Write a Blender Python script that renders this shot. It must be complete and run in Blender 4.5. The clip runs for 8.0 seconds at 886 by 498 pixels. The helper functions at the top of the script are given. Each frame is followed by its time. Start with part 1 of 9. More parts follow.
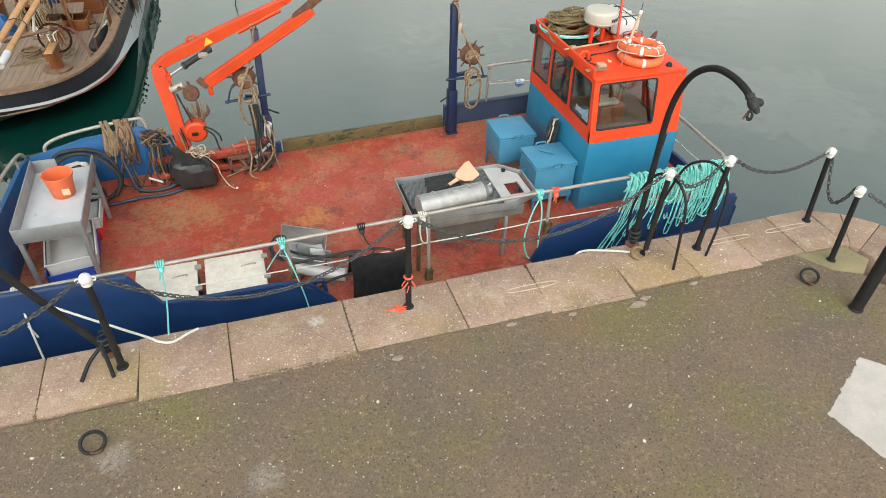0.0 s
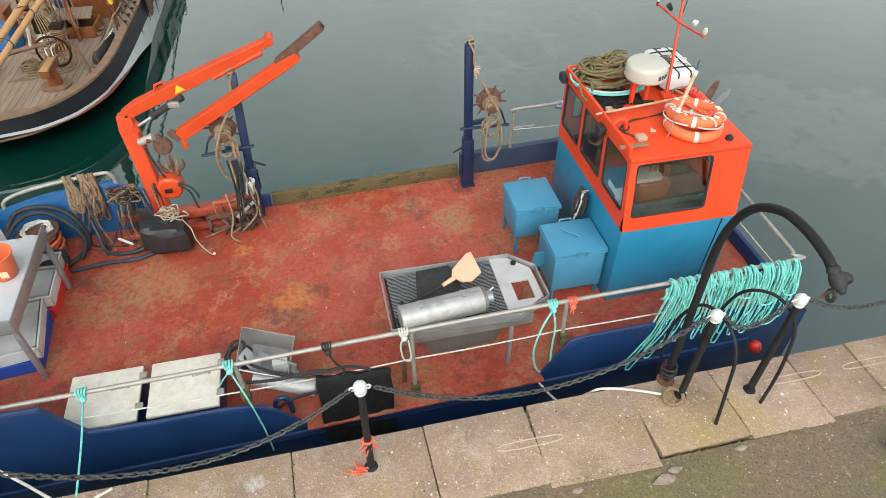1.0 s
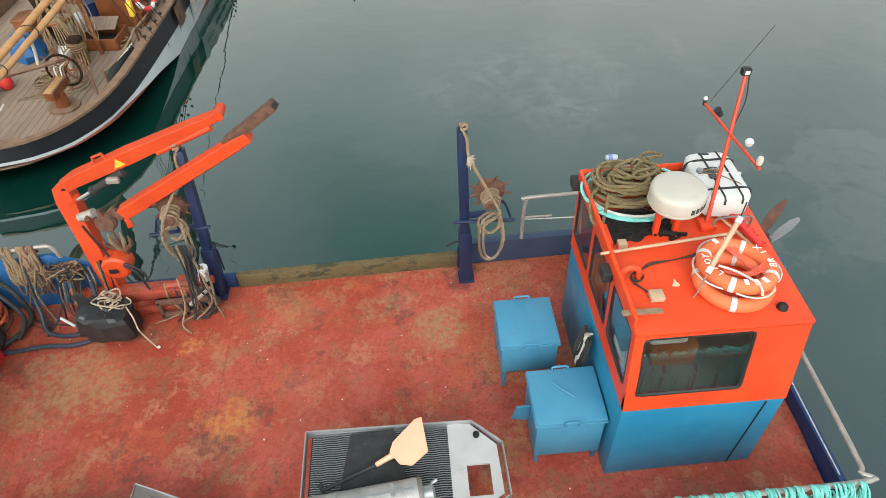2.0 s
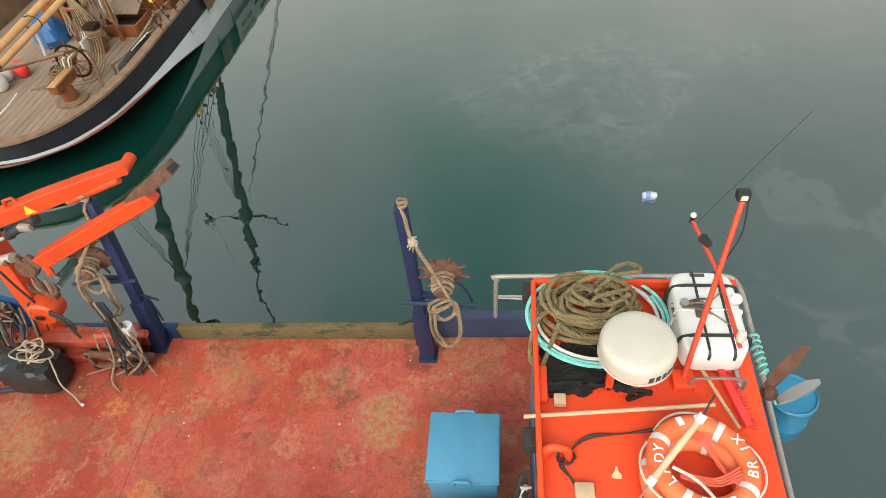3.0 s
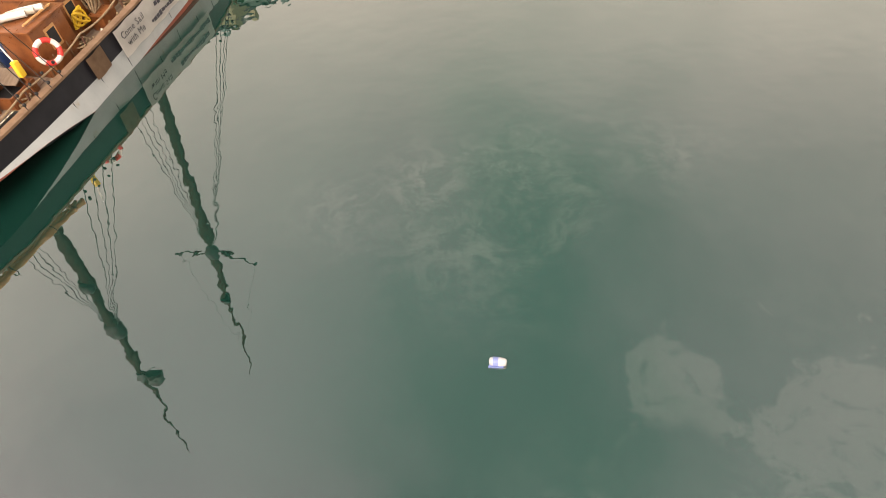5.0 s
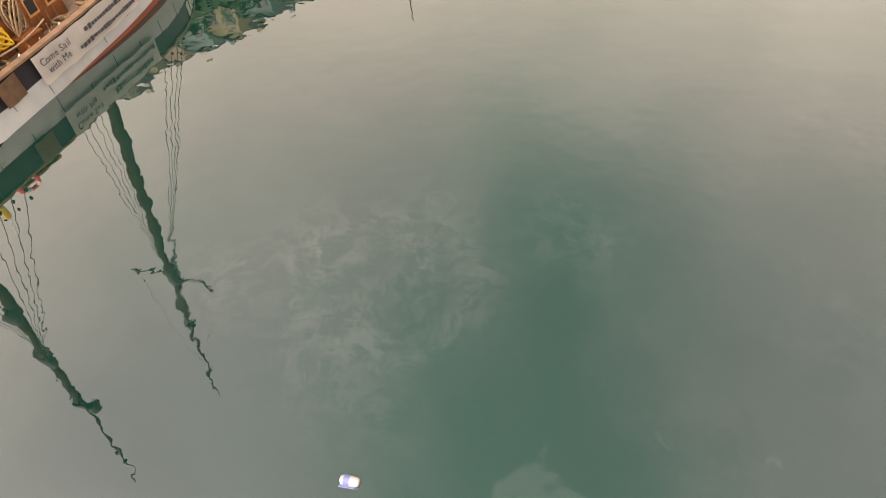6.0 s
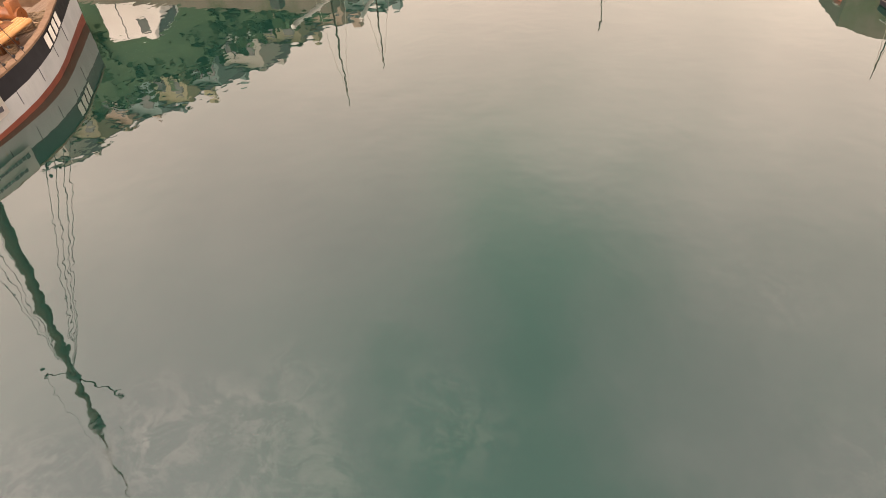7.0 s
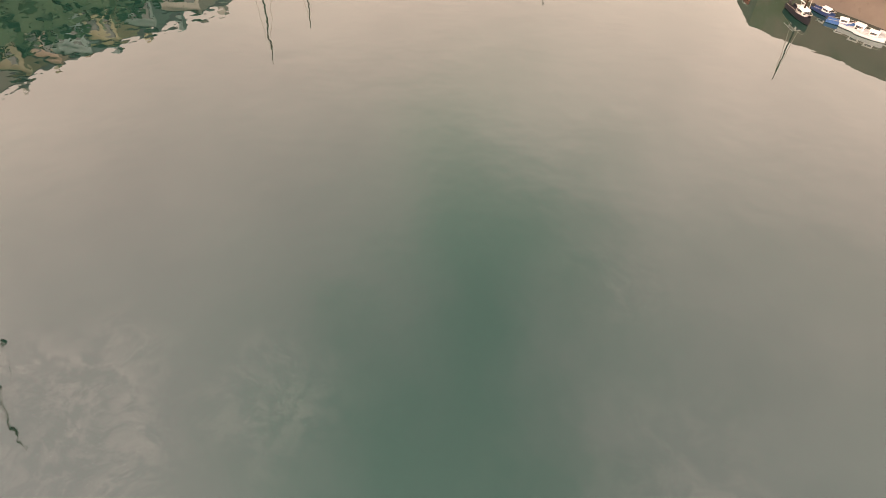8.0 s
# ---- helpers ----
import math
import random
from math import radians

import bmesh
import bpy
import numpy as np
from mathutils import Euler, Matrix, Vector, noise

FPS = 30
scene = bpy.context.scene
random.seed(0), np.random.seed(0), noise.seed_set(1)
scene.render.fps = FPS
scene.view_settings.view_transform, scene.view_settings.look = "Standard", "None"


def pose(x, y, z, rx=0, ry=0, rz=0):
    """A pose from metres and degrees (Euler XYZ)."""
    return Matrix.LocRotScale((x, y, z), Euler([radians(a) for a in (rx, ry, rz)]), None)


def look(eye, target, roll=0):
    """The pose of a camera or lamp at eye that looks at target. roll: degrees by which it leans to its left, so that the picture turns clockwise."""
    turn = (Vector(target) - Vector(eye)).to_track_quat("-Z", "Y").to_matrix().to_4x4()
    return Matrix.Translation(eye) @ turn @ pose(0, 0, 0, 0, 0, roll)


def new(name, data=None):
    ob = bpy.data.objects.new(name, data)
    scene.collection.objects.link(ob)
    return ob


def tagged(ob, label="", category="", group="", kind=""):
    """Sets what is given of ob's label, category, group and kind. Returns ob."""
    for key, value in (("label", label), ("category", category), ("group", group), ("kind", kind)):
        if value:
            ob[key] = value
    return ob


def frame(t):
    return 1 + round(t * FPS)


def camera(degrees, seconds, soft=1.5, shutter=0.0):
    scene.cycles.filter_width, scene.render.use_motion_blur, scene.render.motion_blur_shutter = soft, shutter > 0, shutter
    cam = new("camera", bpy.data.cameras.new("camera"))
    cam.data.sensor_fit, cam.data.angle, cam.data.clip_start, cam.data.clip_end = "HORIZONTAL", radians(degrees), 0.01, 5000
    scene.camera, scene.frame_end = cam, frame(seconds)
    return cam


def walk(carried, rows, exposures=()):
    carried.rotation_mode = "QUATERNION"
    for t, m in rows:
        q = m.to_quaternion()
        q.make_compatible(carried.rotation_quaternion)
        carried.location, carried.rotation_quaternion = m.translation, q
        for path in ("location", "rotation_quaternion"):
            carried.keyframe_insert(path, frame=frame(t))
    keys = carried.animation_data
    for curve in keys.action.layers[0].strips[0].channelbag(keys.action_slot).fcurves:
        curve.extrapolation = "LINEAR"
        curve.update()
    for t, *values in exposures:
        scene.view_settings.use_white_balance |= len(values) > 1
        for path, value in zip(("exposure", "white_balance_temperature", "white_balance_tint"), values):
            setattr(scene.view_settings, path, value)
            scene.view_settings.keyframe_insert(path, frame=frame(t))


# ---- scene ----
cam = camera(68.0, 8.0, 0.45)
PATH = [
    (0.0, -1.362, -4.983, 5.131, 50.22, 2.25, -19.23),
    (0.5, -0.754, -4.067, 5.269, 48.75, 1.12, -16.06),
    (1.0, -0.033, -3.021, 5.373, 47.11, 0.07, -12.72),
    (1.5, 0.724, -1.928, 5.435, 45.96, -0.94, -8.47),
    (1.7, 1.057, -1.502, 5.450, 45.55, -1.58, -6.25),
    (2.8, 2.794, 0.568, 5.347, 43.18, -5.34, 7.05),
    (3.0, 3.017, 0.905, 5.306, 42.20, -6.57, 9.04),
    (3.5, 3.677, 1.790, 5.278, 40.86, -8.66, 12.52),
    (4.0, 4.486, 2.684, 5.420, 41.16, -9.90, 14.89),
    (4.5, 5.143, 3.287, 5.450, 42.01, -8.46, 15.06),
    (4.7, 5.418, 3.556, 5.447, 41.62, -9.88, 16.13),
    (5.8, 7.223, 5.369, 5.273, 42.99, -6.35, 18.77),
    (6.0, 7.384, 5.767, 5.207, 43.05, -6.85, 18.51),
    (6.5, 7.514, 7.018, 5.277, 41.04, -6.79, 18.24),
    (6.6, 7.693, 7.269, 5.298, 41.16, -6.74, 18.17),
    (6.7, 7.871, 7.521, 5.318, 42.65, -6.06, 17.34),
    (6.8, 8.050, 7.773, 5.339, 44.74, -5.11, 16.19),
    (6.9, 8.228, 8.025, 5.360, 46.40, -4.35, 15.26),
    (7.0, 8.407, 8.277, 5.381, 47.00, -4.08, 14.93),
    (7.5, 9.100, 8.760, 5.325, 43.59, -2.45, 12.61),
    (7.6, 9.250, 8.759, 5.341, 43.10, -1.23, 11.99),
    (7.7, 9.401, 8.758, 5.357, 42.70, -0.00, 11.36),
    (7.8, 9.551, 8.757, 5.373, 43.30, 1.22, 10.74),
    (8.0, 9.852, 8.755, 5.404, 44.11, 3.67, 9.49),
]
EXPOSURES = [(0.0, 0.60, 5600, 0), (1.5, 0.68, 5450, -1), (3.0, 0.80, 5850, 1), (4.5, 1.25, 6800, 11), (6.5, 1.34, 7300, 21), (7.0, 1.42, 7450, 24), (8.0, 1.38, 7700, 28)]
walk(cam, [(t, pose(x, y, z, 0, 0, yaw) @ pose(0, 0, 0, tilt, 0, 0) @ pose(0, 0, 0, 0, 0, roll))
           for t, x, y, z, tilt, roll, yaw in PATH], EXPOSURES)

# ---- overcast daylight ----
world = bpy.data.worlds.new("overcast_sky")
scene.world = world
world.use_nodes = True
wn, wl = world.node_tree.nodes, world.node_tree.links
wn.clear()
sky = wn.new("ShaderNodeTexSky")
sky.sky_type = "NISHITA"
sky.sun_disc = False
sky.sun_elevation, sky.sun_rotation = radians(48), radians(200)
sky.air_density, sky.dust_density, sky.ozone_density = 1.0, 4.0, 1.0
grey = wn.new("ShaderNodeHueSaturation")
grey.inputs["Saturation"].default_value = 0.12
wl.new(sky.outputs[0], grey.inputs["Color"])
wtex = wn.new("ShaderNodeTexCoord")
cloud = wn.new("ShaderNodeTexNoise")
cloud.inputs["Scale"].default_value, cloud.inputs["Detail"].default_value = 2.6, 6.0
wl.new(wtex.outputs["Generated"], cloud.inputs["Vector"])
cramp = wn.new("ShaderNodeValToRGB")
cramp.color_ramp.elements[0].position, cramp.color_ramp.elements[0].color = 0.3, (0.80, 0.76, 0.74, 1)
cramp.color_ramp.elements[1].position, cramp.color_ramp.elements[1].color = 0.72, (1.12, 1.04, 0.99, 1)
wl.new(cloud.outputs[0], cramp.inputs[0])
# the haze is brighter and warmer low over the land
# a heavier, bluer cloud stands over the harbour to the north
wsep = wn.new("ShaderNodeSeparateXYZ")
wl.new(wtex.outputs["Generated"], wsep.inputs[0])


def w_math(op, a, b=0.0):
    r = wn.new("ShaderNodeMath")
    r.operation = op
    for i, v in enumerate((a, b)):
        if isinstance(v, (int, float)):
            r.inputs[i].default_value = v
        else:
            wl.new(v, r.inputs[i])
    return r.outputs[0]


def w_range(src, a, b, c, d):
    r = wn.new("ShaderNodeMapRange")
    r.interpolation_type = "SMOOTHSTEP"
    for k, v in (("From Min", a), ("From Max", b), ("To Min", c), ("To Max", d)):
        r.inputs[k].default_value = v
    wl.new(src, r.inputs["Value"])
    return r.outputs[0]


across = w_math("ADD", w_math("ADD", wsep.outputs[0], 0.065), w_range(cloud.outputs[0], 0.25, 0.75, -0.12, 0.12))
spread = w_math("DIVIDE", 1.0, w_math("ADD", 1.0, w_math("MULTIPLY", w_math("MULTIPLY", across, across), w_range(wsep.outputs[2], 0.45, 0.85, 40.0, 20.0))))
heavy = w_math("MULTIPLY", spread, w_math("MULTIPLY", w_range(wsep.outputs[2], 0.38, 0.78, 0.0, 1.0), w_range(wsep.outputs[1], 0.0, 0.3, 0.0, 1.0)))
wheavy = wn.new("ShaderNodeMix")
wheavy.data_type = "RGBA"
wl.new(heavy, wheavy.inputs["Factor"])
wl.new(cramp.outputs[0], wheavy.inputs["A"])
wheavy.inputs["B"].default_value = (0.35, 0.53, 0.45, 1)
wmix = wn.new("ShaderNodeMix")
wmix.data_type, wmix.blend_type = "RGBA", "MULTIPLY"
wmix.inputs["Factor"].default_value = 1.0
wl.new(grey.outputs[0], wmix.inputs["A"])
haze = wn.new("ShaderNodeMix")
haze.data_type, haze.blend_type = "RGBA", "MULTIPLY"
haze.inputs["Factor"].default_value = 1.0
hz_col = wn.new("ShaderNodeMix")
hz_col.data_type = "RGBA"
wl.new(w_range(wsep.outputs[2], 0.2, 0.85, 0.0, 1.0), hz_col.inputs["Factor"])
hz_col.inputs["A"].default_value = (1.98, 1.80, 1.50, 1)
hz_col.inputs["B"].default_value = (1.0, 1.0, 1.0, 1)
wl.new(wheavy.outputs["Result"], haze.inputs["A"])
wl.new(hz_col.outputs["Result"], haze.inputs["B"])
wl.new(haze.outputs["Result"], wmix.inputs["B"])
bg = wn.new("ShaderNodeBackground")
bg.inputs["Strength"].default_value = 0.15
wl.new(wmix.outputs["Result"], bg.inputs["Color"])
wout = wn.new("ShaderNodeOutputWorld")
wl.new(bg.outputs[0], wout.inputs["Surface"])
sun = new("sun", bpy.data.lights.new("sun", "SUN"))
sun.data.energy, sun.data.angle, sun.data.color = 0.6, radians(25), (1.0, 0.96, 0.9)
sun.matrix_world = look((6, -14, 20), (0, 2, 0))


# ---- materials ----
def surf(name, c1, c2, scale=3.0, rough=0.6, metal=0.0, bump=0.15, bscale=70.0, dirt=None, dscale=6.0, dcut=0.58,
         rust=None, rscale=3.0, rcut=0.62, spec=0.5, rand=0.0, stretch=(1, 1, 1), speck=None, drough=0.62, dsoft=0.14):
    m = bpy.data.materials.new(name)
    m.use_nodes = True
    n, l = m.node_tree.nodes, m.node_tree.links
    p = n["Principled BSDF"]
    tc = n.new("ShaderNodeTexCoord")
    mp = n.new("ShaderNodeMapping")
    mp.inputs["Scale"].default_value = stretch
    l.new(tc.outputs["Object"], mp.inputs["Vector"])

    def noise_of(s, d, rgh=0.55):
        t = n.new("ShaderNodeTexNoise")
        t.inputs["Scale"].default_value, t.inputs["Detail"].default_value = s, d
        t.inputs["Roughness"].default_value = rgh
        l.new(mp.outputs[0], t.inputs["Vector"])
        return t.outputs[0]

    def ramp_of(src, a, b):
        r = n.new("ShaderNodeMapRange")
        r.inputs["From Min"].default_value, r.inputs["From Max"].default_value = a, b
        l.new(src, r.inputs["Value"])
        return r.outputs[0]

    def mixed(fac, a, b):
        x = n.new("ShaderNodeMix")
        x.data_type = "RGBA"
        if isinstance(fac, float):
            x.inputs["Factor"].default_value = fac
        else:
            l.new(fac, x.inputs["Factor"])
        for s, v in (("A", a), ("B", b)):
            if isinstance(v, tuple):
                x.inputs[s].default_value = (*v, 1)
            else:
                l.new(v, x.inputs[s])
        return x.outputs["Result"]

    fine = noise_of(bscale, 3.0)
    col = mixed(ramp_of(noise_of(scale, 6.0), 0.32, 0.68), c1, c2)
    dark = tuple(v * 0.72 for v in c1)
    col = mixed(ramp_of(fine, 0.62, 0.9), col, dark)
    rgh = None
    if rust:
        mask = ramp_of(noise_of(rscale, 8.0, 0.65), rcut, rcut + 0.05)
        col = mixed(mask, col, rust)
    if dirt:
        mask = ramp_of(noise_of(dscale, 9.0, drough), dcut, dcut + dsoft)
        col = mixed(mask, col, dirt)
    if speck:
        sp_col, sp_scale, sp_cut = speck
        mask = ramp_of(noise_of(sp_scale, 2.0), sp_cut, sp_cut + 0.03)
        col = mixed(mask, col, sp_col)
    if rand:
        oi = n.new("ShaderNodeObjectInfo")
        hs = n.new("ShaderNodeHueSaturation")
        l.new(ramp_of(oi.outputs["Random"], 0, 1), hs.inputs["Value"])
        mr = n.new("ShaderNodeMapRange")
        mr.inputs["To Min"].default_value, mr.inputs["To Max"].default_value = 1 - rand, 1 + rand
        l.new(oi.outputs["Random"], mr.inputs["Value"])
        l.new(mr.outputs[0], hs.inputs["Value"])
        l.new(col, hs.inputs["Color"])
        col = hs.outputs[0]
    l.new(col, p.inputs["Base Color"])
    rr = n.new("ShaderNodeMapRange")
    rr.inputs["To Min"].default_value, rr.inputs["To Max"].default_value = max(rough - 0.12, 0.05), min(rough + 0.15, 1)
    l.new(noise_of(scale * 3, 4.0), rr.inputs["Value"])
    l.new(rr.outputs[0], p.inputs["Roughness"])
    p.inputs["Metallic"].default_value = metal
    p.inputs["Specular IOR Level"].default_value = spec
    if bump:
        b = n.new("ShaderNodeBump")
        b.inputs["Strength"].default_value, b.inputs["Distance"].default_value = bump, 0.01
        l.new(fine, b.inputs["Height"])
        l.new(b.outputs[0], p.inputs["Normal"])
    return m


def paving(name, tones, patches, chips, grain, grain_depth, relief, rand=0.0, patch_at=(), gloss=0.88, crisp=1.0):
    """Weathered ground: soft clouds of two tones, patches of growth and stain, sparse pale chips and fine grain."""
    m = bpy.data.materials.new(name)
    m.use_nodes = True
    n, l = m.node_tree.nodes, m.node_tree.links
    p = n["Principled BSDF"]
    tc = n.new("ShaderNodeTexCoord")

    def cloud(s, d, rgh=0.6, shift=0.0):
        mp = n.new("ShaderNodeMapping")
        mp.inputs["Location"].default_value = (shift, shift * 0.7, 0)
        l.new(tc.outputs["Object"], mp.inputs["Vector"])
        t = n.new("ShaderNodeTexNoise")
        t.inputs["Scale"].default_value, t.inputs["Detail"].default_value, t.inputs["Roughness"].default_value = s, d, rgh
        l.new(mp.outputs[0], t.inputs["Vector"])
        return t.outputs[0]

    def span(src, a, b, c=0.0, d=1.0):
        r = n.new("ShaderNodeMapRange")
        for k, v in (("From Min", a), ("From Max", b), ("To Min", c), ("To Max", d)):
            r.inputs[k].default_value = v
        l.new(src, r.inputs["Value"])
        return r.outputs[0]

    def times(a, b, op="MULTIPLY"):
        r = n.new("ShaderNodeMath")
        r.operation = op
        for i, v in enumerate((a, b)):
            if isinstance(v, (int, float)):
                r.inputs[i].default_value = v
            else:
                l.new(v, r.inputs[i])
        return r.outputs[0]

    def mixed(fac, a, b, blend="MIX"):
        x = n.new("ShaderNodeMix")
        x.data_type, x.blend_type = "RGBA", blend
        l.new(fac, x.inputs["Factor"])
        for s, v in (("A", a), ("B", b)):
            if isinstance(v, tuple):
                x.inputs[s].default_value = (*v, 1)
            else:
                l.new(v, x.inputs[s])
        return x.outputs["Result"]

    col = mixed(span(cloud(0.8, 5.0), 0.36, 0.64), tones[0], tones[1])
    col = mixed(span(cloud(5.0, 6.0, 0.65, 3.0), 0.3, 0.7, 0.0, 0.55), col, tones[2])
    for k, (tint, s, cut, soft, most) in enumerate(patches):
        mask = times(span(cloud(s, 8.0 + 4 * (crisp > 1), 0.7, 11.0 + 7 * k), cut, cut + soft / crisp, 0.0, most), span(cloud(14.0, 4.0 * crisp, 0.7, 5.0 + k), 0.47 - 0.13 / crisp, 0.47 + 0.13 / crisp, 0.35 / crisp, 1.0))
        col = mixed(mask, col, tint)
    for tint, x, y, r, most in patch_at:
        d = n.new("ShaderNodeVectorMath")
        d.operation = "DISTANCE"
        flat = n.new("ShaderNodeVectorMath")
        flat.operation = "MULTIPLY"
        flat.inputs[1].default_value = (1, 1, 0)
        l.new(tc.outputs["Object"], flat.inputs[0])
        l.new(flat.outputs[0], d.inputs[0])
        d.inputs[1].default_value = (x, y, 0)
        mask = times(span(times(d.outputs["Value"], times(cloud(2.2, 8.0 + 4 * (crisp > 1), 0.72, x), 3.6 * r), "SUBTRACT"), r * (-1.0 - 0.5 / crisp), r * (-1.0 + 0.5 / crisp), most, 0.0), span(cloud(17.0, 4.0 * crisp, 0.7), 0.48 - 0.12 / crisp, 0.48 + 0.12 / crisp, 0.2 / crisp, 1.0))
        col = mixed(mask, col, tint)
    fine = cloud(grain, 2.0, 0.6)
    mid = cloud(grain * 0.35, 3.0, 0.6, 9.0)
    col = mixed(span(fine, 0.5, 0.75, 0.0, grain_depth), col, tuple(v * 0.38 for v in tones[0]))
    col = mixed(span(mid, 0.55, 0.8, 0.0, grain_depth), col, tuple(min(v * 1.7, 1) for v in tones[1]))
    for tint, s, size, share, cs in chips:
        v = n.new("ShaderNodeTexVoronoi")
        v.inputs["Scale"].default_value = s
        l.new(tc.outputs["Object"], v.inputs["Vector"])
        sep = n.new("ShaderNodeSeparateColor")
        l.new(v.outputs["Color"], sep.inputs[0])
        gate = times(span(sep.outputs[0], 1 - share - 0.01, 1 - share + 0.01), span(cloud(cs, 3.0, 0.6, 21.0), 0.42, 0.6, 0.3, 1.0))
        dist = times(v.outputs["Distance"], times(sep.outputs[1], 0.7 * size), "SUBTRACT")
        col = mixed(times(gate, span(dist, size * 0.3, size * 0.55, 1.0, 0.0)), col, tint)
    if rand:
        oi = n.new("ShaderNodeObjectInfo")
        hs = n.new("ShaderNodeHueSaturation")
        l.new(span(oi.outputs["Random"], 0, 1, 1 - rand, 1 + rand), hs.inputs["Value"])
        l.new(col, hs.inputs["Color"])
        col = hs.outputs[0]
    l.new(col, p.inputs["Base Color"])
    l.new(span(mid, 0.3, 0.7, gloss - 0.1, gloss + 0.1), p.inputs["Roughness"])
    p.inputs["Specular IOR Level"].default_value = 0.35
    bp = n.new("ShaderNodeBump")
    bp.inputs["Strength"].default_value, bp.inputs["Distance"].default_value = relief, 0.008
    l.new(times(fine, times(mid, 1.5), "ADD"), bp.inputs["Height"])
    l.new(bp.outputs[0], p.inputs["Normal"])
    return m


MOSS, EARTH = (0.155, 0.145, 0.03), (0.20, 0.12, 0.06)
asphalt = paving("asphalt", ((0.137, 0.1, 0.072), (0.186, 0.128, 0.078), (0.145, 0.113, 0.085)),
                 (((0.16, 0.135, 0.045), 0.9, 0.5, 0.16, 0.75), ((0.205, 0.14, 0.082), 1.3, 0.56, 0.12, 0.5), ((0.105, 0.097, 0.087), 0.7, 0.53, 0.14, 0.6)),
                 (((0.66, 0.58, 0.46), 26.0, 0.2, 0.035, 1.2), ((0.34, 0.27, 0.19), 48.0, 0.36, 0.14, 1.6), ((0.05, 0.04, 0.03), 30.0, 0.3, 0.2, 1.5)), 44.0, 0.7, 0.7,
                 patch_at=((MOSS, -2.15, -0.95, 0.3, 0.35), (MOSS, -2.5, -0.68, 0.3, 0.6), (MOSS, 2.3, -1.0, 0.5, 0.55), (MOSS, 2.9, -0.75, 0.4, 0.55), (MOSS, 2.75, -2.2, 0.35, 0.6),
                           (MOSS, 4.6, -1.2, 0.3, 0.7), (EARTH, 1.6, -0.72, 0.4, 0.6), (EARTH, -1.0, -0.62, 0.3, 0.5), (EARTH, 0.2, -0.6, 0.25, 0.5), ((0.40, 0.35, 0.30), -2.95, -1.12, 0.14, 0.5), ((0.40, 0.36, 0.31), -1.75, -1.66, 0.14, 0.45)))
coping = paving("coping_stone", ((0.317, 0.212, 0.15), (0.388, 0.268, 0.19), (0.278, 0.19, 0.14)),
                (((0.185, 0.125, 0.105), 1.3, 0.48, 0.16, 0.75), ((0.29, 0.205, 0.09), 1.9, 0.5, 0.14, 0.75), ((0.44, 0.345, 0.265), 2.6, 0.52, 0.12, 0.65)),
                (((0.70, 0.63, 0.52), 30.0, 0.3, 0.09, 1.6), ((0.6, 0.5, 0.38), 60.0, 0.36, 0.12, 2.5), ((0.06, 0.045, 0.035), 34.0, 0.26, 0.07, 2.0)), 70.0, 0.55, 0.7, rand=0.08,
                patch_at=((MOSS, -2.9, -0.1, 0.16, 0.5), ((0.2, 0.15, 0.075), -1.55, -0.5, 0.16, 0.8), ((0.21, 0.15, 0.07), -0.75, -0.52, 0.17, 0.8), ((0.2, 0.145, 0.08), 0.35, -0.5, 0.15, 0.75), ((0.2, 0.15, 0.07), 1.9, -0.48, 0.2, 0.8), (MOSS, -2.62, -0.42, 0.16, 0.7), ((0.26, 0.19, 0.07), -2.85, -0.2, 0.4, 0.6), ((0.30, 0.21, 0.065), 2.95, -0.2, 0.45, 0.8), ((0.30, 0.215, 0.075), 3.5, -0.3, 0.3, 0.7), ((0.27, 0.195, 0.075), 2.2, -0.2, 0.3, 0.5), ((0.1, 0.07, 0.05), 3.1, 0.12, 0.2, 0.6), ((0.62, 0.58, 0.52), -1.0, 0.06, 0.07, 0.9)))
wall_stone = surf("harbour_wall", (0.11, 0.10, 0.08), (0.2, 0.18, 0.145), 1.5, 0.9, 0, 0.7, 12, (0.05, 0.07, 0.03), 1.0, 0.5)
white_paint = surf("road_paint", (0.52, 0.46, 0.41), (0.42, 0.375, 0.33), 4, 0.85, 0, 0.7, 90, (0.2, 0.165, 0.13), 60, 0.6, drough=0.7, dsoft=0.1)
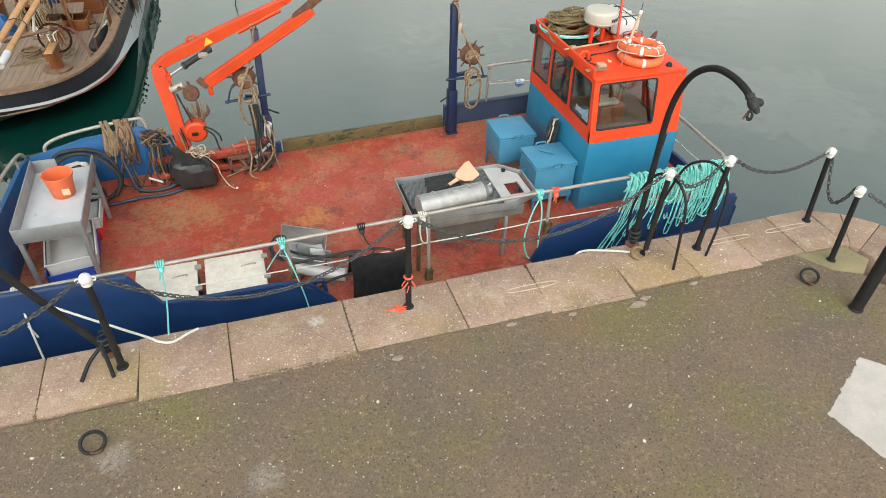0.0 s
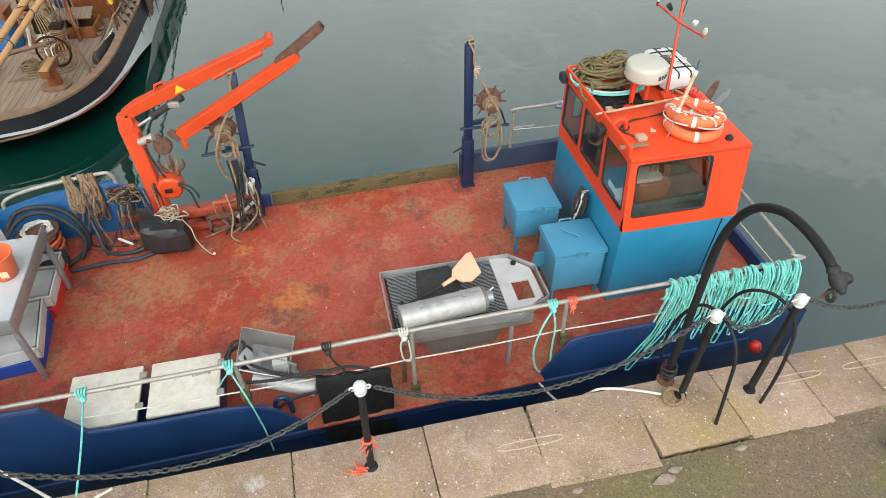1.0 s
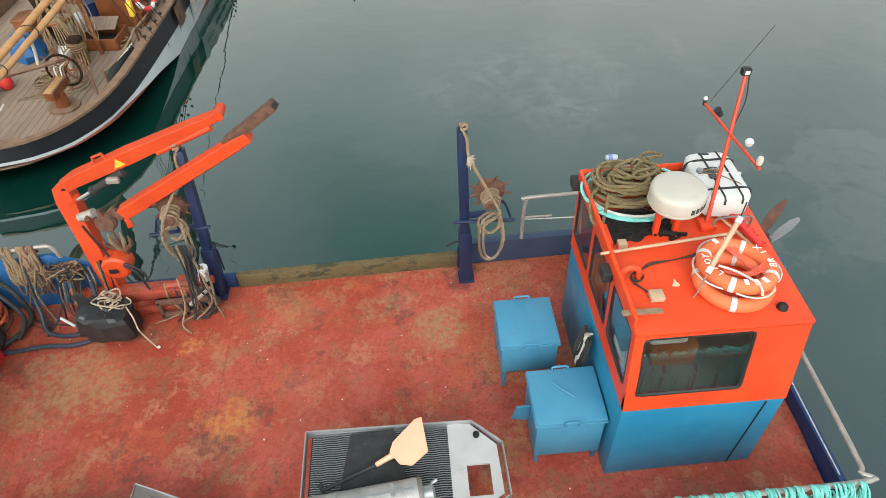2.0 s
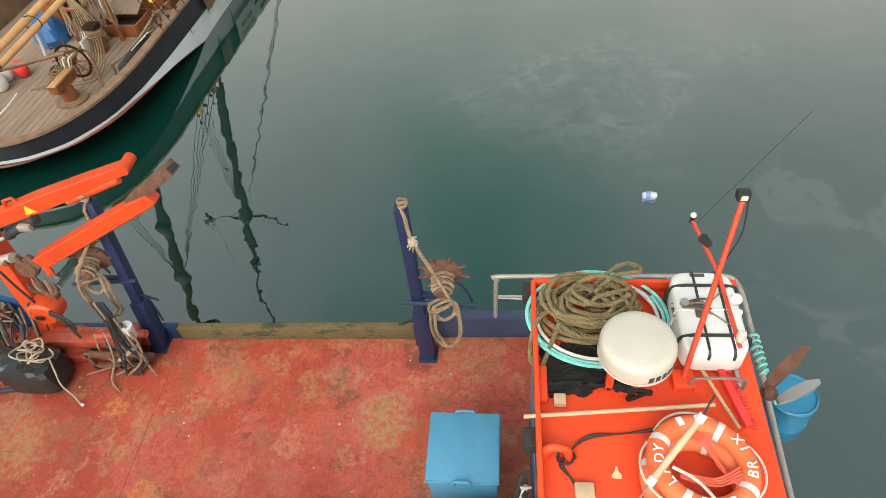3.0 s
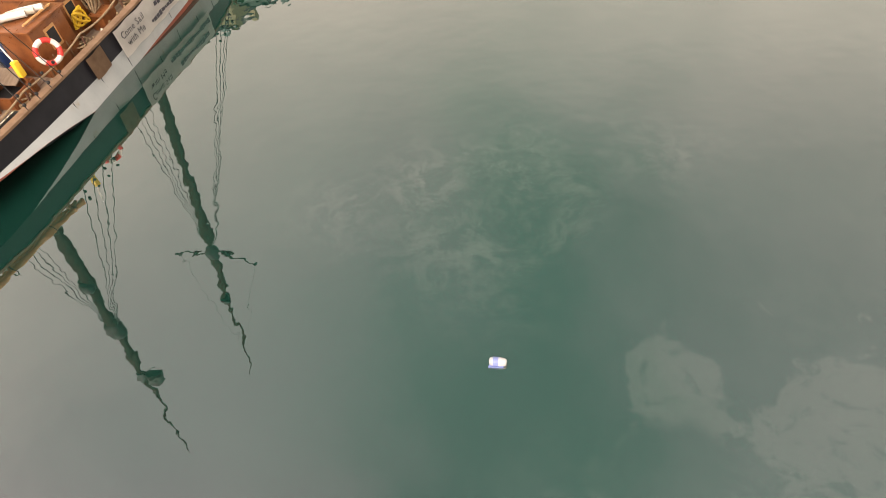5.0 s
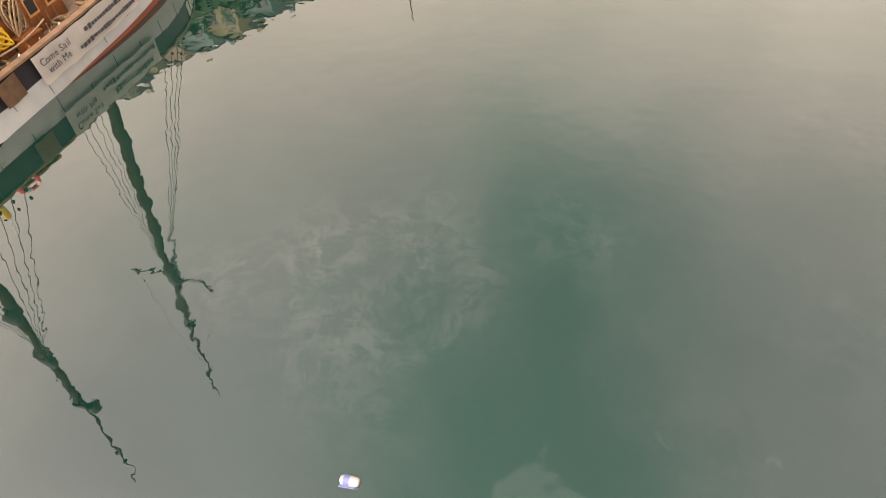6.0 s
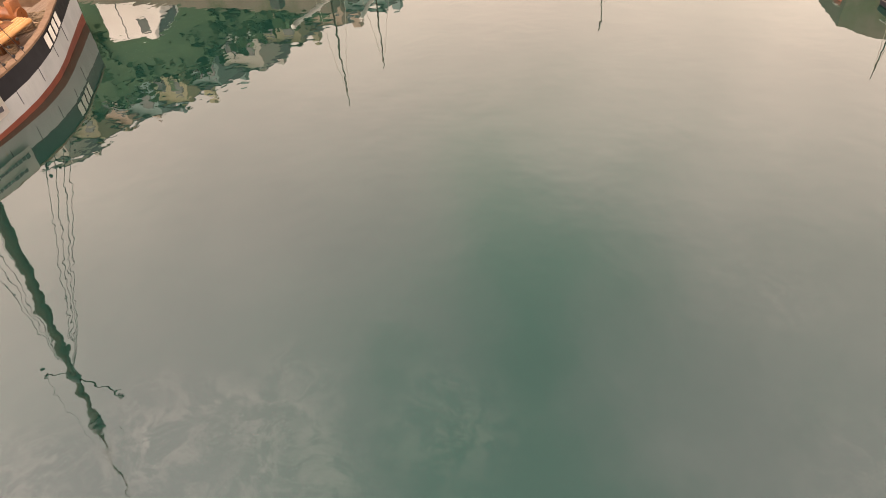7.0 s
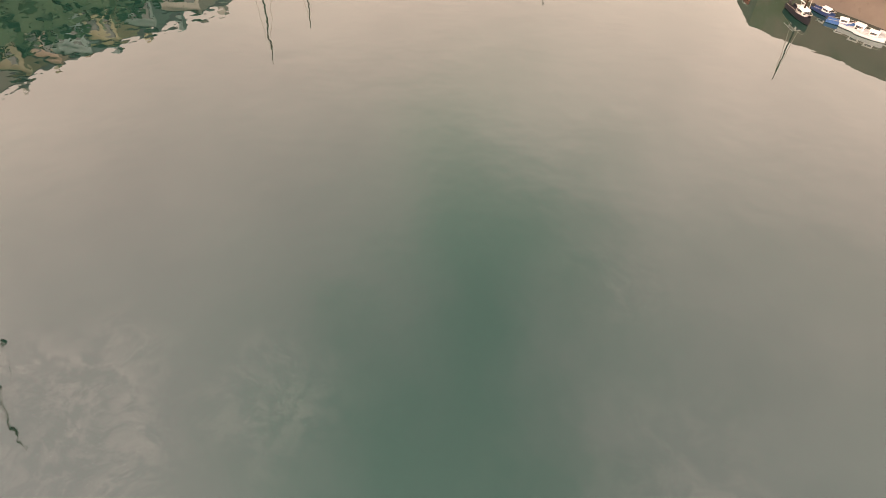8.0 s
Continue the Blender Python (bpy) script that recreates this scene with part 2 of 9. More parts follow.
deck_red = paving("deck_red", ((0.275, 0.039, 0.019), (0.355, 0.066, 0.034), (0.22, 0.031, 0.018)),
                  (((0.42, 0.10, 0.07), 0.55, 0.5, 0.12, 0.55), ((0.32, 0.165, 0.075), 1.0, 0.535, 0.07, 0.62), ((0.20, 0.11, 0.05), 2.6, 0.535, 0.06, 0.5), ((0.40, 0.17, 0.09), 2.2, 0.56, 0.07, 0.6),
                   ((0.12, 0.04, 0.03), 1.5, 0.56, 0.08, 0.7), ((0.40, 0.10, 0.04), 1.1, 0.54, 0.1, 0.5)),
                  (((0.5, 0.33, 0.2), 26.0, 0.2, 0.03, 1.2), ((0.1, 0.03, 0.02), 30.0, 0.24, 0.06, 1.4)), 34.0, 0.45, 0.45, gloss=0.46, crisp=2.6,
                  patch_at=(((0.46, 0.18, 0.045), -0.7, 3.05, 0.3, 0.8), ((0.46, 0.19, 0.05), -1.27, 4.1, 0.2, 0.75), ((0.31, 0.185, 0.085), 1.72, 4.0, 0.42, 0.85), ((0.30, 0.18, 0.085), 1.2, 4.4, 0.3, 0.65),
                            ((0.29, 0.165, 0.075), -2.9, 3.6, 0.5, 0.7), ((0.31, 0.18, 0.08), -2.3, 3.7, 0.5, 0.7), ((0.36, 0.10, 0.065), 0.3, 3.1, 0.6, 0.6), ((0.30, 0.16, 0.075), 0.1, 4.4, 0.35, 0.5)))
post_navy = surf("post_navy_paint", (0.007, 0.014, 0.045), (0.012, 0.022, 0.066), 3, 0.4, 0, 0.1, 40, (0.035, 0.036, 0.045), 6, 0.6, drough=0.75)
cabin_lining = surf("cabin_lining", (0.10, 0.085, 0.07), (0.15, 0.125, 0.10), 3, 0.7, 0, 0.1, 40)
mast_red = surf("mast_red_paint", (0.47, 0.045, 0.02), (0.56, 0.062, 0.026), 4, 0.4, 0, 0.05, 60)
buoy_orange = surf("faded_buoy_orange", (0.62, 0.125, 0.04), (0.70, 0.175, 0.065), 5, 0.6, 0, 0.1, 60, (0.6, 0.25, 0.14), 5, 0.6, spec=0.3)
pole_tan = surf("tan_pole", (0.40, 0.27, 0.16), (0.50, 0.35, 0.22), 8, 0.55, 0, 0.2, 70)
quarter_blue = surf("quarter_blue_paint", (0.016, 0.075, 0.21), (0.026, 0.10, 0.25), 2, 0.42, 0, 0.08, 40, (0.05, 0.07, 0.1), 5, 0.62)
bow_blue = surf("bow_blue_paint", (0.028, 0.042, 0.082), (0.04, 0.058, 0.105), 2, 0.5, 0, 0.08, 40, (0.06, 0.055, 0.06), 4, 0.58, drough=0.75)
# dull steel; on the table skirt its darker tone carries the shade
shade_steel = surf("shaded_dull_steel", (0.15, 0.13, 0.115), (0.22, 0.195, 0.175), 5, 0.55, 0.3, 0.08, 60, (0.2, 0.14, 0.1), 6, 0.6, drough=0.75)
# stained steel, darkened: the shade under the table is put into its colour
hopper_steel = surf("shaded_stained_hopper_steel", (0.085, 0.07, 0.06), (0.13, 0.108, 0.092), 4, 0.6, 0.2, 0.1, 60, (0.11, 0.075, 0.05), 6, 0.56, drough=0.75)
drum_steel = surf("scuffed_drum_steel", (0.30, 0.285, 0.27), (0.42, 0.40, 0.38), 9, 0.5, 0.45, 0.12, 90, (0.25, 0.22, 0.19), 5, 0.56, drough=0.78)
plate_grey = surf("brushed_plate", (0.46, 0.43, 0.41), (0.54, 0.51, 0.49), 5, 0.45, 0.2, 0.05, 80, (0.38, 0.33, 0.28), 6, 0.62)
tray_grey = surf("tray_plastic", (0.44, 0.43, 0.43), (0.52, 0.51, 0.51), 4, 0.5, 0, 0.04, 60, (0.33, 0.31, 0.29), 5, 0.62)
rope_brown = surf("brown_rope", (0.16, 0.105, 0.055), (0.27, 0.185, 0.105), 18, 0.95, 0, 0.9, 160)
navy = surf("navy_paint", (0.008, 0.024, 0.08), (0.014, 0.036, 0.11), 2, 0.38, 0, 0.08, 40, (0.05, 0.05, 0.07), 5, 0.66)
blue = surf("blue_paint", (0.026, 0.155, 0.275), (0.038, 0.19, 0.32), 2, 0.42, 0, 0.06, 40, (0.12, 0.13, 0.12), 8, 0.7)
box_blue = surf("box_blue_paint", (0.062, 0.205, 0.325), (0.08, 0.24, 0.365), 2, 0.5, 0, 0.08, 40, (0.12, 0.17, 0.19), 6, 0.6, drough=0.78, dsoft=0.07)
orange = surf("orange_paint", (0.57, 0.046, 0.010), (0.65, 0.064, 0.014), 2, 0.42, 0, 0.06, 40, (0.42, 0.06, 0.025), 7, 0.66, spec=0.35)
crane_orange = surf("crane_orange_paint", (0.47, 0.045, 0.009), (0.55, 0.064, 0.013), 3, 0.42, 0, 0.08, 50, (0.30, 0.065, 0.028), 8, 0.6, spec=0.35)
timber_moss = surf("mossy_timber", (0.085, 0.058, 0.02), (0.15, 0.105, 0.04), 5, 0.9, 0, 0.6, 50, (0.04, 0.036, 0.014), 5, 0.5, drough=0.8, dsoft=0.08, stretch=(0.5, 1, 1))
steel = surf("stainless_steel", (0.33, 0.325, 0.32), (0.43, 0.42, 0.41), 6, 0.42, 0.6, 0.05, 80, (0.3, 0.27, 0.23), 7, 0.66)
galv = surf("galvanised_tube", (0.30, 0.265, 0.23), (0.39, 0.35, 0.31), 9, 0.5, 0.35, 0.1, 80, (0.3, 0.24, 0.18), 12, 0.62)
black_iron = surf("black_iron", (0.009, 0.009, 0.010), (0.017, 0.016, 0.016), 8, 0.55, 0.0, 0.2, 70, (0.055, 0.04, 0.03), 9, 0.66, spec=0.3)
chain_iron = surf("chain_iron", (0.05, 0.05, 0.05), (0.09, 0.085, 0.08), 30, 0.55, 0.4, 0.2, 90, (0.15, 0.1, 0.07), 20, 0.6)
rust = surf("rusty_iron", (0.09, 0.04, 0.025), (0.16, 0.075, 0.045), 14, 0.85, 0.1, 0.5, 90, (0.05, 0.03, 0.025), 18, 0.55)
white_plastic = surf("white_plastic", (0.54, 0.52, 0.49), (0.62, 0.60, 0.57), 3, 0.42, 0, 0.03, 40, (0.55, 0.52, 0.46), 8, 0.68)
cream = surf("radome_cream", (0.43, 0.39, 0.325), (0.49, 0.45, 0.385), 3, 0.45, 0, 0.03, 40, (0.62, 0.55, 0.42), 7, 0.66)
rope_tan = surf("tan_rope", (0.21, 0.145, 0.085), (0.31, 0.22, 0.135), 18, 0.95, 0, 0.9, 160)
rope_olive = surf("olive_rope", (0.145, 0.11, 0.048), (0.225, 0.172, 0.08), 18, 0.95, 0, 0.9, 160)
rope_teal = surf("teal_rope", (0.17, 0.52, 0.46), (0.30, 0.66, 0.58), 14, 0.85, 0, 0.8, 160)
rope_pale = surf("pale_rope", (0.55, 0.52, 0.45), (0.66, 0.62, 0.55), 14, 0.9, 0, 0.8, 160)
rope_fray = surf("frayed_rope", (0.34, 0.27, 0.18), (0.46, 0.37, 0.27), 14, 0.95, 0, 0.8, 160)
rope_orange = surf("orange_cord", (0.66, 0.085, 0.045), (0.74, 0.15, 0.08), 14, 0.85, 0, 0.5, 160)
rubber = surf("black_rubber", (0.012, 0.012, 0.012), (0.028, 0.027, 0.025), 12, 0.7, 0, 0.4, 60, (0.06, 0.055, 0.045), 16, 0.62)
net_black = surf("black_netting", (0.008, 0.008, 0.008), (0.02, 0.017, 0.015), 14, 0.85, 0, 0.8, 60, (0.05, 0.03, 0.022), 10, 0.6, spec=0.2)
bag_black = surf("black_sacking", (0.014, 0.014, 0.015), (0.026, 0.025, 0.025), 6, 0.42, 0, 0.25, 60, (0.05, 0.045, 0.042), 8, 0.62)
hose_blue = surf("blue_black_hose", (0.018, 0.024, 0.038), (0.03, 0.038, 0.055), 12, 0.5, 0, 0.1, 60)
bucket_orange = surf("bucket_plastic", (0.60, 0.115, 0.035), (0.68, 0.155, 0.055), 3, 0.5, 0, 0.04, 40, (0.4, 0.16, 0.1), 12, 0.58, drough=0.75)
shovel_pl = surf("pale_orange_plastic", (0.83, 0.42, 0.25), (0.86, 0.48, 0.31), 3, 0.45, 0, 0.04, 40)
hatch_white = surf("hatch_white", (0.58, 0.51, 0.42), (0.70, 0.63, 0.53), 12, 0.7, 0, 0.4, 45, (0.4, 0.32, 0.2), 9, 0.62)
# near-black that paints the shade inside openings
dark_void = surf("interior_shade", (0.012, 0.012, 0.014), (0.02, 0.02, 0.02), 5, 0.8, 0, 0)
seal_black = surf("window_seal", (0.01, 0.01, 0.01), (0.02, 0.02, 0.02), 5, 0.55, 0, 0.02)
teak = surf("bleached_deck_plank", (0.21, 0.145, 0.098), (0.29, 0.21, 0.148), 3, 0.85, 0, 0.4, 40, (0.2, 0.14, 0.1), 5, 0.6, rand=0.1, stretch=(6, 0.5, 6))
varnish = surf("varnished_wood", (0.14, 0.044, 0.014), (0.24, 0.085, 0.028), 4, 0.3, 0, 0.15, 40, (0.18, 0.06, 0.02), 4, 0.6)
spar = surf("varnished_spar", (0.42, 0.21, 0.08), (0.52, 0.29, 0.12), 4, 0.3, 0, 0.1, 40)
railwood = surf("rail_cap_wood", (0.15, 0.085, 0.048), (0.23, 0.145, 0.088), 5, 0.6, 0, 0.3, 40, (0.2, 0.11, 0.06), 5, 0.6)
hull_black = surf("hull_black", (0.010, 0.010, 0.013), (0.017, 0.017, 0.022), 2, 0.45, 0, 0.1, 30, (0.05, 0.05, 0.055), 4, 0.66, spec=0.25)
hull_white = surf("hull_white", (0.32, 0.345, 0.355), (0.42, 0.44, 0.445), 1.6, 0.5, 0, 0.15, 30, (0.33, 0.29, 0.2), 2.2, 0.6, drough=0.78, dsoft=0.08, stretch=(1, 1, 0.6))
mast_brown = surf("dark_mast_varnish", (0.02, 0.011, 0.007), (0.034, 0.018, 0.01), 4, 0.75, 0, 0.1, 40, spec=0.12)
boot_red = surf("boot_red", (0.15, 0.036, 0.02), (0.21, 0.05, 0.026), 2, 0.6, 0, 0.2, 30, (0.13, 0.05, 0.03), 3, 0.6)


def plain(name, c, rough=0.5, metal=0.0):
    return surf(name, c, tuple(min(v * 1.12, 1) for v in c), 6, rough, metal, 0.04, 60)


red_paint = plain("red_paint", (0.55, 0.03, 0.025))
yellow_paint = plain("yellow_paint", (0.66, 0.43, 0.03))
crate_blue = plain("crate_blue", (0.02, 0.06, 0.34))
grey_metal = plain("grey_metal", (0.3, 0.3, 0.3), 0.4, 0.5)
ink = plain("dark_ink", (0.04, 0.04, 0.05), 0.7)
bar_white = plain("white_lettering", (0.75, 0.73, 0.68), 0.7)

# glass: a clear pane with a real reflection
glass = bpy.data.materials.new("window_glass")
glass.use_nodes = True
gp = glass.node_tree.nodes["Principled BSDF"]
gp.inputs["Base Color"].default_value = (0.75, 0.8, 0.8, 1)
gp.inputs["Roughness"].default_value, gp.inputs["IOR"].default_value = 0.02, 1.9
gp.inputs["Transmission Weight"].default_value = 1.0

# harbour water with drifting film
water_m = bpy.data.materials.new("harbour_water")
water_m.use_nodes = True
qn, ql = water_m.node_tree.nodes, water_m.node_tree.links
qp = qn["Principled BSDF"]
qtc = qn.new("ShaderNodeTexCoord")


def q_noise(scale, detail, rgh=0.55, dist=0.0, at=None, colour=False):
    t = qn.new("ShaderNodeTexNoise")
    t.inputs["Scale"].default_value, t.inputs["Detail"].default_value = scale, detail
    t.inputs["Roughness"].default_value, t.inputs["Distortion"].default_value = rgh, dist
    ql.new(at or qtc.outputs["Object"], t.inputs["Vector"])
    return t.outputs["Color" if colour else 0]


def q_range(src, a, b, c=0.0, d=1.0):
    r = qn.new("ShaderNodeMapRange")
    for k, v in (("From Min", a), ("From Max", b), ("To Min", c), ("To Max", d)):
        r.inputs[k].default_value = v
    ql.new(src, r.inputs["Value"])
    return r.outputs[0]


def q_math(op, a, b):
    r = qn.new("ShaderNodeMath")
    r.operation = op
    for i, v in enumerate((a, b)):
        if isinstance(v, (int, float)):
            r.inputs[i].default_value = v
        else:
            ql.new(v, r.inputs[i])
    return r.outputs[0]


def q_stir(at, scale, detail, reach):
    """Coordinates pushed about by slow eddies."""
    off = qn.new("ShaderNodeVectorMath")
    off.operation = "MULTIPLY_ADD"
    ql.new(q_noise(scale, detail, 0.5, 0.0, at, True), off.inputs[0])
    off.inputs[1].default_value = (reach, reach, 0)
    off.inputs[2].default_value = (-reach / 2, -reach / 2, 0)
    add = qn.new("ShaderNodeVectorMath")
    ql.new(at, add.inputs[0])
    ql.new(off.outputs[0], add.inputs[1])
    return add.outputs[0]


slow = q_stir(qtc.outputs["Object"], 0.8, 3.0, 1.3)
stirred = q_stir(slow, 3.4, 4.0, 0.36)


def q_dist(x, y):
    d = qn.new("ShaderNodeVectorMath")
    d.operation = "DISTANCE"
    ql.new(slow, d.inputs[0])
    d.inputs[1].default_value = (x, y, 0)
    return d.outputs["Value"]


def q_near(x, y, r0, r1, most=1.0):
    return q_range(q_dist(x, y), r0, r1, most, 0.0)


def q_any(*masks):
    top = masks[0]
    for other in masks[1:]:
        top = q_math("MAXIMUM", top, other)
    return top


def q_ridge(src, width):
    return q_range(q_math("ABSOLUTE", q_math("SUBTRACT", src, 0.5), 0.0), 0.0, width, 1.0, 0.0)


# drawn-out threads, curdled sheets with holes, and the arc of an eddy
broken = q_range(q_noise(2.6, 9.0, 0.76, 0.0, slow), 0.45, 0.53)
threads = q_math("MULTIPLY", q_ridge(q_noise(1.5, 12.0, 0.78, 0.0, slow), 0.06), broken)
curds = q_math("MULTIPLY", q_range(q_noise(2.0, 13.0, 0.78, 0.0, slow), 0.525, 0.56), q_range(q_noise(0.9, 6.0, 0.6, 0.0, slow), 0.42, 0.56, 0.25, 1.0))
marbled = q_any(q_math("MULTIPLY", threads, 0.85), curds)
old_zone = q_any(q_near(3.5, 11.7, 0.3, 1.3), q_near(4.9, 12.4, 0.3, 1.2, 0.9), q_near(4.2, 10.4, 0.4, 1.6, 0.85), q_near(5.5, 11.3, 0.4, 1.4, 0.7), q_near(4.9, 9.3, 0.2, 1.1, 0.6),
                 q_near(2.4, 11.0, 0.3, 1.3, 0.7))
arc = q_math("MULTIPLY", q_range(q_math("ABSOLUTE", q_math("SUBTRACT", q_dist(4.55, 11.35), 1.35), 0.0), 0.03, 0.3, 0.8, 0.0), broken)
sheet_zone = q_any(q_near(9.3, 7.0, 0.8, 3.2), q_near(7.4, 8.0, 0.2, 1.3, 0.9), q_near(10.8, 6.0, 1.2, 3.0))
sheet = q_range(q_math("ADD", q_noise(0.8, 12.0, 0.62, 0.0, slow), q_math("MULTIPLY", sheet_zone, 0.26)), 0.635, 0.665)
sheet = q_math("MULTIPLY", q_math("MULTIPLY", sheet, q_range(sheet_zone, 0.0, 0.2)), q_math("SUBTRACT", 1.0, q_near(7.3, 7.1, 0.6, 0.85)))
sheet = q_math("MULTIPLY", sheet, q_range(q_noise(4.2, 10.0, 0.7, 0.0, stirred), 0.38, 0.46, 0.15, 1.0))
faint = q_any(q_near(9.1, 9.6, 0.2, 1.3, 0.16), q_near(10.6, 11.5, 0.3, 1.6, 0.2), q_near(12.2, 12.9, 0.3, 1.7, 0.3), q_near(11.5, 15.7, 0.4, 1.4, 0.25), q_near(7.2, 12.6, 0.2, 1.3, 0.5),
              q_near(6.0, 6.6, 0.2, 1.2, 0.35), q_near(8.3, 6.1, 0.4, 1.6, 0.5))
film = q_any(q_math("MULTIPLY", marbled, q_any(q_math("MULTIPLY", old_zone, 0.72), faint)), q_math("MULTIPLY", arc, 0.6), q_math("MULTIPLY", sheet, 0.42))
qmix = qn.new("ShaderNodeMix")
qmix.data_type = "RGBA"
ql.new(q_math("MULTIPLY", film, 0.2), qmix.inputs["Factor"])
qdeep = qn.new("ShaderNodeMix")
qdeep.data_type = "RGBA"
ql.new(q_range(q_noise(0.12, 3.0), 0.35, 0.65), qdeep.inputs["Factor"])
qdeep.inputs["A"].default_value = (0.003, 0.0225, 0.0165, 1)
qdeep.inputs["B"].default_value = (0.0045, 0.031, 0.0225, 1)
ql.new(qdeep.outputs["Result"], qmix.inputs["A"])
qmix.inputs["B"].default_value = (0.20, 0.20, 0.165, 1)
ql.new(qmix.outputs["Result"], qp.inputs["Base Color"])
ql.new(q_range(film, 0.0, 1.0, 2.92, 3.4), qp.inputs["IOR"])
ql.new(q_range(film, 0.0, 1.0, 0.012, 0.16), qp.inputs["Roughness"])
qb = qn.new("ShaderNodeBump")
qb.inputs["Strength"].default_value, qb.inputs["Distance"].default_value = 0.085, 0.06
ql.new(q_math("ADD", q_noise(1.3, 2.0), q_math("MULTIPLY", q_noise(5.0, 2.0), 0.09)), qb.inputs["Height"])
ql.new(qb.outputs[0], qp.inputs["Normal"])


# ---- mesh helpers ----
def finish(name, bm, material, label="", angle=38):
    bmesh.ops.recalc_face_normals(bm, faces=bm.faces)
    me = bpy.data.meshes.new(name)
    bm.to_mesh(me)
    bm.free()
    me.materials.append(material)
    me.polygons.foreach_set("use_smooth", [True] * len(me.polygons))
    me.set_sharp_from_angle(angle=radians(angle))
    ob = new(name, me)
    if label:
        ob["label"] = label
    return ob


WORLD = {}


def thing(name, at, label, category, group="", kind=""):
    """An empty at the base of a thing, to parent its parts."""
    ob = new(name)
    ob.empty_display_size = 0.1
    ob.location = at
    WORLD[ob.name] = Matrix.Translation(at)
    return tagged(ob, label, category, group, kind)


def part(name, bm, material, parent=None, label="", angle=38):
    """A mesh in world coordinates, under its thing or part."""
    ob = finish(name, bm, material, label, angle)
    if parent is not None:
        ob.parent = parent
        ob.matrix_parent_inverse = WORLD.get(parent.name, Matrix.Identity(4)).inverted()
    return ob


def solo(name, bm, material, label, category, group="", kind="", angle=38):
    return tagged(finish(name, bm, material, "", angle), label, category, group, kind)


def box(lo, hi, bevel=0.0, bm=None, m=None):
    bm = bm or bmesh.new()
    lo, hi = Vector(lo), Vector(hi)
    r = bmesh.ops.create_cube(bm, size=1.0, matrix=Matrix.Translation((lo + hi) / 2) @ Matrix.Diagonal((*(hi - lo), 1)))
    if bevel:
        es = {e for v in r["verts"] for e in v.link_edges}
        rb = bmesh.ops.bevel(bm, geom=list(es), offset=bevel, segments=2, affect="EDGES", profile=0.5)
        vs = {v for f in rb["faces"] for v in f.verts} | {v for v in r["verts"] if v.is_valid}
        grown = True
        while grown:
            more = {e.other_vert(v) for v in vs for e in v.link_edges} - vs
            vs |= more
            grown = bool(more)
    else:
        vs = set(r["verts"])
    if m is not None:
        bmesh.ops.transform(bm, matrix=m, verts=list(vs))
    return bm


def beam(a, b, w, h, bevel=0.008, bm=None, up=(0, 0, 1)):
    """A rectangular bar from a to b, w wide and h high."""
    a, b = Vector(a), Vector(b)
    z = (b - a).normalized()
    x = z.cross(Vector(up))
    x = x.normalized() if x.length > 1e-4 else Vector((1, 0, 0))
    y = z.cross(x).normalized()
    m = Matrix((x, y, z)).transposed().to_4x4()
    m.translation = (a + b) / 2
    n = (b - a).length
    return box((-w / 2, -h / 2, -n / 2), (w / 2, h / 2, n / 2), bevel, bm, m)


def curve(pts, per=6, closed=False):
    """Catmull-Rom points through pts."""
    p = [Vector(q) for q in pts]
    n = len(p)
    out = []
    for i in range(n if closed else n - 1):
        g = lambda k: p[k % n] if closed else p[min(max(k, 0), n - 1)]
        a, b, c, d = g(i - 1), g(i), g(i + 1), g(i + 2)
        for k in range(per):
            t = k / per
            out.append(0.5 * (2 * b + (c - a) * t + (2 * a - 5 * b + 4 * c - d) * t * t + (3 * b - a - 3 * c + d) * t ** 3))
    if not closed:
        out.append(p[-1])
    return out


def tube(pts, r, n=8, closed=False, bm=None):
    """A round bar or rope along pts; r is a radius, or one for each point."""
    bm = bm or bmesh.new()
    pts = [Vector(p) for p in pts]
    k = len(pts)
    rad = r if isinstance(r, (list, tuple)) else [r] * k
    rings = []
    side = None
    for i, p in enumerate(pts):
        if closed:
            d = pts[(i + 1) % k] - pts[i - 1]
        else:
            d = pts[min(i + 1, k - 1)] - pts[max(i - 1, 0)]
        d = d.normalized() if d.length > 1e-9 else Vector((0, 0, 1))
        if side is None:
            side = d.orthogonal().normalized()
        else:
            side = side - d * side.dot(d)
            side = side.normalized() if side.length > 1e-6 else d.orthogonal().normalized()
        other = d.cross(side)
        rings.append([bm.verts.new(p + rad[i] * (side * math.cos(a) + other * math.sin(a)))
                      for a in (2 * math.pi * j / n for j in range(n))])
    for i in range(k if closed else k - 1):
        a, b = rings[i], rings[(i + 1) % k]
        for j in range(n):
            bm.faces.new((a[j], a[(j + 1) % n], b[(j + 1) % n], b[j]))
    if not closed:
        bm.faces.new(rings[0][::-1])
        bm.faces.new(rings[-1])
    return bm


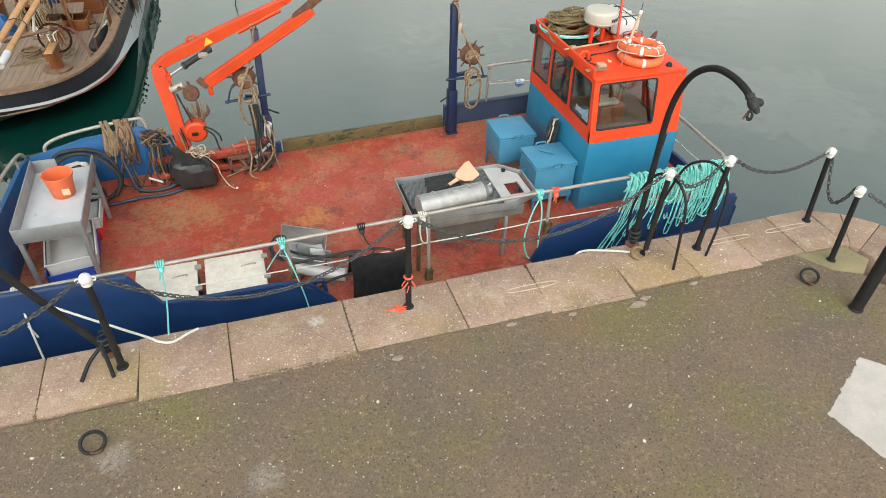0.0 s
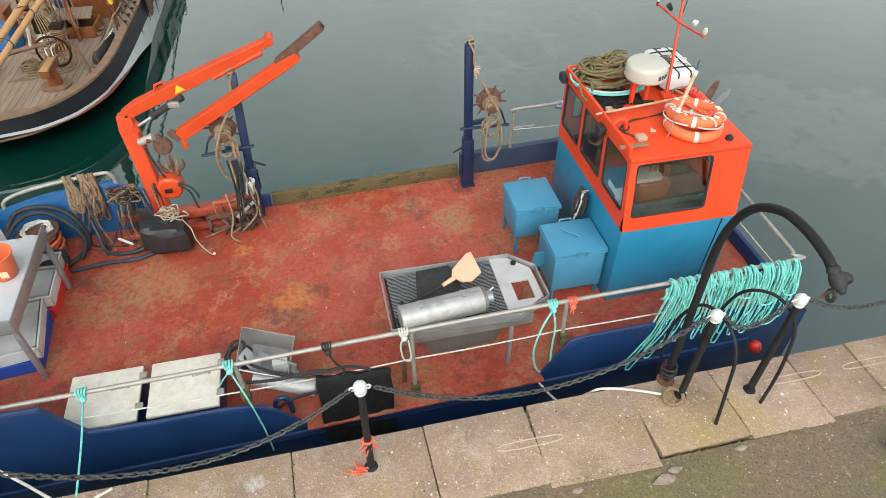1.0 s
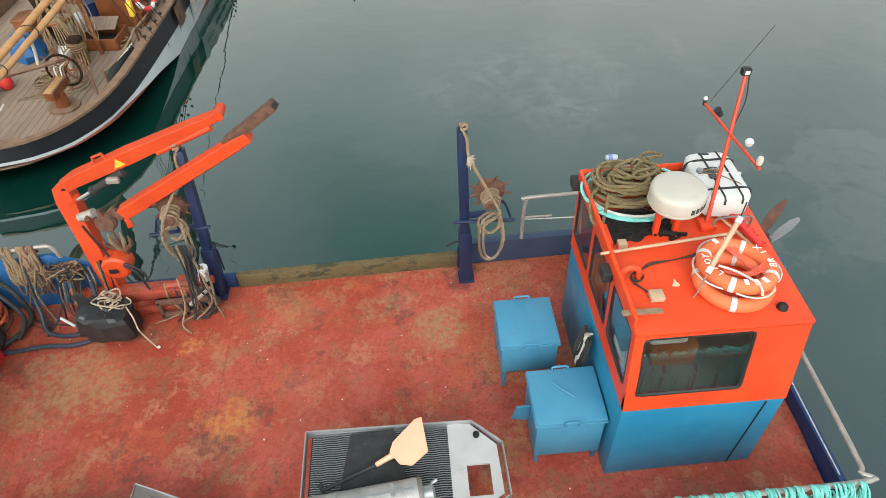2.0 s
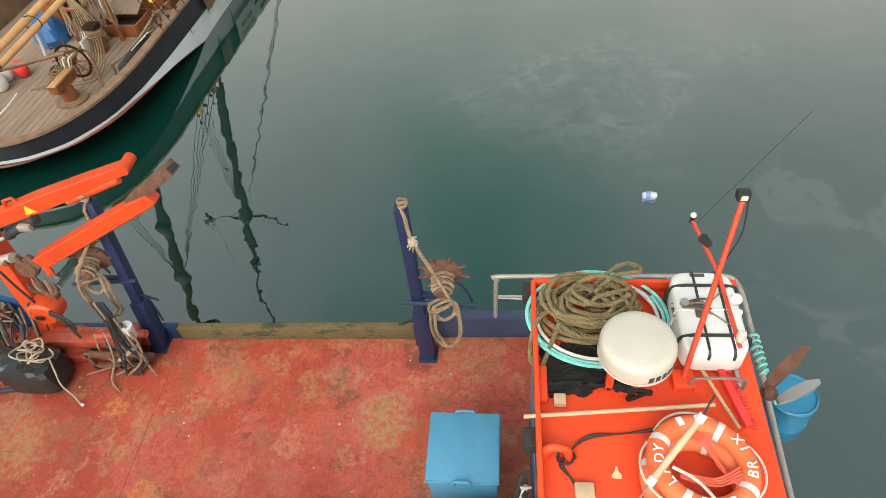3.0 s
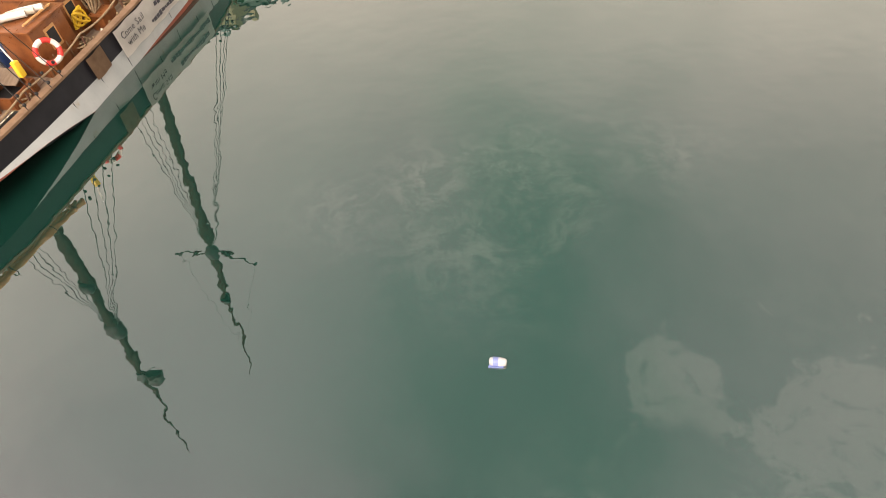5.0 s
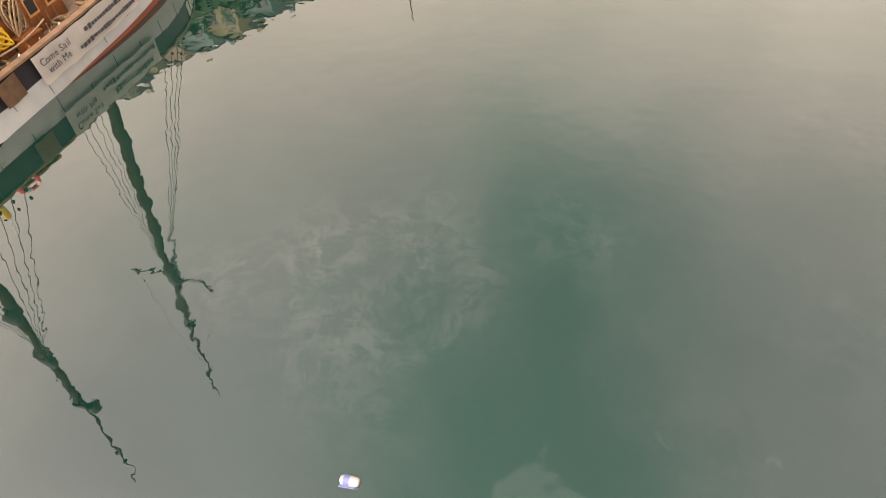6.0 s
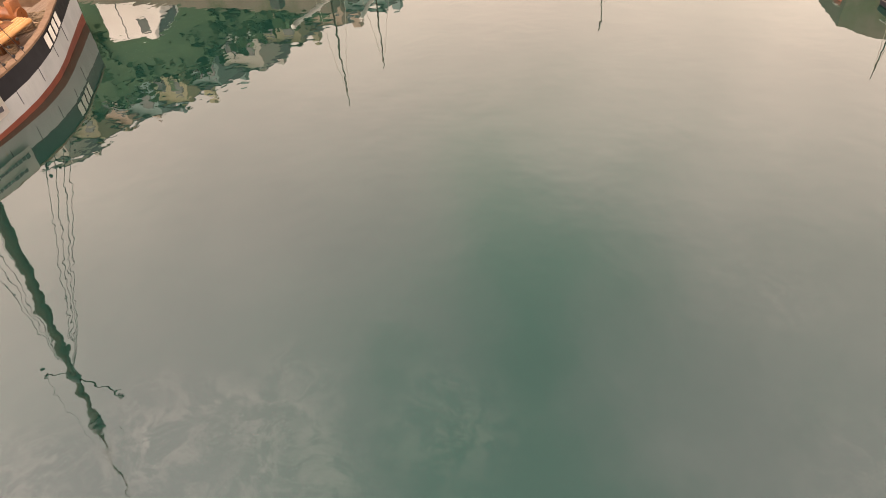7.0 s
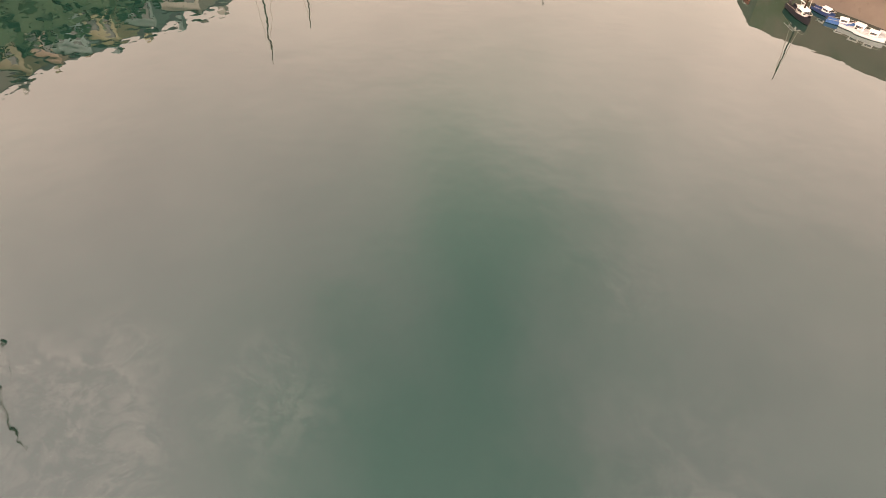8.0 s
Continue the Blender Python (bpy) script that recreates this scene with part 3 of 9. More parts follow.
def lathe(profile, n=24, m=None, bm=None):
    """A turned form round z from (radius, height) pairs."""
    bm = bm or bmesh.new()
    m = m or Matrix.Identity(4)
    rings = []
    for r, z in profile:
        if r < 1e-5:
            rings.append([bm.verts.new(m @ Vector((0, 0, z)))])
        else:
            rings.append([bm.verts.new(m @ Vector((r * math.cos(2 * math.pi * j / n), r * math.sin(2 * math.pi * j / n), z))) for j in range(n)])
    for a, b in zip(rings, rings[1:]):
        for j in range(n):
            q = [a[j % len(a)], a[(j + 1) % len(a)], b[(j + 1) % len(b)], b[j % len(b)]]
            q = list(dict.fromkeys(q))
            if len(q) > 2:
                bm.faces.new(q)
    for ring, flip in ((rings[0], True), (rings[-1], False)):
        if len(ring) > 2:
            bm.faces.new(ring[::-1] if flip else ring)
    return bm


def prism(poly, a, b, axis=2, bevel=0.0, bm=None):
    """A polygon in the plane across axis, drawn out from a to b."""
    bm = bm or bmesh.new()

    def at(p, h):
        q = list(p)
        q.insert(axis, h)
        return Vector(q)
    lo = [bm.verts.new(at(p, a)) for p in poly]
    hi = [bm.verts.new(at(p, b)) for p in poly]
    n = len(poly)
    fs = [bm.faces.new(lo[::-1]), bm.faces.new(hi)]
    fs += [bm.faces.new((lo[i], lo[(i + 1) % n], hi[(i + 1) % n], hi[i])) for i in range(n)]
    if bevel:
        bmesh.ops.bevel(bm, geom=list({e for f in fs for e in f.edges}), offset=bevel, segments=2, affect="EDGES", profile=0.5)
    return bm


def ball(c, r, n=14, bm=None, squash=1.0):
    return lathe([(r * math.sin(math.pi * i / 9), -r * squash * math.cos(math.pi * i / 9)) for i in range(10)], n, Matrix.Translation(c), bm)


def laid(pts, r, bm=None, pitch=5.5):
    """A rope of three strands laid round each other along a line."""
    bm = bm or bmesh.new()
    P = [Vector(p) for p in pts]
    fine = [P[0]]
    for a, b in zip(P, P[1:]):
        k = max(1, int((b - a).length / (r * 0.9)))
        fine += [a.lerp(b, (i + 1) / k) for i in range(k)]
    side = Vector((0.31, 0.52, 0.79))
    rows, run = [[], [], []], 0.0
    for i, p in enumerate(fine):
        d = (fine[min(i + 1, len(fine) - 1)] - fine[max(i - 1, 0)]).normalized()
        side = (side - d * side.dot(d)).normalized()
        up = d.cross(side)
        run += (p - fine[max(i - 1, 0)]).length
        for k in range(3):
            a = 2 * math.pi * (run / (r * pitch) + k / 3)
            rows[k].append(p + (side * math.cos(a) + up * math.sin(a)) * r * 0.5)
    return tube(rows[0] + rows[1][::-1] + rows[2], r * 0.56, 5, False, bm)


def sag(a, b, drop, n=16):
    """Points of a hanging line."""
    a, b = Vector(a), Vector(b)
    return [a.lerp(b, i / n) - Vector((0, 0, drop * 4 * (i / n) * (1 - i / n))) for i in range(n + 1)]


def coil(c, r, turns, pitch, n=20, wob=0.02, seed=1, tilt=None):
    rnd = random.Random(seed)
    out = []
    for i in range(int(turns * n)):
        a = 2 * math.pi * i / n
        rr = r * (1 + 0.12 * math.sin(a * 0.37 + seed)) + rnd.uniform(-wob, wob)
        p = Vector((rr * math.cos(a), rr * math.sin(a), pitch * i / n + rnd.uniform(-wob, wob) * 0.5))
        out.append((tilt @ p if tilt else p) + Vector(c))
    return out


WATER = -1.85


def deck_z(x):
    return -0.83 + 0.033 * x


# ---- water and harbour structure ----
bm = bmesh.new()
bmesh.ops.create_grid(bm, x_segments=1, y_segments=1, size=2000, matrix=Matrix.Translation((0, 0, 0)))
sea = solo("water", bm, water_m, "calm green harbour water with drifting pale film", "water", kind="structure")
sea.location = (0, 0, WATER)

# the quay: asphalt apron inside a rim of coping stones, its corner rounded
INNER = -0.5
quay_poly = [(-60, INNER), (4.28, INNER), (4.32, -0.42), (4.8, -0.42), (5.35, -0.95), (5.75, -1.6), (5.95, -2.6), (6.0, -60), (-60, -60)]
solo("quay_ground", prism(quay_poly, -4.0, -0.006), asphalt, "weathered grey asphalt quay with moss and grit", "pavement", kind="structure")
solo("ground", box((-1500, -1500, -4), (5.9, -59.9, -0.03)), asphalt, "grey asphalt land behind the quay", "ground", kind="structure")
solo("quay_wall", prism([(-60, -0.4), (-60, 0.28), (5.6, 0.28), (6.12, 0.0), (6.55, -0.5), (6.8, -1.2), (6.85, -60), (6.0, -60), (5.9, -1.4), (4.9, -0.4)], -4.0, -0.32),
                 wall_stone, "dark weedy stone harbour wall", "wall", kind="structure")
rim = thing("coping", (0, 0, 0), "row of worn pale coping stones along the quay", "kerb", kind="structure")
rnd = random.Random(5)
cuts = [-14.2, -13.0, -11.9, -10.7, -9.6, -8.5, -7.3, -6.2, -4.9, -3.66, -2.78, -1.91, -0.68, 0.53, 1.51, 2.55, 3.45, 4.31, 5.0, 5.62]
for a, b in zip(cuts, cuts[1:]):
    dz = rnd.uniform(-0.006, 0.006)
    inn = INNER + rnd.uniform(-0.05, 0.05)
    sk = rnd.uniform(-0.02, 0.02)
    part("stone", prism([(a + 0.004 - sk, inn), (b - 0.004 - sk, inn + rnd.uniform(-0.02, 0.02)), (b - 0.004 + sk, 0.3), (a + 0.004 + sk, 0.3)], -0.34, dz, 2, 0.009), coping, rim)
corner = [(5.64, 0.3), (6.05, 0.1), (6.4, -0.24), (6.68, -0.7), (6.86, -1.3), (6.9, -2.4), (6.9, -3.6), (6.9, -4.8)]
inner = [(5.62, -0.46), (5.66, -0.5), (5.72, -0.6), (5.82, -0.9), (5.95, -1.4), (6.0, -2.4), (6.0, -3.6), (6.0, -4.8)]
for i in range(len(corner) - 1):
    o1, o2, n1, n2 = Vector(corner[i]), Vector(corner[i + 1]), Vector(inner[i]), Vector(inner[i + 1])
    part("stone", prism([n1.lerp(n2, 0.01), n2.lerp(n1, 0.01), o2.lerp(o1, 0.012), o1.lerp(o2, 0.012)], -0.34, rnd.uniform(-0.005, 0.005), 2, 0.008), coping, rim)
slab_moss = surf("mossy_slab", (0.20, 0.165, 0.085), (0.29, 0.235, 0.13), 5, 0.9, 0, 0.7, 50, (0.15, 0.14, 0.05), 2.5, 0.5, drough=0.8)
# mossy slab set in the corner, a step lower than the rim
part("stone", prism([(4.82, -0.44), (5.58, -0.5), (5.68, -0.78), (5.4, -0.98), (5.1, -0.82)], -0.3, 0.006, 2, 0.01), slab_moss, rim)
# long shallow slots let into the stones
slot_rim_m = surf("worn_slot_rim", (0.40, 0.315, 0.235), (0.5, 0.4, 0.3), 20, 0.85, 0, 0.5, 90)
for sx, sy, w in ((1.2, -0.09, 0.5), (3.97, 0.03, 0.5), (4.84, 0.03, 0.5)):
    pts = [(sx, sy - 0.03), (sx + w, sy - 0.03), (sx + w, sy + 0.03), (sx, sy + 0.03)]
    part("slot_rim", tube(curve([(x, y, 0.004) for x, y in pts], 3, True), 0.0065, 5, True), slot_rim_m, rim)


def ragged(poly, wear, seed):
    """The polygon with worn, uneven edges."""
    r, out = random.Random(seed), []
    for (x0, y0), (x1, y1) in zip(poly, poly[1:] + poly[:1]):
        steps = max(2, int(math.hypot(x1 - x0, y1 - y0) / 0.025))
        out += [(x0 + (x1 - x0) * k / steps + r.gauss(0, wear), y0 + (y1 - y0) * k / steps + r.gauss(0, wear)) for k in range(steps)]
    return out


solo("painted_marking", prism(ragged([(3.47, -2.52), (4.33, -2.02), (4.85, -2.55), (4.0, -3.4), (3.62, -3.05)], 0.007, 3), -0.007, -0.002), white_paint,
               "worn white painted rectangle on the asphalt", "road marking", kind="structure")


def mooring_ring(x, y, turn):
    t = thing("mooring_ring", (x, y, 0), "rusty iron mooring ring lying on the quay", "ring", "mooring rings on the quay")
    m = pose(x, y, 0.06, 34, 0, turn)
    part("ring", tube([m @ Vector((0.098 * math.cos(a), 0.092 * math.sin(a), 0)) for a in np.linspace(0, 2 * math.pi, 25)[:-1]], 0.0165, 8, True), black_iron, t)
    part("staple", tube(curve([m @ Vector(p) for p in ((-0.04, -0.07, -0.04), (-0.035, -0.08, 0.02), (0.0, -0.1, 0.035), (0.04, -0.1, 0.02), (0.04, -0.09, -0.02))], 4), 0.014, 7), rust, t)


mooring_ring(-3.12, -0.92, 20)
mooring_ring(4.66, -0.88, -35)


def chain_post(x, y, h=1.13, lean=(0, 0)):
    t = thing("chain_post", (x, y, 0), "black iron chain post with a white ball top", "post", "chain posts along the quay")
    top = Vector((x + lean[0], y + lean[1], h))
    part("shaft", tube([(x, y, -0.02), (x, y, 0.0), (x + lean[0] * 0.5, y + lean[1] * 0.5, h / 2), top], [0.036, 0.034, 0.032, 0.03], 14), black_iron, t)
    part("collar", lathe([(0.06, 0), (0.055, 0.012), (0.036, 0.02), (0.0, 0.02)], 16, Matrix.Translation((x, y, 0.0))), black_iron, t)
    bm = ball(top + Vector((0, 0, 0.035)), 0.056, 16, squash=1.1)
    lathe([(0.0, -0.03), (0.045, -0.03), (0.05, -0.015), (0.045, 0), (0, 0)], 16, Matrix.Translation(top), bm)
    part("ball", bm, white_plastic, t, "white painted ball")
    for s in (-1, 1):
        part("eye", tube([top + Vector((s * (0.062 + 0.02 * math.cos(a)), 0, 0.03 + 0.02 * math.sin(a))) for a in np.linspace(0, 2 * math.pi, 11)[:-1]], 0.008, 6, True), white_plastic, t)
    return top + Vector((0, 0, 0.03))


posts = [chain_post(-5.85, -0.03), chain_post(-2.93, -0.03), chain_post(0, 0, 1.15), chain_post(3.03, 0.09, 1.12, (0.03, 0)),
         chain_post(3.72, 0.0, 1.22, (0.06, 0.02)), chain_post(5.48, 0.09, 1.04, (-0.13, 0)), chain_post(5.2, -0.66, 1.02, (-0.12, 0)), chain_post(6.45, -1.6, 1.1)]


def chain(a, b, drop):
    a, b = Vector(a), Vector(b)
    d = (b - a)
    d.z = 0
    d = d.normalized() * 0.075
    line = sag(a + d, b - d, drop, 140)
    bm = bmesh.new()
    gap, acc, k = 0.054, 0.0, 0
    for p, q in zip(line, line[1:]):
        acc += (q - p).length
        if acc >= gap:
            acc -= gap
            z = (q - p).normalized()
            x = z.cross(Vector((0, 0, 1))).normalized()
            y = z.cross(x)
            u = x if k % 2 else y
            ring = [q + z * (0.036 * math.cos(t)) + u * (0.0195 * math.sin(t)) for t in np.linspace(0, 2 * math.pi, 9)[:-1]]
            tube(ring, 0.0085, 5, True, bm)
            k += 1
    return solo("chain", bm, chain_iron, "grey iron chain hanging between quay posts", "chain", "chains between the posts", angle=60)


chain(posts[0], posts[1], 0.58)
chain(posts[1], posts[2], 0.58)
chain(posts[2], posts[3], 0.56)
chain(posts[3], posts[4], 0.25)
chain(posts[4], posts[5], 0.22)
chain(posts[5], posts[6], 0.42)
chain(posts[6], posts[7], 0.25)

BX, BY = 4.85, -1.43
bollard = thing("bollard", (BX, BY, 0), "stout black iron bollard on the quay", "bollard")
part("shaft", lathe([(0.068, -0.02), (0.068, 0.88), (0.062, 0.92), (0.045, 0.94), (0.0, 0.95)], 24, Matrix.Translation((BX, BY, 0))), black_iron, bollard)
part("foot", lathe([(0.08, 0.0), (0.078, 0.015), (0.069, 0.025), (0.0, 0.025)], 24, Matrix.Translation((BX, BY, -0.004))), black_iron, bollard)


def gooseneck(x, y0, lean=0.0):
    t = thing("gooseneck_pole", (x, y0, 0), "tall black gooseneck pole with a dangling cap on the quay edge", "pole", "gooseneck poles")
    pts = curve([(x, y0, 0), (x, y0, 0.7), (x, y0, 1.3), (x, y0, 1.75), (x, y0 - 0.06, 2.08), (x, y0 - 0.21, 2.36), (x, y0 - 0.45, 2.53), (x, y0 - 0.7, 2.57), (x, y0 - 0.92, 2.54), (x, y0 - 1.02, 2.49)], 6)
    pts = [Vector(q) + Vector((-lean * q[2], 0, -0.06 * lean * q[2])) for q in pts]
    part("pipe", tube(pts, 0.034, 12), black_iron, t)
    e = Vector(pts[-1])
    q = Matrix.Translation(e) @ pose(0, 0, 0, 138, 0, 0) @ Matrix.Scale(0.82, 4)
    part("collar", lathe([(0.036, -0.06), (0.05, -0.05), (0.052, -0.01), (0.046, 0.0), (0.0, 0.0)], 14, q), rubber, t)
    # cast nozzle with two lobes, its plug and the clip that holds it
    body = lathe([(0.0, -0.01), (0.044, -0.01), (0.062, 0.03), (0.066, 0.075), (0.05, 0.12), (0.0, 0.125)], 14, q @ pose(0.01, 0, 0, 0, 14, 0))
    lathe([(0.0, -0.02), (0.035, -0.02), (0.05, 0.02), (0.047, 0.06), (0.03, 0.085), (0.0, 0.09)], 12, q @ pose(0.055, 0.0, 0.04, 0, 70, 0), body)
    part("nozzle", body, rubber, t)
    part("nozzle_plug", lathe([(0.0, 0.0), (0.038, 0.0), (0.04, 0.02), (0.028, 0.03), (0.026, 0.05), (0.0, 0.055)], 14, q @ pose(0.04, 0, 0.12, 0, 20, 0)), rubber, t)
    hook = q @ Vector((-0.02, 0.0, 0.13))
    part("clip", tube([hook + Vector((0.0, -0.03 * math.cos(a), -0.045 + 0.042 * math.sin(a))) for a in np.linspace(0, 2 * math.pi, 13)[:-1]], 0.013, 7, True), rubber, t)
    part("strap", tube(curve([hook, hook + Vector((-0.02, 0.02, -0.04)), hook + Vector((-0.035, 0.03, -0.09))], 4), 0.011, 6), rust, t)
    part("foot", lathe([(0.09, 0), (0.085, 0.015), (0.045, 0.03), (0.0, 0.03)], 18, Matrix.Translation((x, y0, 0))), rust, t)
    # wound strap and shackle near the foot
    part("clamp", tube(coil((x, y0, 0.06), 0.06, 3.5, 0.06, 12, 0.006, 3), 0.013, 6), rubber, t)


gooseneck(2.97, 0.28)
gooseneck(-3.05, 0.2, 0.45)


def hand_hoop(p):
    t = solo("ladder_hoop", tube(curve(p, 7), 0.016, 8), black_iron, "thin black bent handhold over the quay ladder", "handrail", "ladder handholds")
    return t


hand_hoop([(3.2, -0.28, -0.01), (3.22, -0.2, 0.45), (3.22, -0.12, 0.85), (3.2, 0.08, 1.02), (3.16, 0.38, 0.95), (3.1, 0.55, 0.6), (3.08, 0.6, 0.1), (3.08, 0.42, -0.6)])
hand_hoop([(3.74, -0.16, -0.01), (3.8, -0.12, 0.5), (3.82, -0.02, 0.95), (3.72, 0.2, 1.12), (3.6, 0.45, 0.95), (3.55, 0.58, 0.5), (3.5, 0.6, 0.1), (3.5, 0.42, -0.6)])
solo("quay_shackle", tube([(2.93 + 0.1 * math.cos(a), 0.06 + 0.075 * math.sin(a), 0.05 + 0.03 * math.sin(a)) for a in np.linspace(0, 2 * math.pi, 19)[:-1]], 0.02, 8, True),
     rope_brown, "frayed rope eye on an iron shackle at the quay edge", "rope")
solo("mooring_line", tube(curve([(2.85, 0.1, 0.05), (2.55, 0.24, 0.03), (2.3, 0.31, 0.02), (2.2, 0.36, -0.1), (2.1, 0.6, -0.6), (2.0, 1.05, -0.8)], 8), 0.013, 8), rope_pale,
     "pale frayed mooring line running to the boat", "rope")
solo("mooring_line", tube(curve([(-2.2, 0.27, 0.02), (-2.3, 0.22, 0.03), (-2.46, 0.15, 0.02), (-2.6, 0.2, 0.02), (-2.68, 0.27, 0.02), (-3.0, 0.52, 0.01), (-3.34, 0.76, 0.03), (-3.7, 1.0, 0.08), (-3.98, 1.2, 0.15), (-4.02, 1.24, 0.13)], 8), 0.0135, 8), rope_pale,
     "pale mooring line running from the quay to the boat", "rope")
for k, (x, y) in enumerate(((-3.29, -0.14), (-3.0, -0.16))):
    solo("iron_hook", tube(curve([(x, y, 0.015), (x * 0.55 - 3.1 * 0.45, y + 0.16, 0.1), (-3.09, 0.14, 0.17), (-3.07, 0.2, 0.2)], 6), [0.02] * 19, 8), black_iron, "black iron strut of a ladder fixing", "bracket", "ladder fixings")
bm = bmesh.new()
rnd = random.Random(11)
for k in range(9):
    a = Vector((0.0, 0.03, 0.42 + rnd.uniform(-0.04, 0.05)))
    b = a + Vector((rnd.uniform(-0.08, 0.08), -0.05 + rnd.uniform(-0.03, 0.03), -rnd.uniform(0.05, 0.16)))
    tube(curve([a, a.lerp(b, 0.5) + Vector((rnd.uniform(-0.03, 0.03), -0.02, 0.01)), b], 4), 0.007, 5, False, bm)
tube([(0.042 * math.cos(t), 0.042 * math.sin(t), 0.44) for t in np.linspace(0, 2 * math.pi, 13)[:-1]], 0.012, 6, True, bm)
solo("cord_knot", bm, rope_orange, "red-orange cord knotted round a quay post", "cord")
bm = bmesh.new()
for k in range(12):
    c = Vector((-0.12 + rnd.uniform(-0.05, 0.05), -0.02 + rnd.uniform(-0.03, 0.03), 0.012))
    e = c + Vector((rnd.uniform(-0.13, 0.16), rnd.uniform(-0.07, 0.07), 0))
    tube(curve([c, c.lerp(e, 0.5) + Vector((0, rnd.uniform(-0.03, 0.03), 0.012)), e], 4), 0.006, 5, False, bm)
solo("cord_scrap", bm, rope_orange, "scrap of red-orange cord lying on the stone", "cord")

# grit, shell chips and crumbled mortar on the quay
rnd = random.Random(17)
bm = bmesh.new()
for k in range(900):
    x, y = rnd.uniform(-4.5, 5.2), -0.55 - abs(rnd.gauss(0, 1.3))
    if rnd.random() < 0.18:
        y = rnd.uniform(-0.5, 0.25)
    if y < -3.6 or (x > 4.6 and y < -0.9):
        continue
    s = rnd.uniform(0.003, 0.008) if rnd.random() < 0.96 else rnd.uniform(0.009, 0.02)
    m = pose(x, y, s * 0.3, rnd.uniform(0, 40), rnd.uniform(0, 40), rnd.uniform(0, 360)) @ Matrix.Diagonal((rnd.uniform(0.7, 1.5), 1, 0.6, 1))
    vs = [bm.verts.new(m @ Vector(p) * 1.0) for p in ((s, 0, 0), (0, s, 0), (-s, 0, 0), (0, -s, 0), (0, 0, s), (0, 0, -s))]
    for a, b in ((0, 1), (1, 2), (2, 3), (3, 0)):
        bm.faces.new((vs[a], vs[b], vs[4]))
        bm.faces.new((vs[b], vs[a], vs[5]))
tagged(finish("grit", bm, rope_pale, "", 10), "pale grit and shell chips scattered over the quay", "grit", kind="stuff")
moss_m = surf("joint_moss", (0.12, 0.085, 0.05), (0.20, 0.15, 0.09), 16, 0.95, 0, 0.9, 70, (0.12, 0.115, 0.035), 3, 0.56)
bm = bmesh.new()
for k in range(1500):
    x = rnd.uniform(-5, 5.0)
    y = -0.5 - abs(rnd.gauss(0, 0.03)) if k % 5 else -0.55 - abs(rnd.gauss(0, 0.4))
    if k % 9 == 0:
        c = cuts[rnd.randrange(8, len(cuts) - 2)]
        x, y = c + rnd.uniform(-0.012, 0.012), rnd.uniform(-0.5, 0.25)
    r = rnd.uniform(0.004, 0.02) if k % 5 else rnd.uniform(0.004, 0.013)
    n = 7
    ring = [bm.verts.new((x + r * rnd.uniform(0.6, 1.5) * math.cos(2 * math.pi * j / n), y + r * rnd.uniform(0.5, 1.1) * math.sin(2 * math.pi * j / n), -0.002)) for j in range(n)]
    tip = bm.verts.new((x, y, r * 0.3 + 0.001))
    for j in range(n):
        bm.faces.new((ring[j], ring[(j + 1) % n], tip))
tagged(finish("joint_moss", bm, moss_m, "", 60), "moss and crumbled dirt in the joints of the stones", "moss", kind="stuff")

# broken mortar lying where the stones meet the asphalt
rnd = random.Random(29)
crumb_m = surf("broken_mortar", (0.25, 0.195, 0.145), (0.35, 0.28, 0.215), 20, 0.95, 0, 0.8, 90, (0.2, 0.15, 0.1), 18, 0.52)
for cx, cy, w in ((2.48, -0.69, 0.085), (2.62, -0.62, 0.055), (-0.29, -0.69, 0.05), (0.98, -0.58, 0.05), (1.7, -0.62, 0.04), (3.3, -0.56, 0.05)):
    pts = [(cx + w * rnd.uniform(0.6, 1.2) * math.cos(a) * 1.3, cy + w * rnd.uniform(0.3, 0.7) * math.sin(a)) for a in np.linspace(0, 2 * math.pi, 12)[:-1]]
    solo("mortar_flake", prism(pts, -0.008, 0.012, 2, 0.005), crumb_m, "broken pale mortar flake beside the coping stones", "rubble", "mortar flakes")

# ---- workboat: hull, deck, bulwarks, rails ----
boat = thing("workboat", (0.3, 3.0, WATER), "small navy and red steel workboat moored at the quay", "boat")


def shear(bm):
    for v in bm.verts:
        v.co.z += 0.033 * v.co.x
    return bm


DZ = -0.83
hull_plan = [(-4.72, 1.35), (-4.5, 1.10), (4.6, 1.10), (5.3, 1.35), (5.42, 3.0), (5.3, 4.85), (4.6, 5.12), (-4.5, 5.12), (-4.72, 4.9)]
part("hull", shear(prism(hull_plan, -1.9, DZ - 0.03, 2, 0.03)), navy, boat, "navy blue steel hull")
# fender strake
part("rubbing_strake", shear(tube([(x, y, DZ - 0.1) for x, y in hull_plan], 0.05, 8, True)), navy, boat)
deck = part("deck", shear(prism([(-4.6, 1.2), (5.2, 1.2), (5.3, 3.0), (5.2, 5.02), (-4.6, 5.02)], DZ - 0.05, DZ - 0.006)), deck_red, boat, "worn red-painted steel deck")
seams = (([-4.55, -2.75, -0.82, 1.25, 3.7, 5.15], 1.16, 3.58), ([-4.55, -2.75, -0.82, 2.12, 3.7, 5.15], 3.58, 5.0))
for xs, y0, y1 in seams:
    for x0, x1 in zip(xs, xs[1:]):
        part("plate", shear(prism([(x0 + 0.002, y0 + 0.002), (x1 - 0.002, y0 + 0.002), (x1 - 0.002, y1 - 0.002), (x0 + 0.002, y1 - 0.002)], DZ - 0.006, DZ)), deck_red, deck)


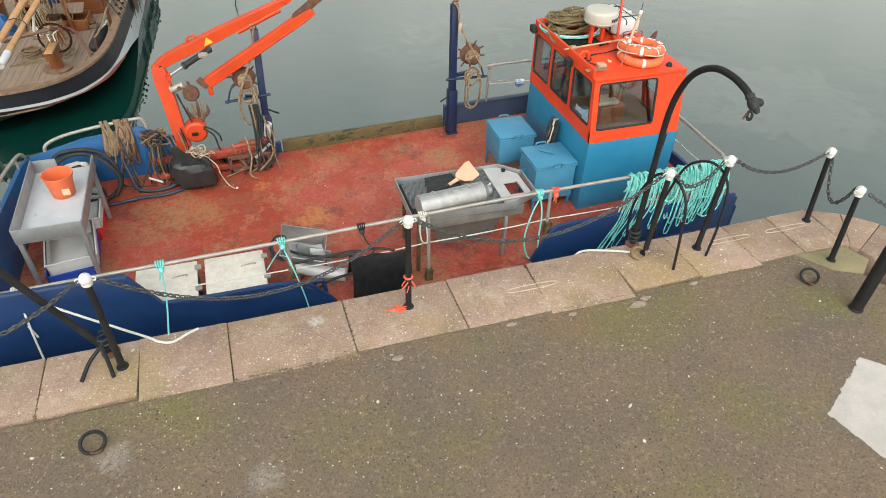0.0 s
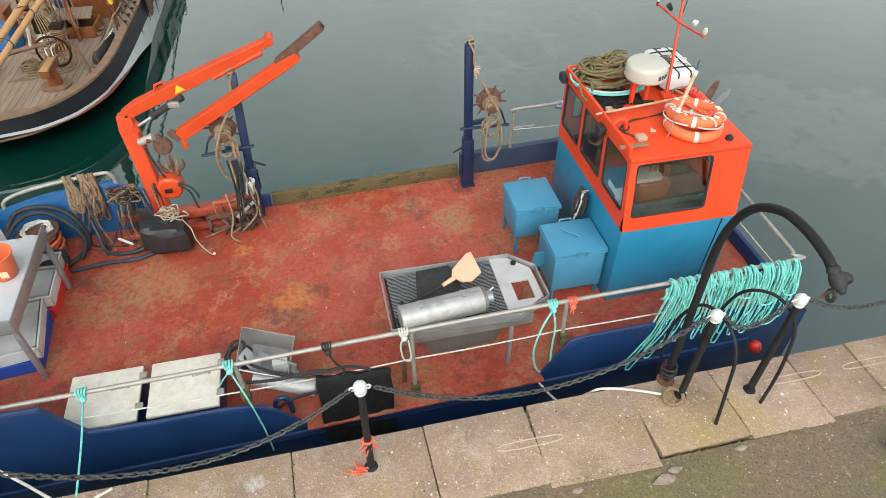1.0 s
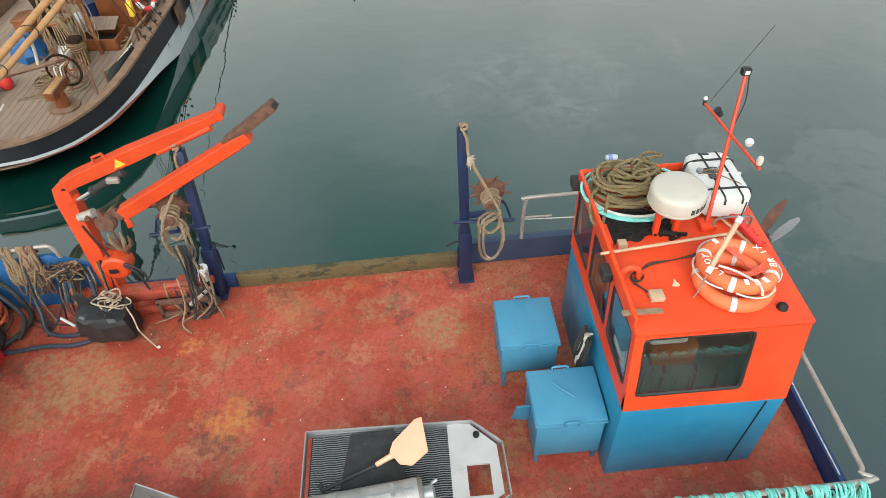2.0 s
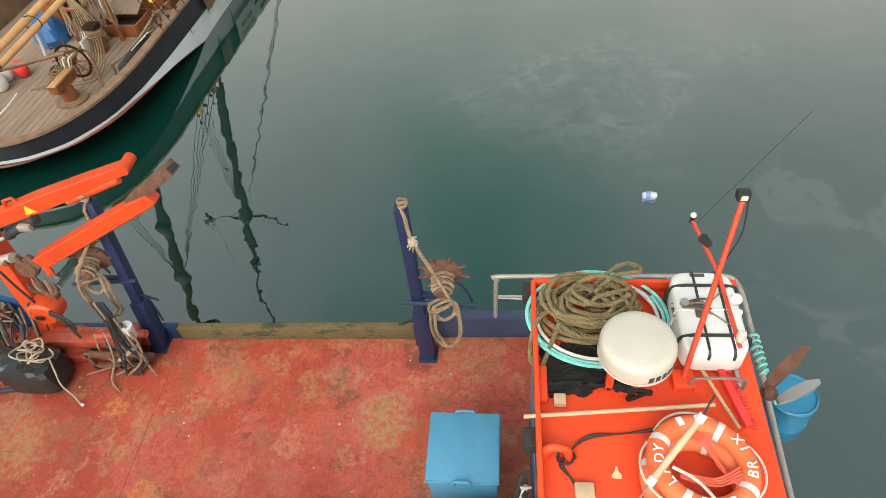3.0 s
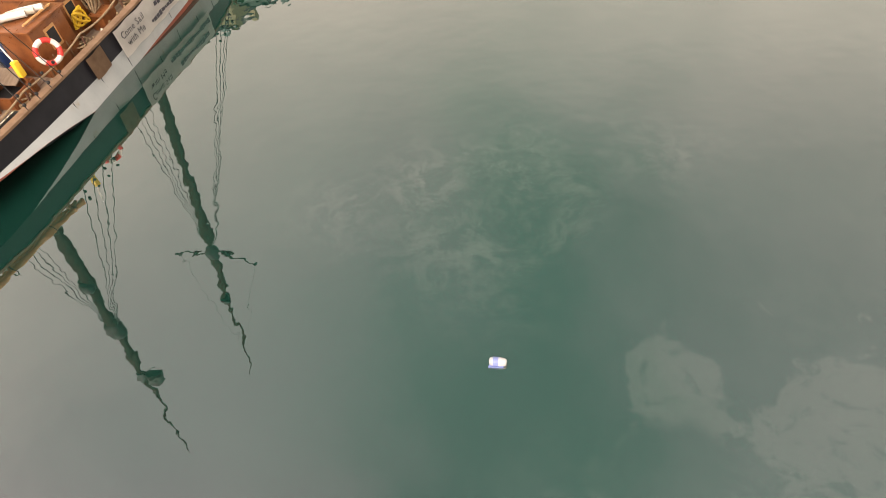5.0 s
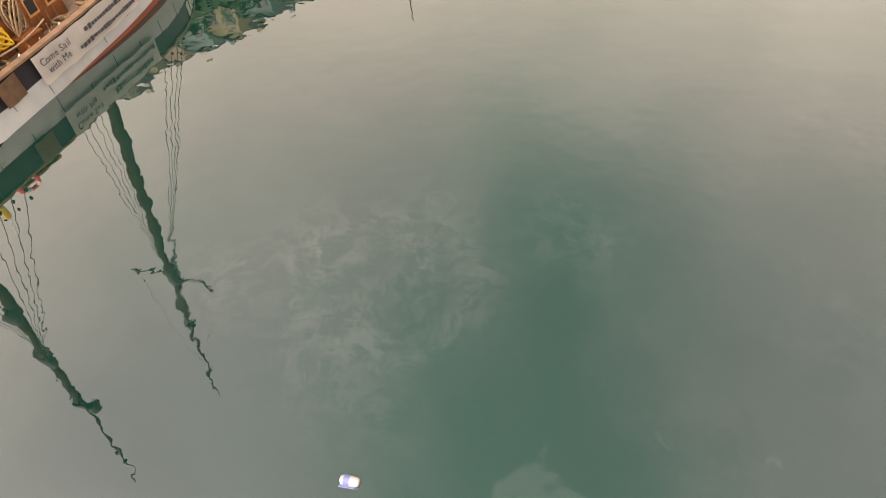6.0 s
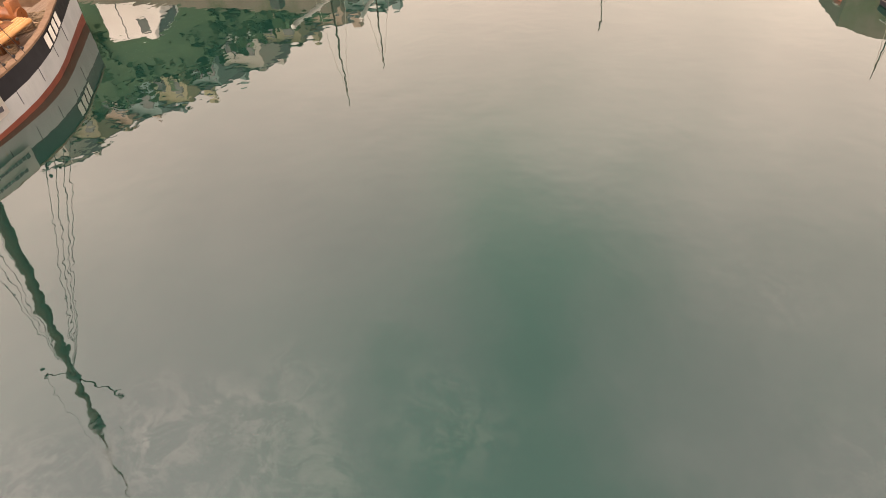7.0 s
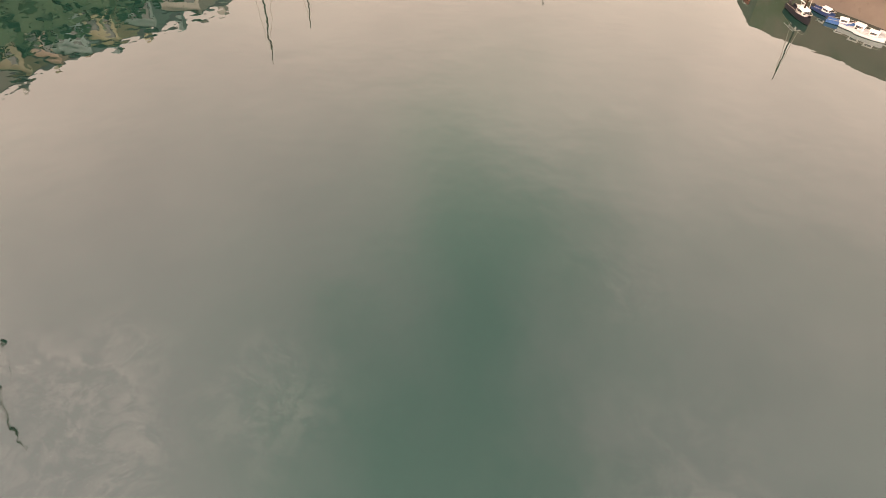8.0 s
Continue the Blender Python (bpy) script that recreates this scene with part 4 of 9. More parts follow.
def side_plate(name, profile, y0, y1, material, label=""):
    """A plate in the x-z plane, profile above the deck line."""
    return part(name, prism(profile, y0, y1, 1, 0.006), material, boat, label)


# near side bulwark: high at the stern, low by the hatches, open amidships, rising again at the bow
side_plate("bulwark", [(-4.55, -1.5), (-4.55, 0.22), (-2.9, 0.19), (-2.62, -0.31), (-1.12, -0.37), (-0.78, -0.64), (-0.6, -0.9), (-0.6, -1.5)], 1.09, 1.15, navy, "navy blue steel bulwark")
side_plate("bulwark", [(2.05, -1.4), (2.05, -0.72), (2.3, -0.3), (2.48, -0.22), (5.0, -0.2), (5.25, -0.25), (5.25, -1.4)], 1.09, 1.15, navy, "navy blue steel bulwark")
part("bulwark_cap", tube(curve([(-2.64, 1.12, -0.3), (-2.0, 1.12, -0.33), (-1.12, 1.12, -0.36), (-0.78, 1.12, -0.63), (-0.62, 1.12, -0.86)], 4), 0.028, 8), navy, boat)
part("bulwark_cap", tube(curve([(2.05, 1.12, -0.73), (2.3, 1.12, -0.3), (2.5, 1.12, -0.21), (3.5, 1.12, -0.2), (5.2, 1.12, -0.22)], 4), 0.028, 8), navy, boat)
part("bulwark_cap", tube([(-4.55, 1.12, 0.22), (-2.9, 1.12, 0.19)], 0.028, 8), navy, boat)
# stern plate and far stern quarter
part("transom", prism([(1.1, -1.6), (5.1, -1.6), (5.1, -0.42), (4.7, -0.3), (1.7, 0.0), (1.1, 0.22)], -4.66, -4.6, 0, 0.006), quarter_blue, boat, "deep blue stern plate")
side_plate("quarter_bulwark", [(-4.6, -1.5), (-4.6, -0.4), (-3.8, -0.2), (-2.95, -0.1), (-2.45, -0.36), (-2.32, -0.95), (-2.32, -1.5)], 5.05, 5.11, quarter_blue, "deep blue quarter bulwark")
part("quarter_rail", tube(curve([(-4.35, 5.08, -0.4), (-4.3, 5.08, -0.22), (-3.9, 5.08, -0.08), (-3.05, 5.08, 0.03), (-2.88, 5.08, 0.0), (-2.84, 5.08, -0.2)], 5), 0.026, 10), galv, boat)
part("stern_rail", tube(curve([(-4.63, 5.02, -0.35), (-4.63, 4.7, -0.16), (-4.63, 3.4, 0.1), (-4.63, 2.0, 0.32), (-4.63, 1.3, 0.34)], 5), 0.026, 10), galv, boat)
for y, z in ((4.6, -0.14), (3.4, 0.1), (2.2, 0.3)):
    part("stanchion", tube([(-4.63, y, -0.45), (-4.63, y, z)], 0.02, 8), galv, boat)
# far side: navy coaming aft, timber rail amidships, blue bulwark at the bow
side_plate("far_coaming", [(-2.32, -1.5), (-2.32, -0.72), (-0.85, -0.68), (-0.85, -1.5)], 5.03, 5.11, navy)
part("timber_rail", beam((-0.82, 5.04, -0.76), (2.02, 5.04, -0.675), 0.09, 0.23, 0.012), timber_moss, boat, "mossy weathered timber side rail")
side_plate("bow_bulwark", [(2.05, -1.4), (2.05, -0.42), (5.2, -0.34), (5.2, -1.4)], 5.03, 5.1, bow_blue, "dull blue steel bow bulwark")
part("bulwark_cap", beam((2.05, 5.06, -0.405), (5.2, 5.06, -0.325), 0.11, 0.03, 0.006), bow_blue, boat, "dull blue cap plate")
part("bow_plate", prism([(1.12, -1.4), (5.08, -1.4), (5.08, -0.5), (1.12, -0.45)], 5.26, 5.33, 0, 0.006), navy, boat)
part("deck_edge", shear(box((-0.6, 1.04, DZ - 0.02), (2.06, 1.17, DZ + 0.012), 0.008)), deck_red, boat)
# red frames along the far stern quarter
for x in (-2.2, -1.75, -1.3):
    part("frame", beam((x, 4.98, deck_z(x)), (x, 4.98, deck_z(x) + 0.18), 0.05, 0.12, 0.006), deck_red, boat)
part("stringer", beam((-2.9, 4.92, -0.66), (-1.0, 4.92, -0.62), 0.09, 0.1, 0.01), deck_red, boat, "red-painted steel beam")
part("stringer", beam((-2.9, 4.7, -0.83), (-1.05, 4.7, -0.78), 0.08, 0.08, 0.01), deck_red, boat, "red-painted steel beam")

# near handrail
NEAR_Y = 1.24


def rail_z(x):
    return 0.245 + 0.025 * x if x < 2 else 0.295 + 0.004 * (x - 2)


part("handrail", tube(curve([(-4.62, NEAR_Y, 0.13), (-3, NEAR_Y, 0.165), (-1.2, NEAR_Y, 0.205), (0.55, NEAR_Y, 0.26), (2.1, NEAR_Y, 0.3), (4.82, 1.26, 0.31), (4.98, 1.35, 0.31), (5.02, 1.58, 0.31),
                            (5.06, 3.0, 0.31), (5.12, 4.4, 0.31), (5.12, 4.93, 0.31), (4.99, 5.05, 0.31), (4.7, 5.04, 0.31), (2.98, 5.03, 0.3), (2.87, 5.03, 0.24), (2.85, 5.03, 0.1), (2.84, 5.03, -0.4)], 5), 0.0235, 12),
     galv, boat, "galvanised tube handrail")
for x, foot in ((-4.3, 0.2), (-1.13, -0.33), (0.62, -0.8), (2.28, -0.35), (4.9, -0.22)):
    part("stanchion", tube([(x, NEAR_Y, foot), (x - 0.02, NEAR_Y, rail_z(x))], 0.024, 10), galv, boat)
    part("stanchion_foot", beam((x, NEAR_Y - 0.02, foot - 0.02), (x, NEAR_Y - 0.02, foot + 0.16), 0.09, 0.08, 0.006), timber_moss, boat)
for (x, y) in ((5.06, 2.9), (5.12, 4.86), (4.0, 5.04)):
    part("stanchion", tube([(x, y, -0.35), (x, y, 0.3)], 0.02, 8), galv, boat)
part("guard_wire", tube(sag((-1.2, NEAR_Y, -0.24), (0.6, NEAR_Y, -0.2), 0.02, 8)[:-1] + sag((0.6, NEAR_Y, -0.2), (2.28, NEAR_Y, -0.16), 0.02, 8)[:-1] + sag((2.28, NEAR_Y, -0.16), (5.0, NEAR_Y, -0.12), 0.03, 10), 0.008, 6), rope_pale, boat, "white guard rope")
part("guard_wire", tube(sag((-4.4, NEAR_Y, -0.1), (-1.2, NEAR_Y, -0.24), 0.03, 10), 0.008, 6), rope_pale, boat, "white guard rope")
part("guard_wire", tube(sag((5.03, 1.5, -0.05), (5.12, 4.9, 0.0), 0.04, 10), 0.007, 6), rope_pale, boat, "white guard rope")
part("guard_wire", tube(sag((2.86, 5.03, -0.05), (5.06, 5.03, -0.02), 0.04, 10), 0.007, 6), rope_pale, boat, "white guard rope")
part("guard_bar", tube([(2.86, 5.03, -0.02), (3.2, 5.03, -0.02)], 0.014, 8), galv, boat)
part("mooring_cleat", tube(curve([(-0.9, 1.32, -0.88), (-0.9, 1.32, -0.66), (-0.84, 1.32, -0.58), (-0.76, 1.32, -0.62), (-0.74, 1.32, -0.88)], 5), 0.03, 10), navy, boat, "navy bent mooring hoop")

# ---- wheelhouse ----
house = thing("wheelhouse", (3.87, 3.2, -0.74), "orange and blue steel wheelhouse on the workboat", "cabin")
X0, X1, Y0, Y1, ZB, ZM, ZT = 3.19, 4.66, 2.01, 4.09, -0.78, 0.41, 1.30


def wall_with_openings(name, corners, openings, thick, material, parent, label=""):
    """A flat wall between four corners (bl, br, tr, tl) with openings given as (u0, v0, u1, v1) in 0..1."""
    bl, br, tr, tl = [Vector(c) for c in corners]
    n = (br - bl).cross(tl - bl).normalized() * thick

    def at(u, v):
        return (bl.lerp(br, u)).lerp(tl.lerp(tr, u), v)
    us = sorted({0.0, 1.0, *[o[0] for o in openings], *[o[2] for o in openings]})
    vs = sorted({0.0, 1.0, *[o[1] for o in openings], *[o[3] for o in openings]})
    bm = bmesh.new()
    grid = {}
    def gv(u, v, s):
        if (u, v, s) not in grid:
            grid[(u, v, s)] = bm.verts.new(at(u, v) - n * s)
        return grid[(u, v, s)]
    solid = {}
    for i in range(len(us) - 1):
        for j in range(len(vs) - 1):
            cu, cv = (us[i] + us[i + 1]) / 2, (vs[j] + vs[j + 1]) / 2
            solid[(i, j)] = not any(o[0] < cu < o[2] and o[1] < cv < o[3] for o in openings)
    for (i, j), on in solid.items():
        if not on:
            continue
        q = [(us[i], vs[j]), (us[i + 1], vs[j]), (us[i + 1], vs[j + 1]), (us[i], vs[j + 1])]
        bm.faces.new([gv(*p, 0) for p in q])
        bm.faces.new([gv(*p, 1) for p in q][::-1])
        for k, nb in enumerate(((i, j - 1), (i + 1, j), (i, j + 1), (i - 1, j))):
            if not solid.get(nb, False):
                a, b = q[k], q[(k + 1) % 4]
                bm.faces.new([gv(*a, 0), gv(*a, 1), gv(*b, 1), gv(*b, 0)])
    ob = part(name, bm, material, parent, label)
    frames = []
    for (u0, v0, u1, v1) in openings:
        c = [(u0, v0), (u1, v0), (u1, v1), (u0, v1)]
        frames.append([at(*p) - n * 0.35 for p in c])
    return ob, frames


def window(frame_pts, parent, rad=0.055):
    """A rounded pane with a black rubber seal."""
    c = [Vector(p) for p in frame_pts]
    loop = []
    for i in range(4):
        p, a, b = c[i], c[i - 1], c[(i + 1) % 4]
        da, db = (a - p).normalized() * rad, (b - p).normalized() * rad
        for t in (0, 0.25, 0.5, 0.75, 1):
            loop.append((p + da) * (1 - t) ** 2 + p * 2 * t * (1 - t) + (p + db) * t * t)
    w = part("window", tube(loop, 0.019, 6, True), seal_black, parent, "rounded window with a black rubber seal")
    n = (c[1] - c[0]).cross(c[3] - c[0]).normalized()
    bm = bmesh.new()
    lo = [bm.verts.new(p - n * 0.004) for p in loop]
    hi = [bm.verts.new(p + n * 0.004) for p in loop]
    bm.faces.new(lo[::-1])
    bm.faces.new(hi)
    k = len(loop)
    for i in range(k):
        bm.faces.new((lo[i], lo[(i + 1) % k], hi[(i + 1) % k], hi[i]))
    g = part("pane", bm, glass, w, "dark clear glass pane")
    g.visible_shadow = False
    return w


low = [(X0, Y0), (X1 - 0.03, Y0), (X1, Y1), (X0, Y1)]
TI = 0.14  # the upper walls lean in a little
up = [(X0, Y0 + TI), (X1 - 0.05, Y0 + TI), (X1 - 0.02, Y1 - 0.03), (X0 - 0.02, Y1 - 0.03)]
part("lower_wall", prism(low, ZB, ZM, 2, 0.02), blue, house, "blue-painted lower cabin walls")
part("interior_floor", box((X0 + 0.06, Y0 + 0.08, ZM + 0.003), (X1 - 0.1, Y1 - 0.1, ZM + 0.02)), cabin_lining, house)
fb = [Vector((*low[0], ZM)), Vector((*low[1], ZM)), Vector((*up[1], ZT)), Vector((*up[0], ZT))]
lb = [Vector((*low[3], ZM)), Vector((*low[0], ZM)), Vector((*up[0], ZT)), Vector((*up[3], ZT))]
rb = [Vector((*low[1], ZM)), Vector((*low[2], ZM)), Vector((*up[2], ZT)), Vector((*up[1], ZT))]
bb = [Vector((*low[2], ZM)), Vector((*low[3], ZM)), Vector((*up[3], ZT)), Vector((*up[2], ZT))]
for corners, opens in ((fb, [(0.06, 0.2, 0.69, 0.93)]), (lb, [(0.03, 0.24, 0.3, 0.93), (0.345, 0.24, 0.635, 0.93), (0.68, 0.24, 0.955, 0.93)]),
                       (rb, [(0.1, 0.3, 0.45, 0.9), (0.55, 0.3, 0.9, 0.9)]), (bb, [(0.1, 0.3, 0.45, 0.9), (0.55, 0.3, 0.9, 0.9)])):
    wob, frames = wall_with_openings("upper_wall", corners, opens, 0.045, orange, house, "orange-painted upper cabin wall")
    for f in frames:
        window(f, house)
# roof tray with a raised lip
part("roof", prism([(up[0][0] - 0.004, up[0][1] - 0.012), (up[1][0] + 0.012, up[1][1] - 0.012), (up[2][0] + 0.012, up[2][1]), (up[3][0] - 0.004, up[3][1])], ZT - 0.03, ZT + 0.02, 2, 0.014), orange, house, "orange roof tray")
lip = [(up[0][0] + 0.0, up[0][1] + 0.05), (up[1][0] - 0.02, up[1][1] + 0.05), (up[2][0], up[2][1]), (up[3][0], up[3][1])]
for a, b, h in ((lip[3], lip[0], 0.12), (lip[2], lip[3], 0.12)):
    part("roof_lip", beam((*a, ZT + 0.02 + h / 2), (*b, ZT + 0.02 + h / 2), 0.035, h, 0.008), orange, house)
part("side_locker", box((X1 - 0.02, 2.25, ZB), (X1 + 0.2, 2.9, ZM - 0.1), 0.02), blue, house)
part("door_seam", tube([(4.4, Y0 - 0.004, -0.7), (4.46, Y0 - 0.004, ZM - 0.02)], 0.008, 5), seal_black, house)
# seen through the glass
part("console", box((3.3, 2.9, ZM + 0.02), (4.2, 3.15, ZM + 0.42), 0.02), cabin_lining, house)
part("bunk_board", box((3.55, 2.42, ZM + 0.02), (3.95, 2.75, ZM + 0.3), 0.03), varnish, house)
for k in range(5):
    part("slat", box((3.72 + 0.055 * k, 2.55, ZM + 0.25), (3.755 + 0.055 * k, 2.6, ZM + 0.68), 0.006), varnish, house)
part("seat", box((3.5, 2.45, ZM + 0.3), (3.85, 2.7, ZM + 0.38), 0.04), cream, house)
part("paper", box((3.24, 2.3, ZM + 0.16), (3.36, 2.4, ZM + 0.34), 0.004), white_plastic, house)
part("window_sticker", box((X0 + 0.045, 2.35, ZM + 0.25), (X0 + 0.05, 2.6, ZM + 0.33)), white_plastic, house)
for y, z in ((4.05, 1.14), (2.85, 1.12)):
    part("floodlight", box((X0 - 0.1, y - 0.07, z + 0.1), (X0 - 0.01, y + 0.07, z + 0.21), 0.015), rubber, house)
part("roof_bracket", tube(curve([(3.22, 2.72, ZT), (3.22, 2.72, 1.4), (3.27, 2.72, 1.46), (3.35, 2.72, 1.43), (3.37, 2.72, ZT + 0.02)], 5), 0.028, 10), orange, house)
part("grab_rail", tube(curve([(4.64, 2.35, 0.1), (4.7, 2.32, 0.1), (4.7, 2.32, 0.3), (4.64, 2.35, 0.3)], 3), 0.012, 6), black_iron, house)

# ---- deck gear on the workboat ----


def deck_locker(x0, y0, x1, y1, top, low):
    z = deck_z((x0 + x1) / 2)
    t = thing("deck_locker", ((x0 + x1) / 2, (y0 + y1) / 2, z), "blue-painted steel deck locker with a hinged lid beside the cabin", "locker", "blue deck lockers")
    part("body", box((x0 + 0.015, y0 + 0.015, z + low), (x1 - 0.015, y1 - 0.015, top - 0.03), 0.012), box_blue, t)
    lid = part("lid", box((x0, y0, top - 0.03), (x1, y1, top), 0.01), box_blue, t, "lighter blue flat lid")
    part("lid_rim", box((x0 - 0.006, y0 - 0.006, top - 0.055), (x1 + 0.006, y1 + 0.006, top - 0.034), 0.006), box_blue, t)
    for x in (x0 + 0.05, x1 - 0.05):
        for y in (y0 + 0.05, y1 - 0.05):
            part("leg", beam((x, y, z), (x, y, z + low + 0.01), 0.035, 0.035, 0.004), blue, t)
    xm = (x0 + x1) / 2
    part("handle", tube(curve([(xm - 0.06, y0 - 0.01, top - 0.05), (xm - 0.06, y0 - 0.02, top + 0.03), (xm + 0.06, y0 - 0.02, top + 0.03), (xm + 0.06, y0 - 0.01, top - 0.05)], 4), 0.012, 7), box_blue, lid)
    ya = y1 - 0.01
    part("hinge", tube(curve([(xm - 0.07, ya, top), (xm - 0.07, ya + 0.005, top + 0.035), (xm + 0.07, ya + 0.005, top + 0.035), (xm + 0.07, ya, top)], 3), 0.012, 7), box_blue, lid)
    return t


deck_locker(2.30, 3.07, 2.91, 3.69, 0.03, 0.3)
l2 = deck_locker(2.5, 2.16, 3.17, 2.76, 0.03, 0.16)
part("lever", tube(curve([(2.72, 2.62, 0.05), (2.78, 2.52, 0.065), (2.86, 2.44, 0.075), (2.9, 2.42, 0.05)], 4), 0.012, 6), box_blue, l2)
part("side_tab", prism([(2.34, -0.4), (2.53, -0.45), (2.53, -0.2), (2.38, -0.2)], 2.5, 2.52, 1), box_blue, l2)
# shackles and ropes hung on the cabin side between the lockers
t = thing("hung_tackle", (3.12, 2.92, 0.0), "black and pale blocks and ropes hung on the cabin side", "tackle")
for k, (y, m) in enumerate(((2.87, rubber), (2.92, rope_pale), (2.97, rubber), (3.02, chain_iron), (2.83, rubber))):
    part("hank", tube(curve([(3.12, y, 0.32), (3.08, y - 0.03, 0.12), (3.05, y, -0.12), (3.08, y + 0.04, 0.08), (3.12, y + 0.01, 0.32)], 5), 0.02, 7), m, t)
part("hook", tube([(3.165, 2.92, 0.33), (3.08, 2.92, 0.33)], 0.012, 6), galv, t)

# --- sorting table ---


def sorting_table():
    t = thing("sorting_table", (1.3, 1.75, deck_z(1.3)), "stainless steel sorting table with a clipped end and a chute hole", "table")
    outline = [(0.42, 1.35), (1.78, 1.28), (2.16, 1.47), (2.15, 1.95), (1.9, 2.18), (0.42, 2.2)]
    z = 0.09
    part("pan", prism([(0.46, 1.36), (1.8, 1.29), (1.8, 2.21), (0.46, 2.22)], z - 0.012, z, 2), rubber, t, "dark wet tray under the grating")
    n = len(outline)
    for i in range(n):
        a, b = outline[i], outline[(i + 1) % n]
        part("rim", beam((*a, z + 0.045), (*b, z + 0.045), 0.012, 0.115, 0.003), steel, t)
    # bar grating over the catch end, plain plate over the chute end
    bm = bmesh.new()
    for k in range(40):
        y = 1.375 + k * 0.0208
        pts = [(0.48 + j * 0.03, y + 0.003 * math.sin(j * 1.55), z + 0.05) for j in range(41)]
        tube(pts, 0.004, 4, False, bm)
    part("grating", bm, grey_metal, t, "wavy steel grating")
    part("end_plate", prism([(1.68, 1.33), (1.82, 1.33), (1.82, 2.18), (1.68, 2.18)], z + 0.035, z + 0.055), plate_grey, t)
    for poly in ([(1.82, 1.32), (2.1, 1.5), (1.82, 1.5)], [(2.02, 1.5), (2.11, 1.5), (2.1, 1.95), (2.02, 1.78)], [(1.82, 1.78), (2.02, 1.78), (2.1, 1.95), (1.88, 2.17), (1.82, 2.17)]):
        part("end_plate", prism(poly, z + 0.035, z + 0.055), plate_grey, t)
    # hopper coloured darker in place of the shade below the table top
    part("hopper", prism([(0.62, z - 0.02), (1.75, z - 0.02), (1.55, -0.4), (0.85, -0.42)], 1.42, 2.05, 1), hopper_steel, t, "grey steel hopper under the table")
    # front skirt: its shadow is in the steel colour
    part("skirt", box((0.5, 1.33, z - 0.16), (1.95, 1.345, z - 0.005), 0.003), shade_steel, t)
    for x, y in ((0.53, 1.42), (0.53, 2.15), (1.72, 1.36), (1.8, 2.12)):
        part("leg", beam((x, y, deck_z(x)), (x, y, z), 0.045, 0.045, 0.004), steel if x > 1 else timber_moss, t)
    part("diverter", tube([(1.93, 2.05, z + 0.06), (1.93, 2.05, z + 0.085)], 0.03, 12), black_iron, t)


sorting_table()
t = thing("drum_sorter", (0.95, 1.48, 0.15), "split stainless steel drum lying on the sorting table", "drum")
m = pose(0.52, 1.40, 0.27, 0, 90, 6)
bm = lathe([(0.0, 0.0), (0.135, 0.0), (0.14, 0.01), (0.14, 0.88), (0.135, 0.9), (0.0, 0.9)], 28, m)
part("shell", bm, drum_steel, t)
part("end_cap", lathe([(0.0, 0.885), (0.142, 0.885), (0.144, 0.9), (0.135, 0.925), (0.0, 0.93)], 28, m), shade_steel, t)
part("seam", beam(m @ Vector((-0.142, 0.0, 0.05)), m @ Vector((-0.142, 0.0, 0.86)), 0.02, 0.012, 0.002), grey_metal, t)
for q in (0.22, 0.68):
    part("latch", beam(m @ Vector((-0.12, 0.08, q)), m @ Vector((-0.15, -0.04, q)), 0.035, 0.02, 0.003), steel, t)
part("motor", lathe([(0.0, 0.9), (0.07, 0.9), (0.07, 1.0), (0.04, 1.02), (0.0, 1.02)], 14, m), grey_metal, t)
part("lever", tube([m @ Vector((0, 0.05, 0.95)), m @ Vector((-0.05, 0.08, 1.05))], 0.014, 6), steel, t)
part("cradle", prism([(0.5, 1.36), (1.3, 1.31), (1.42, 1.48), (1.4, 1.62), (0.48, 1.52)], 0.105, 0.15, 2), rubber, t, "black bristle strip")
for k in range(34):
    part("bristle", tube([(0.53 + k * 0.022, 1.38 - 0.0015 * k, 0.148), (0.535 + k * 0.022, 1.335 - 0.001 * k, 0.2)], 0.005, 4), seal_black, t)
t = thing("deck_shovel", (1.3, 1.95, 0.2), "pale orange plastic shovel lying on the sorting table", "shovel")
blade = [(1.17, 1.88), (1.26, 1.76), (1.36, 1.74), (1.5, 1.86), (1.46, 2.18), (1.4, 2.17), (1.2, 1.98)]
bm = prism(blade, 0.24, 0.262, 2, 0.006)
for v in bm.verts:
    d = (v.co - Vector((1.34, 1.95, v.co.z))).length
    v.co.z += 0.5 * max(0, d - 0.1) ** 1.4 + 0.02
part("blade", bm, shovel_pl, t)
part("socket", tube([(1.23, 1.88, 0.27), (1.05, 1.8, 0.24)], [0.03, 0.022], 10), shovel_pl, t)
part("shaft", tube([(1.06, 1.805, 0.24), (0.6, 1.63, 0.2)], 0.018, 10), rubber, t)
part("grip", tube([(0.58, 1.69, 0.2), (0.62, 1.57, 0.2)], 0.018, 8), rubber, t)
solo("rubber_mat", prism([(0.74, 1.64), (1.3, 1.68), (1.24, 1.95), (1.2, 2.17), (0.82, 2.15)], 0.148, 0.165, 2), rubber, "dark ribbed rubber mat on the sorting table", "mat")

